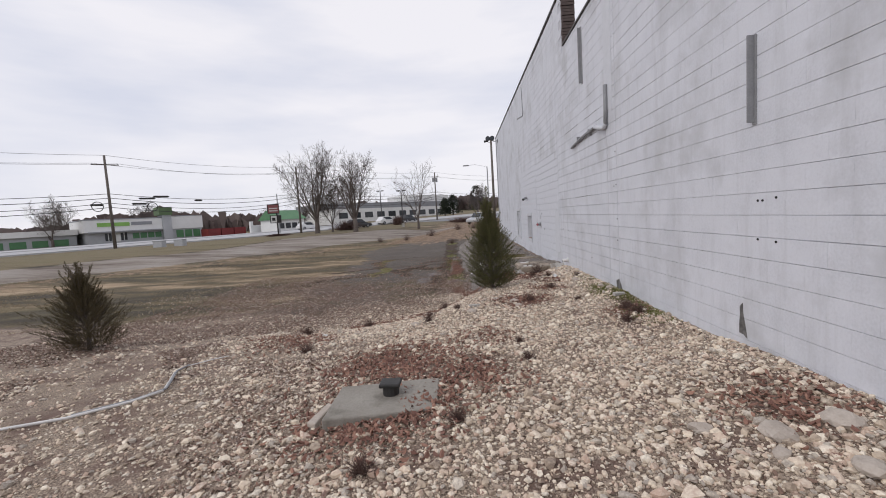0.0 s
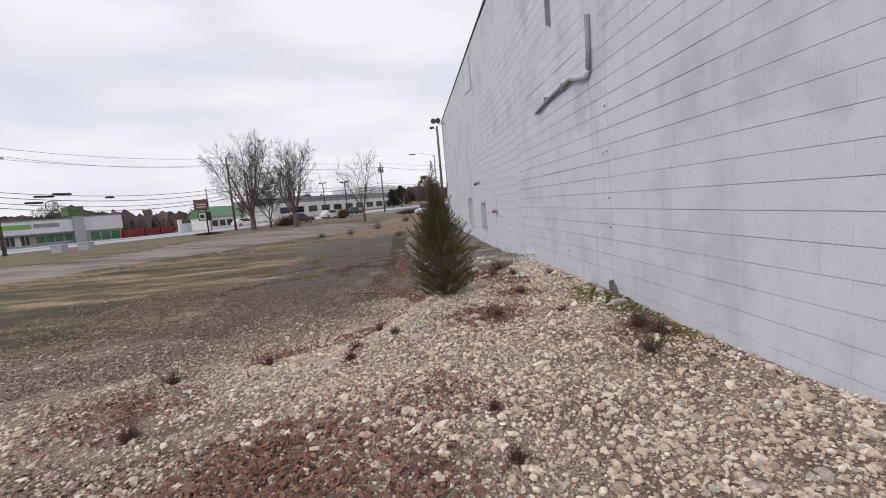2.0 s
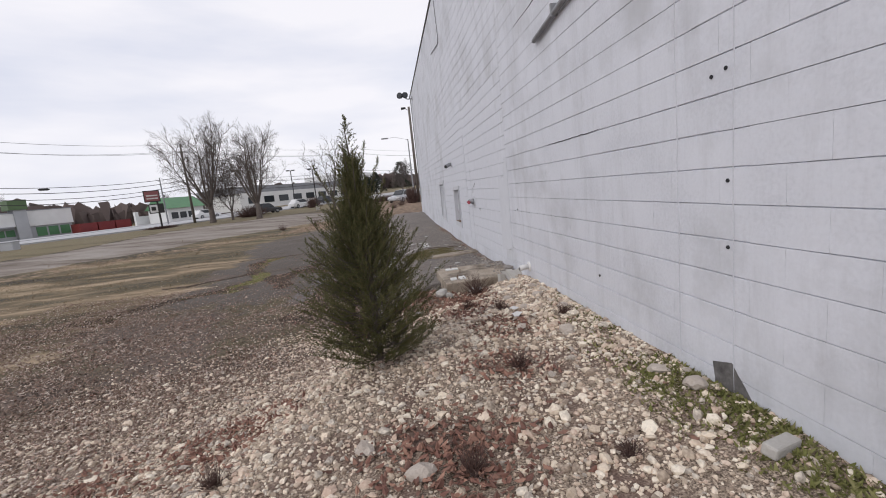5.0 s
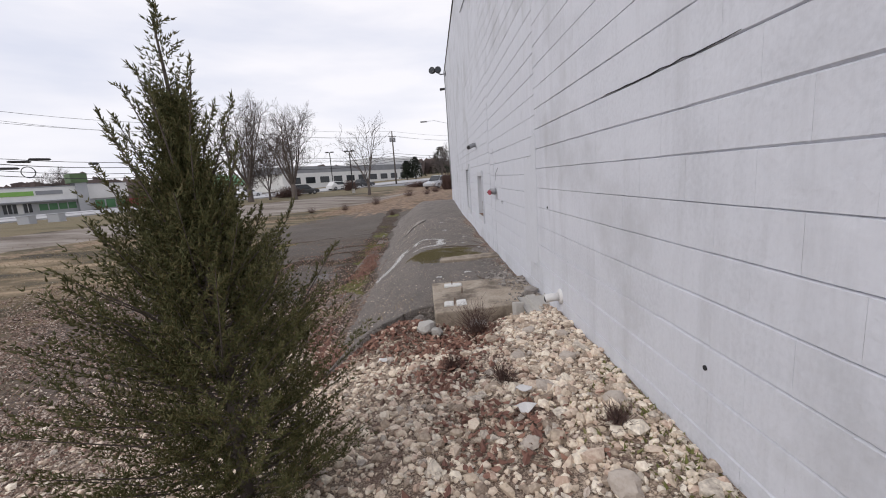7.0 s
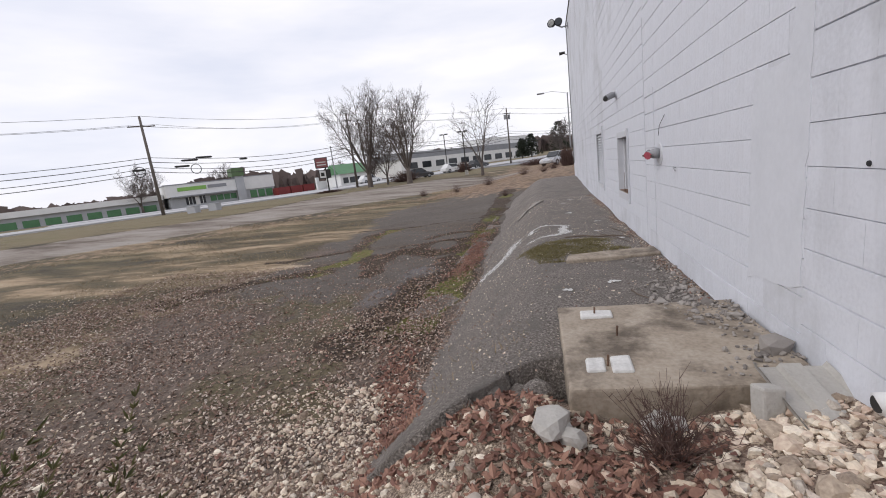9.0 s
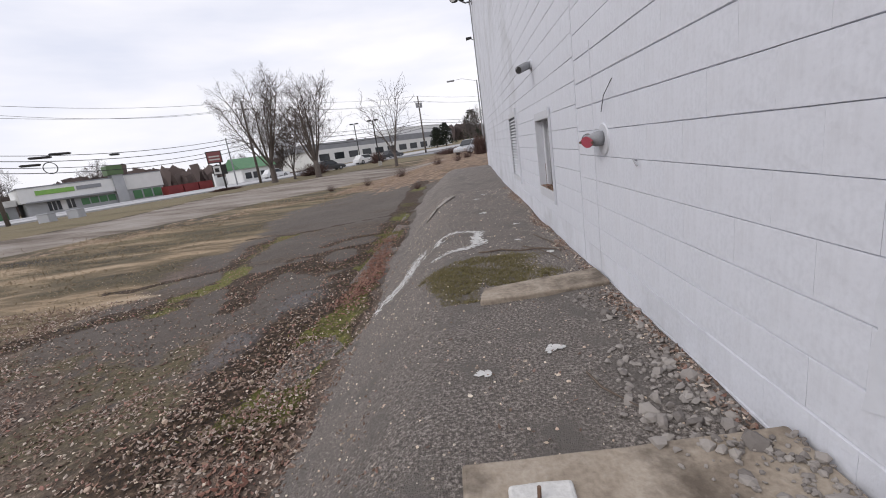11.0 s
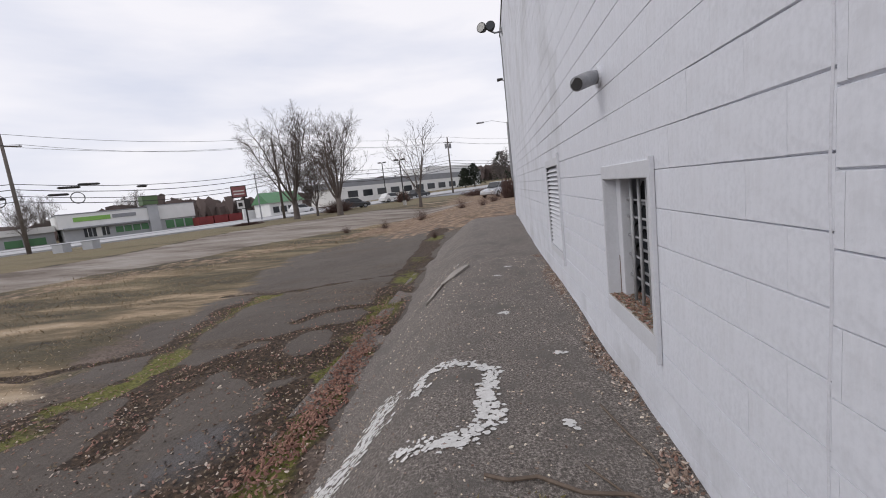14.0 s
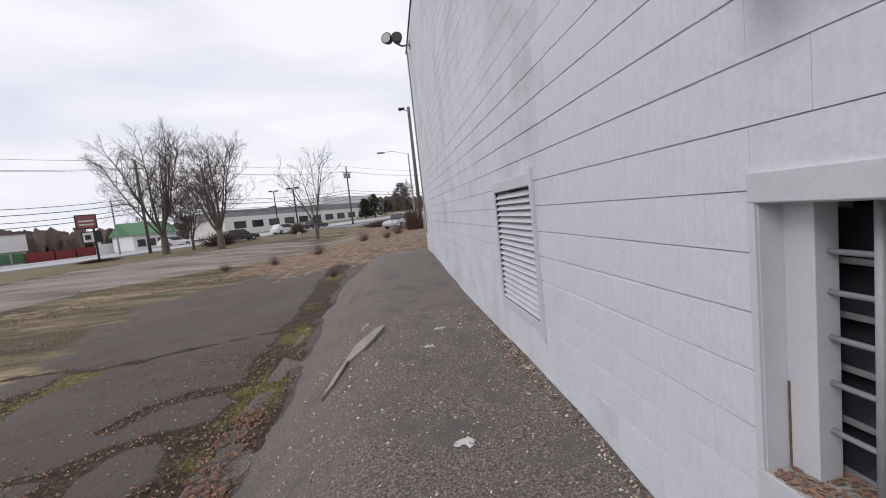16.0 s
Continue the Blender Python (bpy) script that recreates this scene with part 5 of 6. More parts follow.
# bolted feet left on the slab
for (a, b), (c, d) in (((0.93, 9.17), (1.03, 9.33)), ((1.06, 9.17), (1.17, 9.35)), ((0.95, 9.93), (1.17, 10.08))):
    pl = slab("grout_pad", [(a, b), (c, b + 0.01), (c + 0.005, d), (a + 0.005, d - 0.01)], -0.31, -0.277, M_PAINT, "pale grout pad set on the slab", "pad")
    tagged(pl, group="grout pads on the slab")
for a, b in ((1.045, 9.25), (1.05, 10.0), (1.15, 9.65)):
    tagged(part("anchor_bolt", Shape().tube([(a, b, -0.30), (a + 0.004, b, -0.23)], 0.007, 6), M_RUST), "rusty anchor bolt standing out of the slab", "bolt", "bolts in the slab")


def rock(x, y, z, r, flat, label, material=None, seed=0):
    bm = bmesh.new()
    bmesh.ops.create_icosphere(bm, subdivisions=2, radius=1)
    o = Vector((seed * 3.1, seed * 1.7, 0))
    for v in bm.verts:
        k = 1 + 0.4 * noise.noise(v.co * 1.3 + o)
        v.co = Vector((v.co.x * r * k * 1.2, v.co.y * r * k, v.co.z * r * flat * k))
    bmesh.ops.rotate(bm, verts=bm.verts[:], cent=(0, 0, 0), matrix=Euler((0.2, 0.1, seed * 1.3)).to_matrix())
    bmesh.ops.translate(bm, verts=bm.verts[:], vec=(x, y, z + 0.35 * r * flat))
    me = bpy.data.meshes.new("stone")
    bm.to_mesh(me)
    bm.free()
    me.materials.append(material or M_ROCK)
    return tagged(new("stone", me), label, "stone", "large stones on the gravel")


for i, (a, b, r, fl_) in enumerate(((1.2, 0.35, 0.1, 0.45), (1.35, -0.05, 0.08, 0.6), (0.8, 0.5, 0.06, 0.6), (1.05, 0.15, 0.05, 0.7), (1.6, 0.4, 0.09, 0.6), (0.2, 4.75, 0.055, 0.6), (-0.15, 5.35, 0.06, 0.5), (0.15, 5.05, 0.07, 0.6), (0.85, 4.5, 0.05, 0.6), (-0.6, 4.6, 0.07, 0.4), (-1.5, 4.2, 0.06, 0.5),
                                    (1.5, 7.4, 0.06, 0.7), (1.75, 7.7, 0.055, 0.7), (1.3, 6.9, 0.05, 0.6), (1.6, 6.5, 0.06, 0.8), (1.82, 7.1, 0.06, 0.7), (1.84, 8.1, 0.05, 0.7), (1.62, 8.3, 0.05, 0.7), (0.4, 8.5, 0.05, 0.7), (1.45, 7.9, 0.045, 0.7), (1.88, 5.25, 0.07, 0.6), (1.8, 5.5, 0.06, 0.5))):
    rock(a, b, gz(a, b), r, fl_, "pale angular limestone lump among the gravel", None, i)
for i, (a, b, r) in enumerate(((0.74, 8.86, 0.1), (0.83, 8.8, 0.06), (1.22, 8.98, 0.07), (0.66, 9.25, 0.08), (0.55, 9.35, 0.07), (0.42, 9.28, 0.06))):
    rock(a, b, gz(a, b) + 0.02, r, 0.7, "broken grey concrete lump at the bank's edge", M_CONCL if i < 3 else M_ASPH, 30 + i)


def broken_block(x, y, z, size, rz, tilt, label):
    m = Matrix.Translation((x, y, z)) @ Euler((tilt, 0.08, rz)).to_matrix().to_4x4()
    sh = Shape()
    w, d, h = size
    sh.box((-w / 2, -d / 2, 0), (w / 2, d / 2, h), 0.012, m)
    return tagged(part("broken_block", sh, M_CONCL), label, "block", "broken blocks by the slab")


broken_block(1.66, 8.93, gz(1.66, 8.93) - 0.03, (0.1, 0.09, 0.16), 0.2, -0.2, "broken grey concrete block lump standing on end")
broken_block(1.25, 8.93, gz(1.25, 8.93) - 0.01, (0.16, 0.08, 0.09), 0.0, 0.2, "pale broken block beside the slab")
gut = thing("gutter_piece", "bent piece of grey metal gutter lying against the slab", "gutter", (1.9, 9.0, -0.35))
sh = Shape()
prof = [(-0.16, 0.04), (-0.14, 0.0), (-0.05, -0.005), (-0.04, 0.02), (0.05, 0.02), (0.06, 0.0), (0.15, 0.0), (0.16, 0.03)]
mg = Matrix.Translation((1.84, 9.06, -0.28)) @ Euler((0.3, 0.05, 0.15)).to_matrix().to_4x4()
vs = [tuple(mg @ Vector((a, l, b + dz))) for l in (-0.32, 0.0, 0.1) for dz in (0, 0.006) for a, b in prof]
n = len(prof)
fs = []
for r_ in range(2):
    for i in range(n - 1):
        for o in (0, n):
            q = r_ * 2 * n + o + i
            fs.append((q, q + 1, q + 1 + 2 * n, q + 2 * n))
sh.add(vs, fs)
part("trough", sh, M_CONCL, gut)
broken_block(1.80, 4.62, gz(1.8, 4.62), (0.2, 0.07, 0.06), 0.3, 0.1, "grey concrete offcut on the moss by the wall")
broken_block(-0.55, 4.95, gz(-0.55, 4.95), (0.22, 0.06, 0.05), 0.6, 0.1, "grey wooden offcut lying on the gravel")

# plastic scraps and the pipe on the gravel
for a, b, r in ((1.33, 7.15, 0.055), (1.36, 7.35, 0.05), (0.35, 8.45, 0.04), (-3.0, 4.3, 0.05)):
    sh = Shape()
    k = 9
    pts = [(a + r * (1 + 0.3 * rng.uniform(-1, 1)) * math.cos(6.28 * i / k), b + 0.7 * r * math.sin(6.28 * i / k), gz(a, b) + 0.03 + rng.uniform(0, 0.05)) for i in range(k)]
    sh.add(pts + [(p[0], p[1], p[2] - 0.004) for p in pts] + [(a, b, gz(a, b) + 0.08)], [(i, (i + 1) % k, 2 * k) for i in range(k)] + [(i, k + i, k + (i + 1) % k, (i + 1) % k) for i in range(k)])
    tagged(part("litter_scrap", sh, M_PVC), "crumpled white plastic scrap on the gravel", "litter", "scraps of litter")
pv = [(-5.6, 0.75), (-4.9, 1.1), (-4.4, 1.32), (-4.05, 1.65), (-3.95, 1.95), (-4.1, 2.25), (-4.3, 2.6), (-4.35, 2.9), (-4.15, 3.15), (-3.95, 3.2)]
pp = thing("loose_pipe", "white plastic pipe and grey hose lying across the gravel", "pipe", (-4.4, 1.3, gz(-4.4, 1.3)))
part("white_pipe", Shape().tube([(a, b, gz(a, b) + 0.03) for a, b in pv[:5]], 0.014, 8), M_PVC, pp, smooth=True)
part("hose", Shape().tube([(a, b + 0.05, gz(a, b) + 0.03) for a, b in pv[2:8]], 0.012, 8), M_PIPEG, pp, smooth=True)
part("white_cord", Shape().tube([(a, b, gz(a, b) + 0.03) for a, b in pv[4:]], 0.007, 6), M_PVC, pp, smooth=True)

# ---- on the asphalt bank ----


def strokes(name, lines, width, material, label, category, lift=0.006):
    """Broken brush strokes of paint lying on the bank."""
    sh = Shape()
    for line in lines:
        pts = [Vector(p) for p in line]
        for p, q in zip(pts, pts[1:]):
            n = max(2, int((q - p).length / 0.035))
            for i in range(n):
                c = p.lerp(q, (i + 0.5) / n)
                for _ in range(12):
                    if rng.random() < 0.3:
                        continue
                    a, b = c.x + rng.gauss(0, width * 0.5), c.y + rng.gauss(0, width * 0.5)
                    k, r = rng.randint(5, 7), rng.uniform(0.006, 0.028)
                    ring_ = []
                    for j in range(k):
                        u = 6.283 * j / k
                        rr = r * rng.uniform(0.45, 1.3)
                        ring_.append((a + rr * math.cos(u), b + rr * math.sin(u)))
                    lf = lift + rng.uniform(0, 0.003)
                    sh.add([(u, v, mz(u, v) + lf) for u, v in ring_], [tuple(range(k))])
    return tagged(part(name, sh, material), label, category, kind="structure")


strokes("paint_mark", [[(0.42, 14.72), (0.40, 15.0), (0.55, 15.1), (0.8, 15.08), (1.02, 14.93)], [(1.03, 14.95), (0.98, 14.5), (1.05, 14.25)], [(1.05, 14.25), (0.85, 13.95), (0.6, 13.93), (0.38, 14.02)], [(1.0, 14.8), (0.96, 14.4), (0.98, 14.2)], [(0.95, 14.1), (0.7, 13.97)]], 0.07, M_PAINT, "worn white paint outline of a square on the asphalt", "paint")
strokes("paint_mark", [[(0.06, 15.1), (0.0, 14.8), (-0.12, 14.5), (-0.3, 14.3)], [(0.1, 15.0), (0.05, 14.65), (-0.08, 14.35), (-0.25, 14.1)], [(-0.2, 14.4), (-0.4, 14.2), (-0.55, 14.0)]], 0.13, M_PAINT, "wide worn white paint streak down the bank", "paint")
for a, b, w in ((1.15, 16.3, 0.06), (1.3, 18.9, 0.07), (1.1, 18.3, 0.05), (1.5, 14.1, 0.03), (0.9, 11.0, 0.05), (1.35, 11.2, 0.05), (1.75, 13.3, 0.04), (1.6, 15.2, 0.03), (0.3, 19.8, 0.05)):
    strokes("paint_mark", [[(a - w, b), (a + w, b + 0.01)]], 0.035, M_PAINT, "small white paint splash on the asphalt", "paint", 0.005)
# cloth lying on the slope
rg = thing("rag", "stiff grey rag lying on the asphalt bank", "rag", (0.35, 18.8, mz(0.35, 18.8)))
for nm, ring_ in (("cloth", [(0.12, 18.65), (0.25, 18.95), (0.52, 19.4), (0.6, 19.3), (0.5, 18.9), (0.38, 18.6), (0.2, 18.5)]), ("tail", [(-0.08, 18.1), (0.05, 18.45), (0.14, 18.62), (0.18, 18.52), (0.05, 18.2)])):
    sh = Shape()
    k = len(ring_)
    cx_, cy_ = sum(p[0] for p in ring_) / k, sum(p[1] for p in ring_) / k
    top = [(a, b, mz(a, b) + 0.035 + rng.uniform(0, 0.02)) for a, b in ring_]
    sh.add(top + [(a, b, mz(a, b) + 0.004) for a, b in ring_] + [(cx_, cy_, mz(cx_, cy_) + 0.075)], [(i, (i + 1) % k, 2 * k) for i in range(k)] + [(i, k + i, k + (i + 1) % k, (i + 1) % k) for i in range(k)])
    part(nm, sh, M_CLOTH, rg)


def stick(pts, r, label):
    p3 = [(a, b, mz(a, b) + r * 0.7 + (0.012 * math.sin(i * 2.1) ** 2)) for i, (a, b) in enumerate(pts)]
    tagged(part("stick", Shape().tube(p3, [r] * (len(p3) - 1) + [r * 0.4], 6), M_STICK), label, "stick", "fallen sticks")


stick([(0.98, 13.64), (1.1, 13.58), (1.25, 13.6), (1.45, 13.5), (1.65, 13.47), (1.85, 13.34)], 0.011, "dry brown stick lying across the asphalt bank")
stick([(1.5, 13.7), (1.62, 13.5), (1.72, 13.2), (1.8, 12.95)], 0.006, "thin forked twig by the foot of the wall")
stick([(1.72, 14.3), (1.78, 14.0), (1.85, 13.75), (1.86, 13.5)], 0.007, "thin curved twig by the foot of the wall")
stick([(1.45, 10.9), (1.48, 10.75), (1.6, 10.55)], 0.006, "thin curved twig on the asphalt")

# ---- cedar bushes ----


def cedar(x, y, height, radius, label, leafmat, seed, sprays=520):
    """A young red cedar: a stem, rising limbs and dense scale-leaved sprays."""
    r0 = random.Random(seed)
    z = gz(x, y)
    top = thing("cedar_bush", label, "bush", (x, y, z), "young cedars")
    wood, leaf = Shape(), []
    part("trunk", Shape().tube([(x, y, z - 0.05), (x + 0.01, y, z + height * 0.35), (x - 0.02, y + 0.01, z + height * 0.7), (x - 0.05, y, z + height * 0.98)], [0.035, 0.027, 0.014, 0.003], 7), M_BARK, top)

    def spike(p, d, L, w):
        leaf.append((p, d, L, w))

    def spray(p, d, L):
        """A twig with alternate short side twigs, each set with scale leaves."""
        n = max(4, int(L / 0.019))
        q = Vector(p)
        step = d.normalized() * (L / n)
        for i in range(n):
            q = q + step + Vector((r0.uniform(-1, 1), r0.uniform(-1, 1), r0.uniform(-0.2, 1.0))) * 0.0035
            k = 1 - 0.75 * i / n
            for _ in range(4):
                s = (step.normalized() * 0.9 + Vector((r0.gauss(0, 0.6), r0.gauss(0, 0.6), r0.gauss(0.25, 0.5)))).normalized()
                spike(q, s, r0.uniform(0.014, 0.034) * (0.45 + 0.65 * k), 0.0026)
        spike(q, step.normalized(), 0.03, 0.0025)

    for i in range(sprays):
        u = (i + r0.random()) / sprays
        h = u ** 1.15
        a = i * 2.39996 + r0.uniform(-0.4, 0.4)
        lobes = 0.95 + 0.20 * math.sin(3 * a + seed) + 0.12 * math.sin(5 * a + 4 * h)
        prof = (0.84 + 0.64 * h) if h < 0.25 else max(0.03, (1 - (h - 0.25) / 0.66)) ** 1.1
        R = radius * min(prof, 1.0) * lobes * r0.uniform(0.72, 1.12)
        rise = 0.35 + 0.75 * h + r0.uniform(-0.1, 0.15)
        p0 = Vector((x - 0.04 * h, y, z + height * h * 0.8 + 0.03))
        out = Vector((math.cos(a), math.sin(a), 0))
        L = R
        tip = p0 + out * L + Vector((0, 0, rise * L * 0.8))
        mid = p0.lerp(tip, 0.5) - Vector((0, 0, 0.12 * L))
        if i % 2 == 0:
            wood.tube([p0, mid, tip], [0.006, 0.0045, 0.0015], 3, False)
        m_ = 7 if h < 0.8 else 5
        for j in range(m_):
            t = 0.32 + 0.68 * (j + r0.random()) / m_
            b = p0.lerp(mid, t * 2) if t < 0.5 else mid.lerp(tip, t * 2 - 1)
            dd = (out * r0.uniform(0.3, 1.0) + Vector((r0.gauss(0, 0.45), r0.gauss(0, 0.45), 0.55 + 0.8 * h))).normalized()
            spray(b, dd, r0.uniform(0.08, 0.17) * (1.0 if h < 0.7 else 0.75))
        spray(mid.lerp(tip, 0.8), (tip - mid), 0.13)
    # thin leaders rising out of the crown
    for i in range(34):
        a = i * 2.4 + 0.5
        h0 = 0.22 + 0.62 * (i + r0.random()) / 34
        p0 = Vector((x - 0.03, y, z + height * h0 * 0.86))
        L = radius * (1 - h0) * 1.05 + height * r0.uniform(0.10, 0.22)
        d = Vector((math.cos(a) * (1.0 - 0.4 * h0), math.sin(a) * (1.0 - 0.4 * h0), 0.7 + 0.9 * h0 + 0.3 * r0.random())).normalized()
        tip = p0 + d * L + Vector((0, 0, 0.06))
        wood.tube([p0, p0 + d * L * 0.5, tip], [0.006, 0.004, 0.0012], 4, False)
        m_ = int(L / 0.032)
        for j in range(m_):
            t = 0.2 + 0.8 * j / m_
            s = (d + Vector((r0.gauss(0, 0.42), r0.gauss(0, 0.42), 0.3))).normalized()
            spray(p0.lerp(tip, t), s, 0.10 * (1.1 - 0.85 * t))
    for j in range(34):
        t = j / 34
        p0 = Vector((x - 0.035, y, z + height * (0.70 + 0.30 * t)))
        for _ in range(2):
            s = Vector((r0.gauss(0, 0.7), r0.gauss(0, 0.7), 0.9)).normalized()
            spray(p0, s, 0.17 * (1.05 - 0.85 * t))
    n = len(leaf)
    P = np.array([tuple(p) for p, _, _, _ in leaf])
    D = np.array([tuple(d) for _, d, _, _ in leaf])
    L = np.array([q[2] for q in leaf])[:, None]
    W = np.array([q[3] for q in leaf])[:, None]
    A = np.cross(D, np.array([0.3, 0.5, 0.81]))
    A = A / (np.linalg.norm(A, axis=1, keepdims=True) + 1e-9)
    B = np.cross(D, A)
    mid = P + D * L * 0.45
    v = np.stack([P, mid + A * W, mid - A * W * 0.5 + B * W * 0.87, mid - A * W * 0.5 - B * W * 0.87, P + D * L], 1)
    f = (np.array([(0, 1, 2), (0, 2, 3), (0, 3, 1), (4, 2, 1), (4, 3, 2), (4, 1, 3)])[None] + 5 * np.arange(n)[:, None, None]).reshape(-1, 3)
    sh = Shape()
    sh.v, sh.f = v.reshape(-1, 3).tolist(), f.tolist()
    part("crown", sh, leafmat, top)
    part("branching", wood, M_BARK, top)
    return top


cedar(-0.10, 6.78, 2.2, 0.55, "dense dark green young cedar bush standing in the gravel", M_CEDAR, 3, 620)
cedar(-7.1, 4.4, 1.5, 0.6, "bronzed young cedar bush at the edge of the gravel", M_CEDAR2, 8, 330)

# ---- bare trees ----


def bare_tree(x, y, height, spread, label, seed, forks=3, levels=6, base_r=0.3, dense=1.0):
    """A leafless tree: a short trunk, rising limbs that curve upward, side branches all along them and fine twigs."""
    r0 = random.Random(seed)
    z = gz(x, y)
    tr = thing("bare_tree", label, "tree", (x, y, z), "bare trees by the road")
    trunk, limbs, twigs = Shape(), Shape(), Shape()

    def shoot(p, d, L, r, n, bend, lift=0.03):
        pts, q, dd = [p.copy()], p.copy(), d.normalized()
        for _ in range(n):
            dd = (dd + Vector((r0.gauss(0, bend), r0.gauss(0, bend), lift))).normalized()
            q = q + dd * (L / n)
            pts.append(q.copy())
        return pts, [max(0.006, r * (1 - 0.85 * i / n)) for i in range(n + 1)]

    def sprout(pts, L, lev, count, low):
        """Side shoots off a branch, from its fraction low up to its tip."""
        for i in range(count):
            t = low + (1 - low) * (i + r0.random()) / count
            u = min(t * (len(pts) - 1), len(pts) - 1.001)
            k = int(u)
            b, d = pts[k].lerp(pts[k + 1], u - k), (pts[k + 1] - pts[k]).normalized()
            a = r0.uniform(0, 6.283)
            side = d.cross(Vector((math.cos(a), math.sin(a), 0.3))).normalized()
            nd = d * r0.uniform(0.7, 1.3) + side * r0.uniform(0.7, 1.25) + Vector((0, 0, 0.12))
            nl = L * r0.uniform(0.32, 0.55) * (1.1 - 0.6 * t)
            if lev == 2:
                p2, r2 = shoot(b, nd, nl, 0.036 * height / 12, 4, 0.12)
                limbs.tube(p2, r2, 4, False)
                sprout(p2, nl, 1, max(3, int(8 * dense)), 0.1)
            elif lev == 1:
                p2, r2 = shoot(b, nd, nl * 1.25, 0.016, 3, 0.15)
                twigs.tube(p2, r2, 3, False)
                sprout(p2, nl * 1.2, 0, max(2, int(5 * dense)), 0.15)
            else:
                p2, r2 = shoot(b, nd, max(0.35, nl * 1.4), 0.011, 2, 0.15)
                twigs.tube(p2, r2, 3, False)

    fork = Vector((x, y, z + height * 0.17))
    trunk.tube([(x, y, z - 0.2), (x, y, z + 0.15), (x + 0.03, y, z + height * 0.08), tuple(fork)], [base_r * 1.5, base_r * 1.05, base_r * 0.95, base_r * 0.8], 10)
    count = forks + 3
    for k in range(count):
        a = 2.4 * k + r0.uniform(-0.3, 0.3)
        lean = spread * (0.25 + 1.75 * ((k * 0.618 + 0.2) % 1.0))
        d = Vector((math.cos(a) * lean, math.sin(a) * lean, 1))
        L = height * (0.84 - 0.13 * lean / spread) * r0.uniform(0.92, 1.06)
        pts, rad = shoot(fork - Vector((0, 0, r0.uniform(0, 0.07) * height)), d, L, base_r * r0.uniform(0.30, 0.46), 8, 0.06, 0.06)
        limbs.tube(pts, rad, 6, False)
        sprout(pts, L, 2, int(11 * dense) + 2, 0.18)
    part("trunk", trunk, M_BARK, tr, smooth=True)
    part("branching", limbs, M_BARK, tr, smooth=True)
    part("crown", twigs, M_TWIG, tr, "fine bare grey-brown twigs")
    return tr


bare_tree(-23.0, 60.5, 13.5, 0.50, "tall bare multi-stemmed tree on the dry lawn", 4, 6, 6, 0.36)
bare_tree(-16.3, 57.6, 11.6, 0.50, "tall bare spreading tree on the dry lawn", 12, 5, 6, 0.34)
bare_tree(-21.6, 63.5, 7.5, 0.5, "small bare tree between two taller ones", 21, 3, 5, 0.16)
bare_tree(-7.4, 60.5, 10.5, 0.45, "thin bare forked tree at the car park's edge", 33, 3, 5, 0.2, 0.5)
bare_tree(-82, 76, 9, 0.6, "bare tree beside the storage buildings", 41, 3, 5, 0.25)
bare_tree(-78, 96, 9, 0.6, "bare tree behind the storage shop", 43, 3, 5, 0.25)
bare_tree(-92, 88, 10, 0.6, "bare tree behind the storage buildings", 44, 3, 5, 0.25)
bare_tree(-55, 112, 7, 0.6, "low bare tree far beyond the road", 47, 4, 5, 0.2)
bare_tree(4, 120, 9, 0.5, "bare tree beyond the car park", 49, 3, 5, 0.2)
bare_tree(-48, 120, 6.5, 0.6, "low bare tree far beyond the road", 50, 4, 5, 0.2)

# far woods on the horizon
sh = Shape()
for _ in range(5200):
    t = rng.uniform(-140, 330)
    s = rng.uniform(150, 230)
    x, y = from_road(s, t)
    z = gz(x, y)
    H = (4.5 + 3.0 * (1 + float(vnoise(np.array([t]), np.array([0.0]), 0.045, 61)[0]))) * rng.uniform(0.55, 1.05)
    a = rng.uniform(0, 6.28)
    w = rng.uniform(1.2, 3.0)
    b = rng.uniform(0.6, 0.9) * H
    sh.add([(x, y, z), (x + w * math.cos(a), y + w * math.sin(a), z + b), (x + rng.uniform(-1, 1), y + rng.uniform(-1, 1), z + H), (x - w * math.cos(a), y - w * math.sin(a), z + b * 1.1)], [(0, 1, 2, 3)])
tagged(part("far_woods", sh, M_WOODS), "low brown leafless woods along the horizon", "woods", kind="stuff")


def evergreen(x, y, height, width, label, seed):
    r0 = random.Random(seed)
    z = gz(x, y)
    tr = thing("evergreen_tree", label, "tree", (x, y, z), "dark evergreens")
    part("trunk", Shape().tube([(x, y, z - 0.2), (x, y, z + height * 0.9)], [0.25, 0.05], 8), M_BARK, tr)
    sh = Shape()
    for _ in range(2600):
        h = r0.uniform(0.12, 1.0)
        a = r0.uniform(0, 6.28)
        lob = 1 + 0.35 * math.sin(3 * a + 7 * h + seed) + 0.25 * math.sin(11 * h)
        R = width * 0.5 * (1.05 - 0.75 * h) * lob * r0.uniform(0.5, 1.05)
        p = Vector((x + R * math.cos(a), y + R * math.sin(a), z + height * h))
        s = r0.uniform(0.15, 0.45)
        q = [p + Vector((r0.uniform(-s, s), r0.uniform(-s, s), r0.uniform(-s, s) * 0.6)) for _ in range(3)]
        sh.add([tuple(v) for v in q], [(0, 1, 2)])
    part("crown", sh, M_PINE, tr)
    return tr


evergreen(4.6, 142, 9.5, 8, "dark rounded pine beyond the car park", 3)
evergreen(-3.5, 128, 6.5, 5, "dark evergreen shrub tree beyond the car park", 5)
evergreen(-6.0, 127, 5.5, 4, "dark evergreen shrub tree beyond the car park", 6)


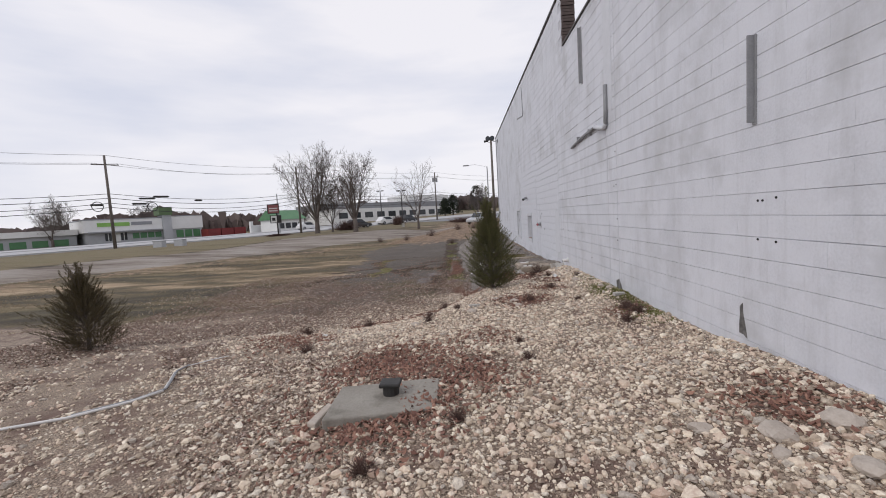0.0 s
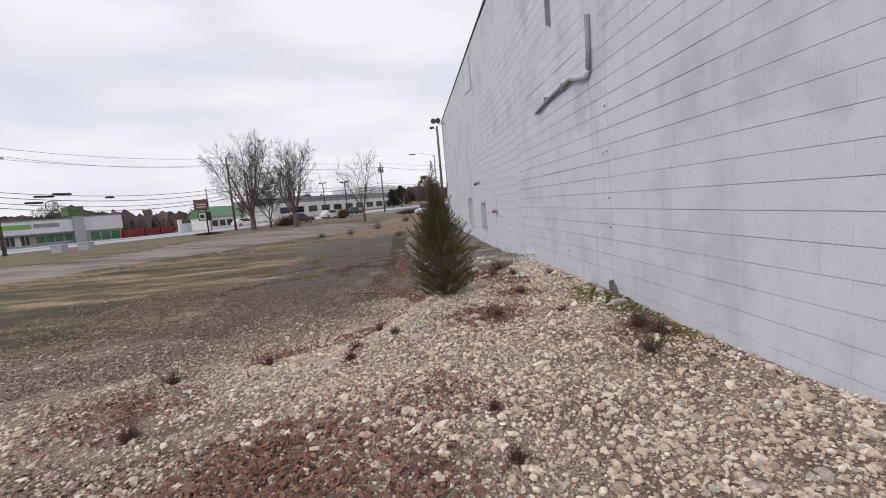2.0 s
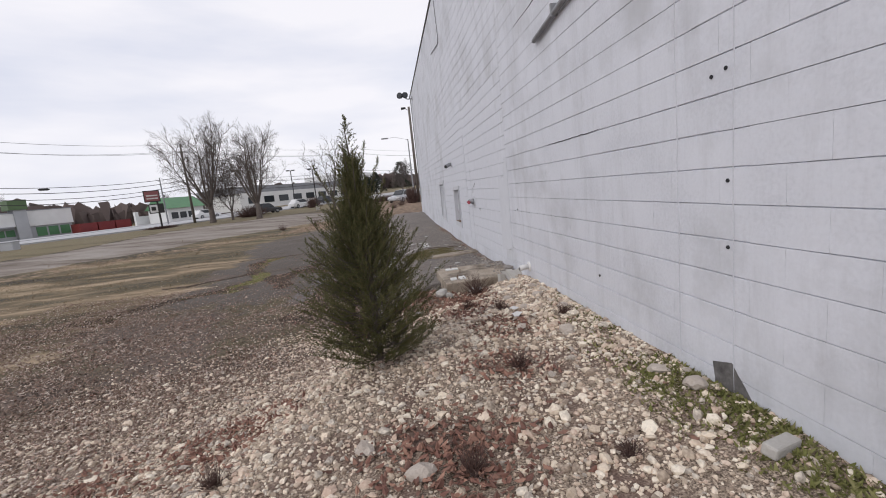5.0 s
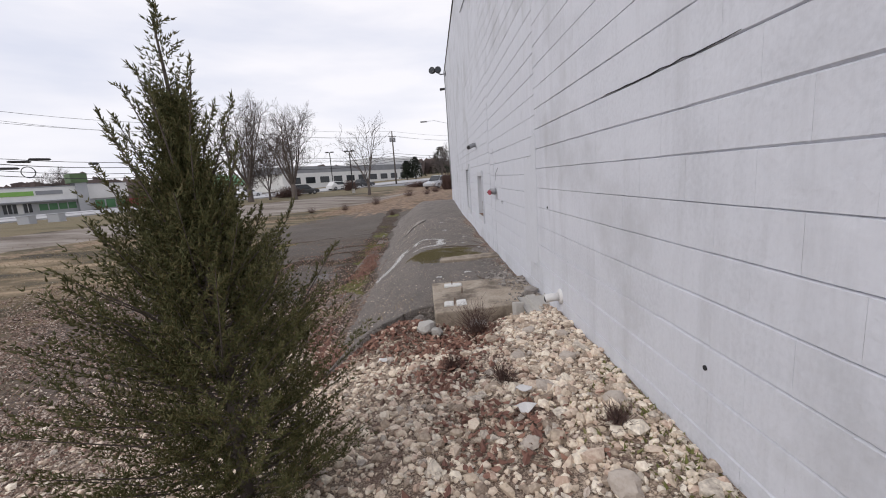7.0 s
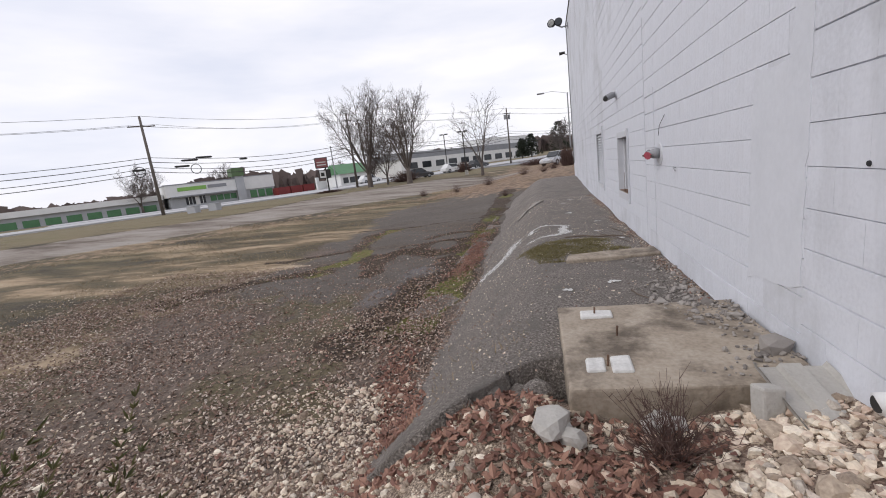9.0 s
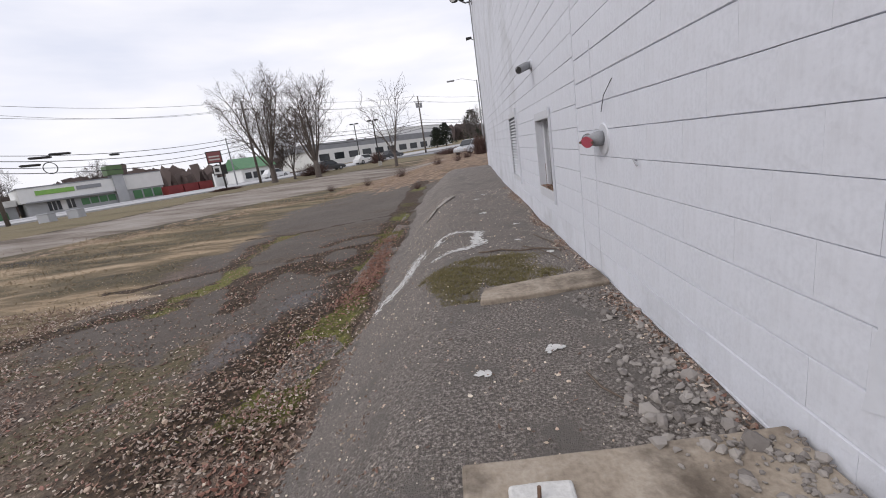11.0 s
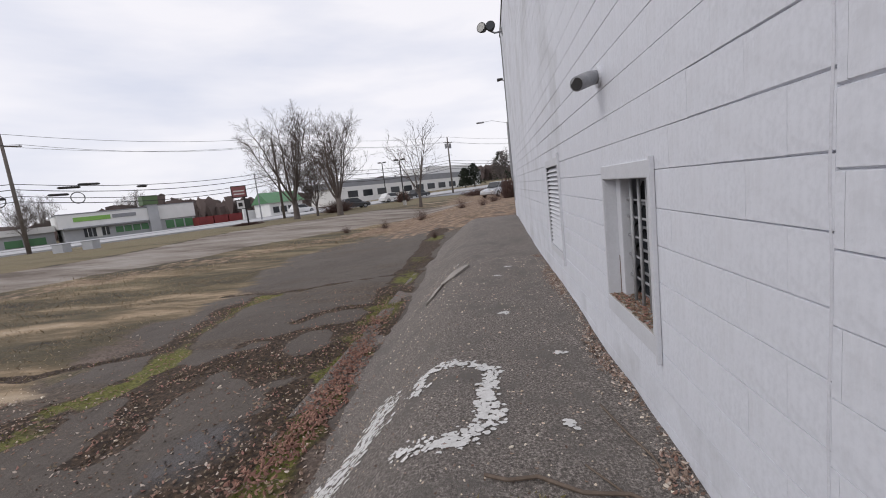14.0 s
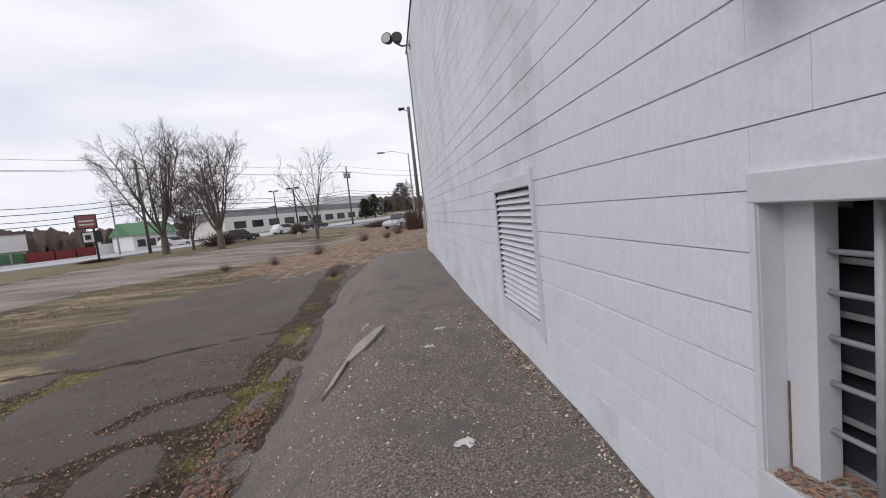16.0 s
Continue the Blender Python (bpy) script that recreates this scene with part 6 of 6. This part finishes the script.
def shrub(x, y, r, h, label, seed):
    r0 = random.Random(seed)
    z = gz(x, y)
    sh = Shape()
    for _ in range(500):
        a, e = r0.uniform(0, 6.28), r0.uniform(0.1, 1.5)
        d = Vector((math.cos(a) * math.cos(e) * r, math.sin(a) * math.cos(e) * r, math.sin(e) * h)) * r0.uniform(0.7, 1.05)
        p0 = Vector((x + r0.uniform(-0.4, 0.4) * r, y + r0.uniform(-0.4, 0.4) * r, z))
        sh.tube([p0, p0 + d], [0.02, 0.012], 3, False)
    return tagged(part("bare_shrub", sh, M_WEED), label, "shrub", "bare shrubs")


shrub(-13.2, 78, 1.4, 1.8, "round bare shrub on the car park island", 1)
shrub(-20.5, 68, 2.6, 1.7, "wide dark bare shrub behind the trees", 2)
shrub(-0.5, 72, 3.0, 0.9, "low bare hedge on the car park island", 3)
shrub(2.6, 50, 0.9, 1.8, "dark bare shrub near the wall's corner", 4)
shrub(-28.3, 58.6, 1.6, 0.35, "low mulch bed at the foot of the road sign", 5)

# ---- utility poles and cables ----
POLES = [(-42.2, 45.2, 11.0, 2.6), (-28.3, 67.4, 11.2, 1.2), (-6.6, 94.7, 11.0, 2.0), (-62, 15, 11.0, 2.6), (16, 122, 11, 2.0)]
tops = []
for i, (a, b, h, arm) in enumerate(POLES):
    z = gz(a, b)
    up = thing("utility_pole", "weathered wooden utility pole with a cross-arm" if arm > 1.5 else "weathered wooden utility pole without a long cross-arm", "pole", (a, b, z), "utility poles along the road")
    part("shaft", Shape().tube([(a, b, z - 0.4), (a, b, z + h)], [0.19, 0.12], 10), M_POLE, up, smooth=True)
    u = Vector((0.72, 0.69, 0))
    c = Vector((a, b, z + h - 1.1))
    part("cross_arm", Shape().tube([c - u * arm / 2, c + u * arm / 2], 0.07, 6), M_POLE, up)
    for k in (-0.45, 0.0, 0.45):
        q = c + u * arm * k
        part("insulator", Shape().tube([q, q + Vector((0, 0, 0.16))], [0.05, 0.03], 8), M_PIPEG, up)
    tops.append((c, u, arm, up))
for i, nm in ((2, "transformer"), ):
    c, u, arm, up = tops[i]
    for k in (-0.25, 0.25):
        q = c + u * k * 2.0 - Vector((0, 0, 1.1))
        part(nm, Shape().tube([q, q + Vector((0, 0, 0.9))], 0.24, 12), M_PIPEG, up)
sp = thing("signal_pole", "slim green-grey pole beside the road sign", "pole", (-33, 69.6, gz(-33, 69.6)))
part("shaft", Shape().tube([(-33, 69.6, gz(-33, 69.6) - 0.3), (-33, 69.6, gz(-33, 69.6) + 7)], [0.12, 0.08], 8), M_PIPEG, sp)
order = [3, 0, 1, 2, 4]


def sag(p, q, drop, r, sh):
    n = 10
    pts = []
    for i in range(n + 1):
        t = i / n
        v = p.lerp(q, t)
        v.z -= drop * 4 * t * (1 - t)
        pts.append(v)
    sh.tube(pts, r, 4, False)
    return pts


cables = []
for a, b in zip(order, order[1:]):
    for k, dz, dr, r in ((-0.45, 0.15, 0.7, 0.016), (0.45, 0.15, 0.8, 0.016), (0.02, 1.1, 0.6, 0.018), (0.03, -3.4, 0.8, 0.03), (0.03, -3.9, 0.9, 0.035), (0.03, -4.5, 1.0, 0.03), (0.03, -5.0, 1.0, 0.035)):
        sh = Shape()
        p = tops[a][0] + tops[a][1] * (tops[a][2] * k) + Vector((0, 0, dz))
        q = tops[b][0] + tops[b][1] * (tops[b][2] * k) + Vector((0, 0, dz))
        pts = sag(p, q, dr, r, sh)
        tagged(part("overhead_cable", sh, M_WIRE), "thin black overhead cable between utility poles", "cable", "overhead cables")
        cables.append(pts)
# splice boxes and slack loops on the low cables by the first pole
c = tops[0][0]
along = Vector((0.53, 0.848, 0))
for d, dz, L in ((2.2, -4.6, 1.6), (-1.9, -4.7, 1.3), (4.6, -3.7, 1.8), (3.0, -3.95, 1.8), (9.5, -4.2, 1.0)):
    q = c + along * d + Vector((0, 0, dz))
    sh = Shape().tube([q, q + along * 0.15, q + along * (L - 0.15), q + along * L], [0.05, 0.12, 0.12, 0.05], 8)
    tagged(part("splice_case", sh, M_BLACK), "black cylindrical splice case hung on a cable", "splice case", "splice cases on the cables")
for d, dz in ((4.4, -5.0), (-1.2, -4.9)):
    q = c + along * d + Vector((0, 0, dz))
    pts = [q + along * 0.55 * math.cos(6.283 * i / 20) + Vector((0, 0, 0.55 * math.sin(6.283 * i / 20))) for i in range(21)]
    tagged(part("cable_loop", Shape().tube(pts, 0.045, 6, False), M_WIRE), "round slack loop of black cable", "cable", "slack loops")

# parking-lot lamps
for a, b, h, lb in ((-10.6, 66.5, 6.0, "slim dark car park lamp post with twin heads"), (-17.5, 84, 7.0, "slim dark car park lamp post with twin heads")):
    z = gz(a, b)
    lp = thing("lamp_post", lb, "lamp post", (a, b, z), "car park lamps")
    part("base", Shape().tube([(a, b, z - 0.2), (a, b, z + 0.6)], 0.25, 12), M_CONCL, lp)
    part("post", Shape().tube([(a, b, z + 0.5), (a, b, z + h)], 0.08, 8), M_BLACK, lp)
    for sx in (-1, 1):
        part("lamp_head", Shape().box((a + sx * 0.15, b - 0.15, z + h - 0.1), (a + sx * 0.75, b + 0.15, z + h + 0.1), 0.03), M_BLACK, lp)
a, b = 3.35, 50.0
z = gz(a, b)
lp = thing("utility_pole", "tall dark wooden pole with a bracket lamp near the wall's corner", "pole", (a, b, z), "utility poles along the road")
part("shaft", Shape().tube([(a, b, z - 0.3), (a, b, z + 10.4)], [0.17, 0.12], 10), M_POLE, lp, smooth=True)
part("bracket", Shape().tube([(a, b, z + 10.0), (a - 0.6, b, z + 10.3)], 0.03, 6), M_POLE, lp)
part("lamp_head", Shape().tube([(a - 0.35, b, z + 10.3), (a - 0.85, b, z + 10.25)], [0.1, 0.14], 10), M_BLACK, lp)
a, b = 0.6, 70.0
z = gz(a, b)
lp = thing("street_lamp", "street lamp arm reaching out beyond the wall's corner", "lamp", (4.0, b, z))
part("post", Shape().tube([(4.0, b, z - 0.2), (4.0, b, z + 9.3)], [0.12, 0.08], 8), M_PIPEG, lp)
part("arm", Shape().tube([(4.0, b, z + 9.2), (2.0, b, z + 9.75), (0.9, b, z + 9.7)], 0.022, 6), M_PIPEG, lp)
part("lamp_head", Shape().box((-0.1, b - 0.2, z + 9.58), (0.95, b + 0.2, z + 9.76), 0.05), M_PIPEG, lp)

# ---- road sign ----
a, b = -28.3, 58.6
z = gz(a, b)
sg = thing("road_sign", "double sign board on a dark post in a mulch bed", "sign", (a, b, z))
uu, nn = Vector((0.586, 0.81, 0)), Vector((0.81, -0.586, 0))
vx_ = Vector((0.84, 0.54, 0))  # boards face the lot


def board(name, lo, hi, off, depth, material, label=""):
    """An upright board by its span along the sign and in height."""
    fwd = Vector((0.54, -0.84, 0))
    sh = Shape()
    vs = []
    for dd in (0, depth):
        for u, h in ((lo[0], lo[1]), (hi[0], lo[1]), (hi[0], hi[1]), (lo[0], hi[1])):
            vs.append(tuple(Vector((a, b, z + h)) + vx_ * u + fwd * (off + dd)))
    sh.add(vs, [(3, 2, 1, 0), (4, 5, 6, 7), (0, 1, 5, 4), (1, 2, 6, 5), (2, 3, 7, 6), (3, 0, 4, 7)])
    return part(name, sh, material, sg, label)


part("post", Shape().tube([(a, b, z - 0.2), (a, b, z + 4.7)], 0.11, 8), M_BLACK, sg)
board("upper_board", (-1.3, 3.35), (0.35, 4.75), 0.1, 0.25, M_BLACK, "dark framed sign box")
board("upper_face", (-1.2, 3.45), (0.25, 4.65), 0.355, 0.02, M_SIGNR, "faded red sign face")
board("lettering_bar", (-1.05, 4.05), (0.1, 4.2), 0.38, 0.01, M_PAINT)
board("lettering_bar", (-1.05, 3.7), (0.1, 3.85), 0.38, 0.01, M_PAINT)
board("lower_board", (-1.0, 1.95), (0.55, 3.1), 0.1, 0.2, M_BLACK, "black numbered sign box")
board("lower_face", (-0.9, 2.05), (-0.1, 3.0), 0.305, 0.02, M_WHITE, "white square sign face")
board("number_mark", (-0.75, 2.3), (-0.3, 2.75), 0.33, 0.01, M_BLACK)

# utility boxes on the verge
for a, b in ((-33.2, 40.6), (-31.6, 41.6)):
    z = gz(a, b)
    ub = thing("utility_box", "pale grey roadside utility box on the verge", "utility box", (a, b, z), "utility boxes")
    part("body", Shape().box((a - 0.5, b - 0.35, z - 0.05), (a + 0.5, b + 0.35, z + 0.65), 0.03), M_GREYW, ub)
    part("lid", Shape().box((a - 0.54, b - 0.39, z + 0.65), (a + 0.54, b + 0.39, z + 0.72), 0.02), M_GREYW, ub)

# ---- buildings across the road ----


def house_box(sh, s0, s1, t0, t1, z0, z1):
    """A block by road coordinates."""
    vs = [(*from_road(s, t), zz) for zz in (z0, z1) for s, t in ((s0, t0), (s1, t0), (s1, t1), (s0, t1))]
    return sh.add(vs, [(0, 1, 2, 3), (7, 6, 5, 4), (0, 4, 5, 1), (1, 5, 6, 2), (2, 6, 7, 3), (3, 7, 4, 0)])


def pc(name, box, material, parent, label=""):
    return part(name, house_box(Shape(), *box), material, parent, label)


S = 108.0
zb = 0.0
st = thing("storage_shop", "white and grey storage shop with green doors and a sign band", "building", (*from_road(S, 28), zb))
pc("wall", (S, S + 12, 18.4, 31.6, zb - 1, zb + 2.1), M_GREYW, st)
pc("sign_band", (S - 0.6, S + 12, 17.8, 31.8, zb + 2.1, zb + 4.6), M_WHITE, st, "white stucco sign band")
pc("roof", (S - 0.7, S + 12, 17.7, 31.9, zb + 4.6, zb + 4.8), M_ROOFG, st)
pc("awning", (S - 1.2, S, 18.4, 31.2, zb + 1.95, zb + 2.2), M_ROOFG, st)
pc("sign_letters", (S - 0.7, S - 0.58, 20.0, 25.5, zb + 3.2, zb + 4.0), M_LIME, st, "row of lime green sign letters")
pc("sign_letters", (S - 0.7, S - 0.58, 25.8, 29.6, zb + 3.3, zb + 4.0), M_ROOFG, st, "row of grey sign letters")
for t0 in (21.2, 22.5, 23.9):
    w_ = pc("window", (S - 0.06, S + 0.02, t0, t0 + 1.1, zb + 0.2, zb + 1.8), M_GLASS, st)
    pc("frame", (S - 0.1, S - 0.03, t0 + 0.5, t0 + 0.6, zb + 0.2, zb + 1.8), M_WHITE, w_)
for t0 in (26.0, 27.4, 28.8, 30.2):
    pc("window", (S - 0.06, S + 0.02, t0, t0 + 1.2, zb + 0.4, zb + 1.6), M_GREEN, st)
pc("entrance_door", (S - 0.08, S + 0.02, 23.0, 23.8, zb, zb + 1.8), M_WHITE, st)
pc("tower", (S - 1.0, S + 2, 31.6, 33.4, zb - 1, zb + 5.2), M_GREYW, st, "grey stucco tower")
pc("tower_cap", (S - 1.3, S + 2.3, 31.0, 33.6, zb + 5.2, zb + 7.0), M_OLIVE, st, "olive green tower cap")
pc("wing_wall", (S + 0.5, S + 12, 33.4, 40.2, zb - 1, zb + 2.0), M_GREYW, st)
pc("wing_band", (S + 0.2, S + 12, 33.4, 40.4, zb + 2.0, zb + 4.9), M_WHITE, st, "white stucco upper wall")
pc("wing_roof", (S + 0.1, S + 12, 33.4, 40.5, zb + 4.9, zb + 5.05), M_ROOFG, st)
for t0 in (34.6, 36.4, 38.2):
    pc("roller_door", (S + 0.42, S + 0.52, t0, t0 + 1.5, zb, zb + 1.7), M_GREEN, st)
sb = thing("storage_units", "long low white storage block with green roller doors", "building", (*from_road(S + 4, 0), zb))
pc("wall", (S + 4, S + 14, -12, 17.4, zb - 1, zb + 1.9), M_GREYW, sb)
pc("roof", (S + 3.4, S + 14, -12.4, 17.6, zb + 1.9, zb + 3.0), M_WHITE, sb)
for i in range(9):
    pc("roller_door", (S + 3.9, S + 4.02, -11 + i * 3.1, -8.7 + i * 3.1, zb - 0.2, zb + 1.1), M_GREEN, sb)
rc = thing("container_row", "row of dark red shipping containers across the road", "container", (*from_road(102, 43), 0))
for t0 in (39.0, 42.0, 45.0):
    pc("container", (102, 106, t0, t0 + 2.8, -0.6, 1.5), M_REDC, rc)
wf = thing("fence_wall", "long low white wall beside the road", "wall", (*from_road(94, 50), 0))
pc("panel", (94, 94.4, 45.6, 58, -0.5, 1.7), M_WHITE, wf)
pc("post", (93.8, 94.5, 45.0, 45.6, -0.5, 2.6), M_WHITE, wf)
gh = thing("gabled_house", "small white house with a green gabled roof", "house", (*from_road(89, 50), 0))
pc("wall", (86, 93, 47, 54, -0.5, 2.6), M_WHITE, gh)
sh = Shape()
vs = [(*from_road(s, t), zz) for s, t, zz in ((85.5, 46.6, 2.6), (93.5, 46.6, 2.6), (89.5, 46.6, 4.8), (85.5, 54.4, 2.6), (93.5, 54.4, 2.6), (89.5, 54.4, 4.8))]
part("roof", sh.add(vs, [(0, 1, 2), (3, 5, 4), (0, 2, 5, 3), (1, 4, 5, 2), (0, 3, 4, 1)]), M_GREEN, gh, "faded green gabled roof")
for t0 in (47.6, 49.2, 50.8, 52.4):
    pc("window", (85.9, 86.02, t0, t0 + 1.2, 0.6, 1.8), M_GLASS, gh)


def block_xy(sh, p, q, depth, z0, z1):
    p, q = Vector((*p, 0)), Vector((*q, 0))
    n = Vector((-(q - p).y, (q - p).x, 0)).normalized() * depth
    pts = [p, q, q + n, p + n]
    vs = [(v.x, v.y, zz) for zz in (z0, z1) for v in pts]
    return sh.add(vs, [(3, 2, 1, 0), (4, 5, 6, 7), (0, 1, 5, 4), (1, 2, 6, 5), (2, 3, 7, 6), (3, 0, 4, 7)])


lb = thing("shopping_strip", "long low white and grey row of shops far beyond the road", "building", (-20, 140, 2))
part("wall", block_xy(Shape(), (-40, 122), (-3, 168), 18, 0.5, 5.2), M_WHITE, lb)
part("roof", block_xy(Shape(), (-40.5, 121.5), (-2.5, 168.5), 20, 5.2, 7.0), M_ROOFG, lb)
p_, q_ = Vector((-40, 122, 0)), Vector((-3, 168, 0))
for i in range(11):
    t = 0.04 + i * 0.085
    a_, b_ = p_.lerp(q_, t), p_.lerp(q_, t + 0.055)
    off = Vector((0.78, -0.62, 0)) * 0.06
    part("window", block_xy(Shape(), (a_ + off)[:2], (b_ + off)[:2], 0.08, 2.2, 4.0), M_GLASS, lb)
part("upper_block", block_xy(Shape(), (-20, 150), (-6, 167), 12, 7.0, 9.5), M_WHITE, lb)

# ---- cars ----


def car(x, y, rz, paint, label, length=4.5, height=1.6):
    """A car: body with a rounded cabin, glass, wheels and lamps."""
    z = gz(x, y) + 0.06
    m = Matrix.Translation((x, y, z)) @ Matrix.Rotation(rz, 4, "Z")
    top = thing("parked_car", label, "car", (x, y, z), "parked cars")
    L, W = length / 2, 0.9
    hb = height * 0.56
    prof = [(-L, 0.35), (-L, hb * 0.95), (-L * 0.92, hb), (-L * 0.86, hb + 0.05), (-L * 0.66, height - 0.04), (-L * 0.3, height), (L * 0.12, height - 0.03), (L * 0.46, hb + 0.06), (L * 0.9, hb * 0.86), (L, hb * 0.65), (L, 0.35), (L * 0.9, 0.25), (-L * 0.9, 0.25)]
    sh = Shape()
    n = len(prof)
    vs = []
    for side in (-1, 1):
        vs += [tuple(m @ Vector((a, side * (W if b < hb + 0.06 else W * 0.78), b))) for a, b in prof]
    sh.add(vs, [tuple(range(n))[::-1], tuple(range(n, 2 * n))] + [(i, (i + 1) % n, n + (i + 1) % n, n + i) for i in range(n)])
    part("body", sh, paint, top)
    for side in (-1, 1):
        sh = Shape()
        q = [(-L * 0.74, hb + 0.06), (-L * 0.6, height - 0.1), (L * 0.1, height - 0.1), (L * 0.38, hb + 0.08)]
        vs = [tuple(m @ Vector((a, side * (W * 0.86 if b < height - 0.2 else W * 0.80) + side * 0.05, b))) for a, b in q]
        vs += [tuple(m @ Vector((a, side * W * 0.74, b))) for a, b in q]
        part("side_window", sh.add(vs, [(0, 1, 2, 3), (7, 6, 5, 4), (0, 4, 5, 1), (1, 5, 6, 2), (2, 6, 7, 3), (3, 7, 4, 0)]), M_GLASS, top)
    sh = Shape()
    vs = [tuple(m @ Vector((a, w, b))) for a, b in ((L * 0.47, hb + 0.1), (L * 0.16, height - 0.08)) for w in (-W * 0.72, W * 0.72)]
    vs += [tuple(m @ Vector((a - 0.05, w, b - 0.05))) for a, b in ((L * 0.47, hb + 0.1), (L * 0.16, height - 0.08)) for w in (-W * 0.72, W * 0.72)]
    vs = [tuple(Vector(v) + (m.to_3x3() @ Vector((0.04, 0, 0.03)))) for v in vs]
    part("windscreen", sh.add(vs, [(0, 1, 3, 2), (4, 6, 7, 5), (0, 2, 6, 4), (1, 5, 7, 3)]), M_GLASS, top)
    for sx in (-0.62, 0.62):
        for side in (-1, 1):
            p0, p1 = m @ Vector((sx * L, side * (W - 0.16), 0.32)), m @ Vector((sx * L, side * (W + 0.02), 0.32))
            wl_ = part("wheel", Shape().tube([p0, p1], 0.33, 16), M_RUBBER, top)
            part("rim", Shape().tube([p1, p1 + (p1 - p0) * 0.06], 0.2, 12), M_PIPEG, wl_)
    for side in (-0.62, 0.62):
        sh = Shape()
        sh.box((L - 0.06, side * W - 0.16, hb * 0.62), (L + 0.02, side * W + 0.16, hb * 0.82), 0.02, m)
        part("headlight", sh, M_PVC, top)
    return top


car(1.7, 58.5, radians(-120), M_SILVER, "silver hatchback parked near the building's corner")
car(-19.6, 72.5, radians(40), M_CARD, "dark car parked behind the bare trees")
car(-16.5, 84, radians(50), M_CARW, "white car on the far car park")
car(-33, 83, radians(55), M_CARW, "white car beside the gabled house")
car(-13, 92, radians(55), M_CARD, "dark car on the far car park")

# ---- blocks of the wall, one by one ----
block_meshes = {}
for a, b, c, d, ch, pr in near_blocks:
    key = (round(b - a, 3), round(d - c, 3), ch)
    if key not in block_meshes:
        sh = Shape()
        block_faces(sh, 0, b - a, 0, d - c, ch, 0.0006)
        sh.v = [(x - WX, y, z) for x, y, z in sh.v]
        block_meshes[key] = mesh_of("block", sh, M_BLOCK)
    ob = new("block", block_meshes[key])
    ob.parent = wall
    ob.matrix_parent_inverse = wall.matrix_basis.inverted()
    ob.location = (WX - pr, a, c)
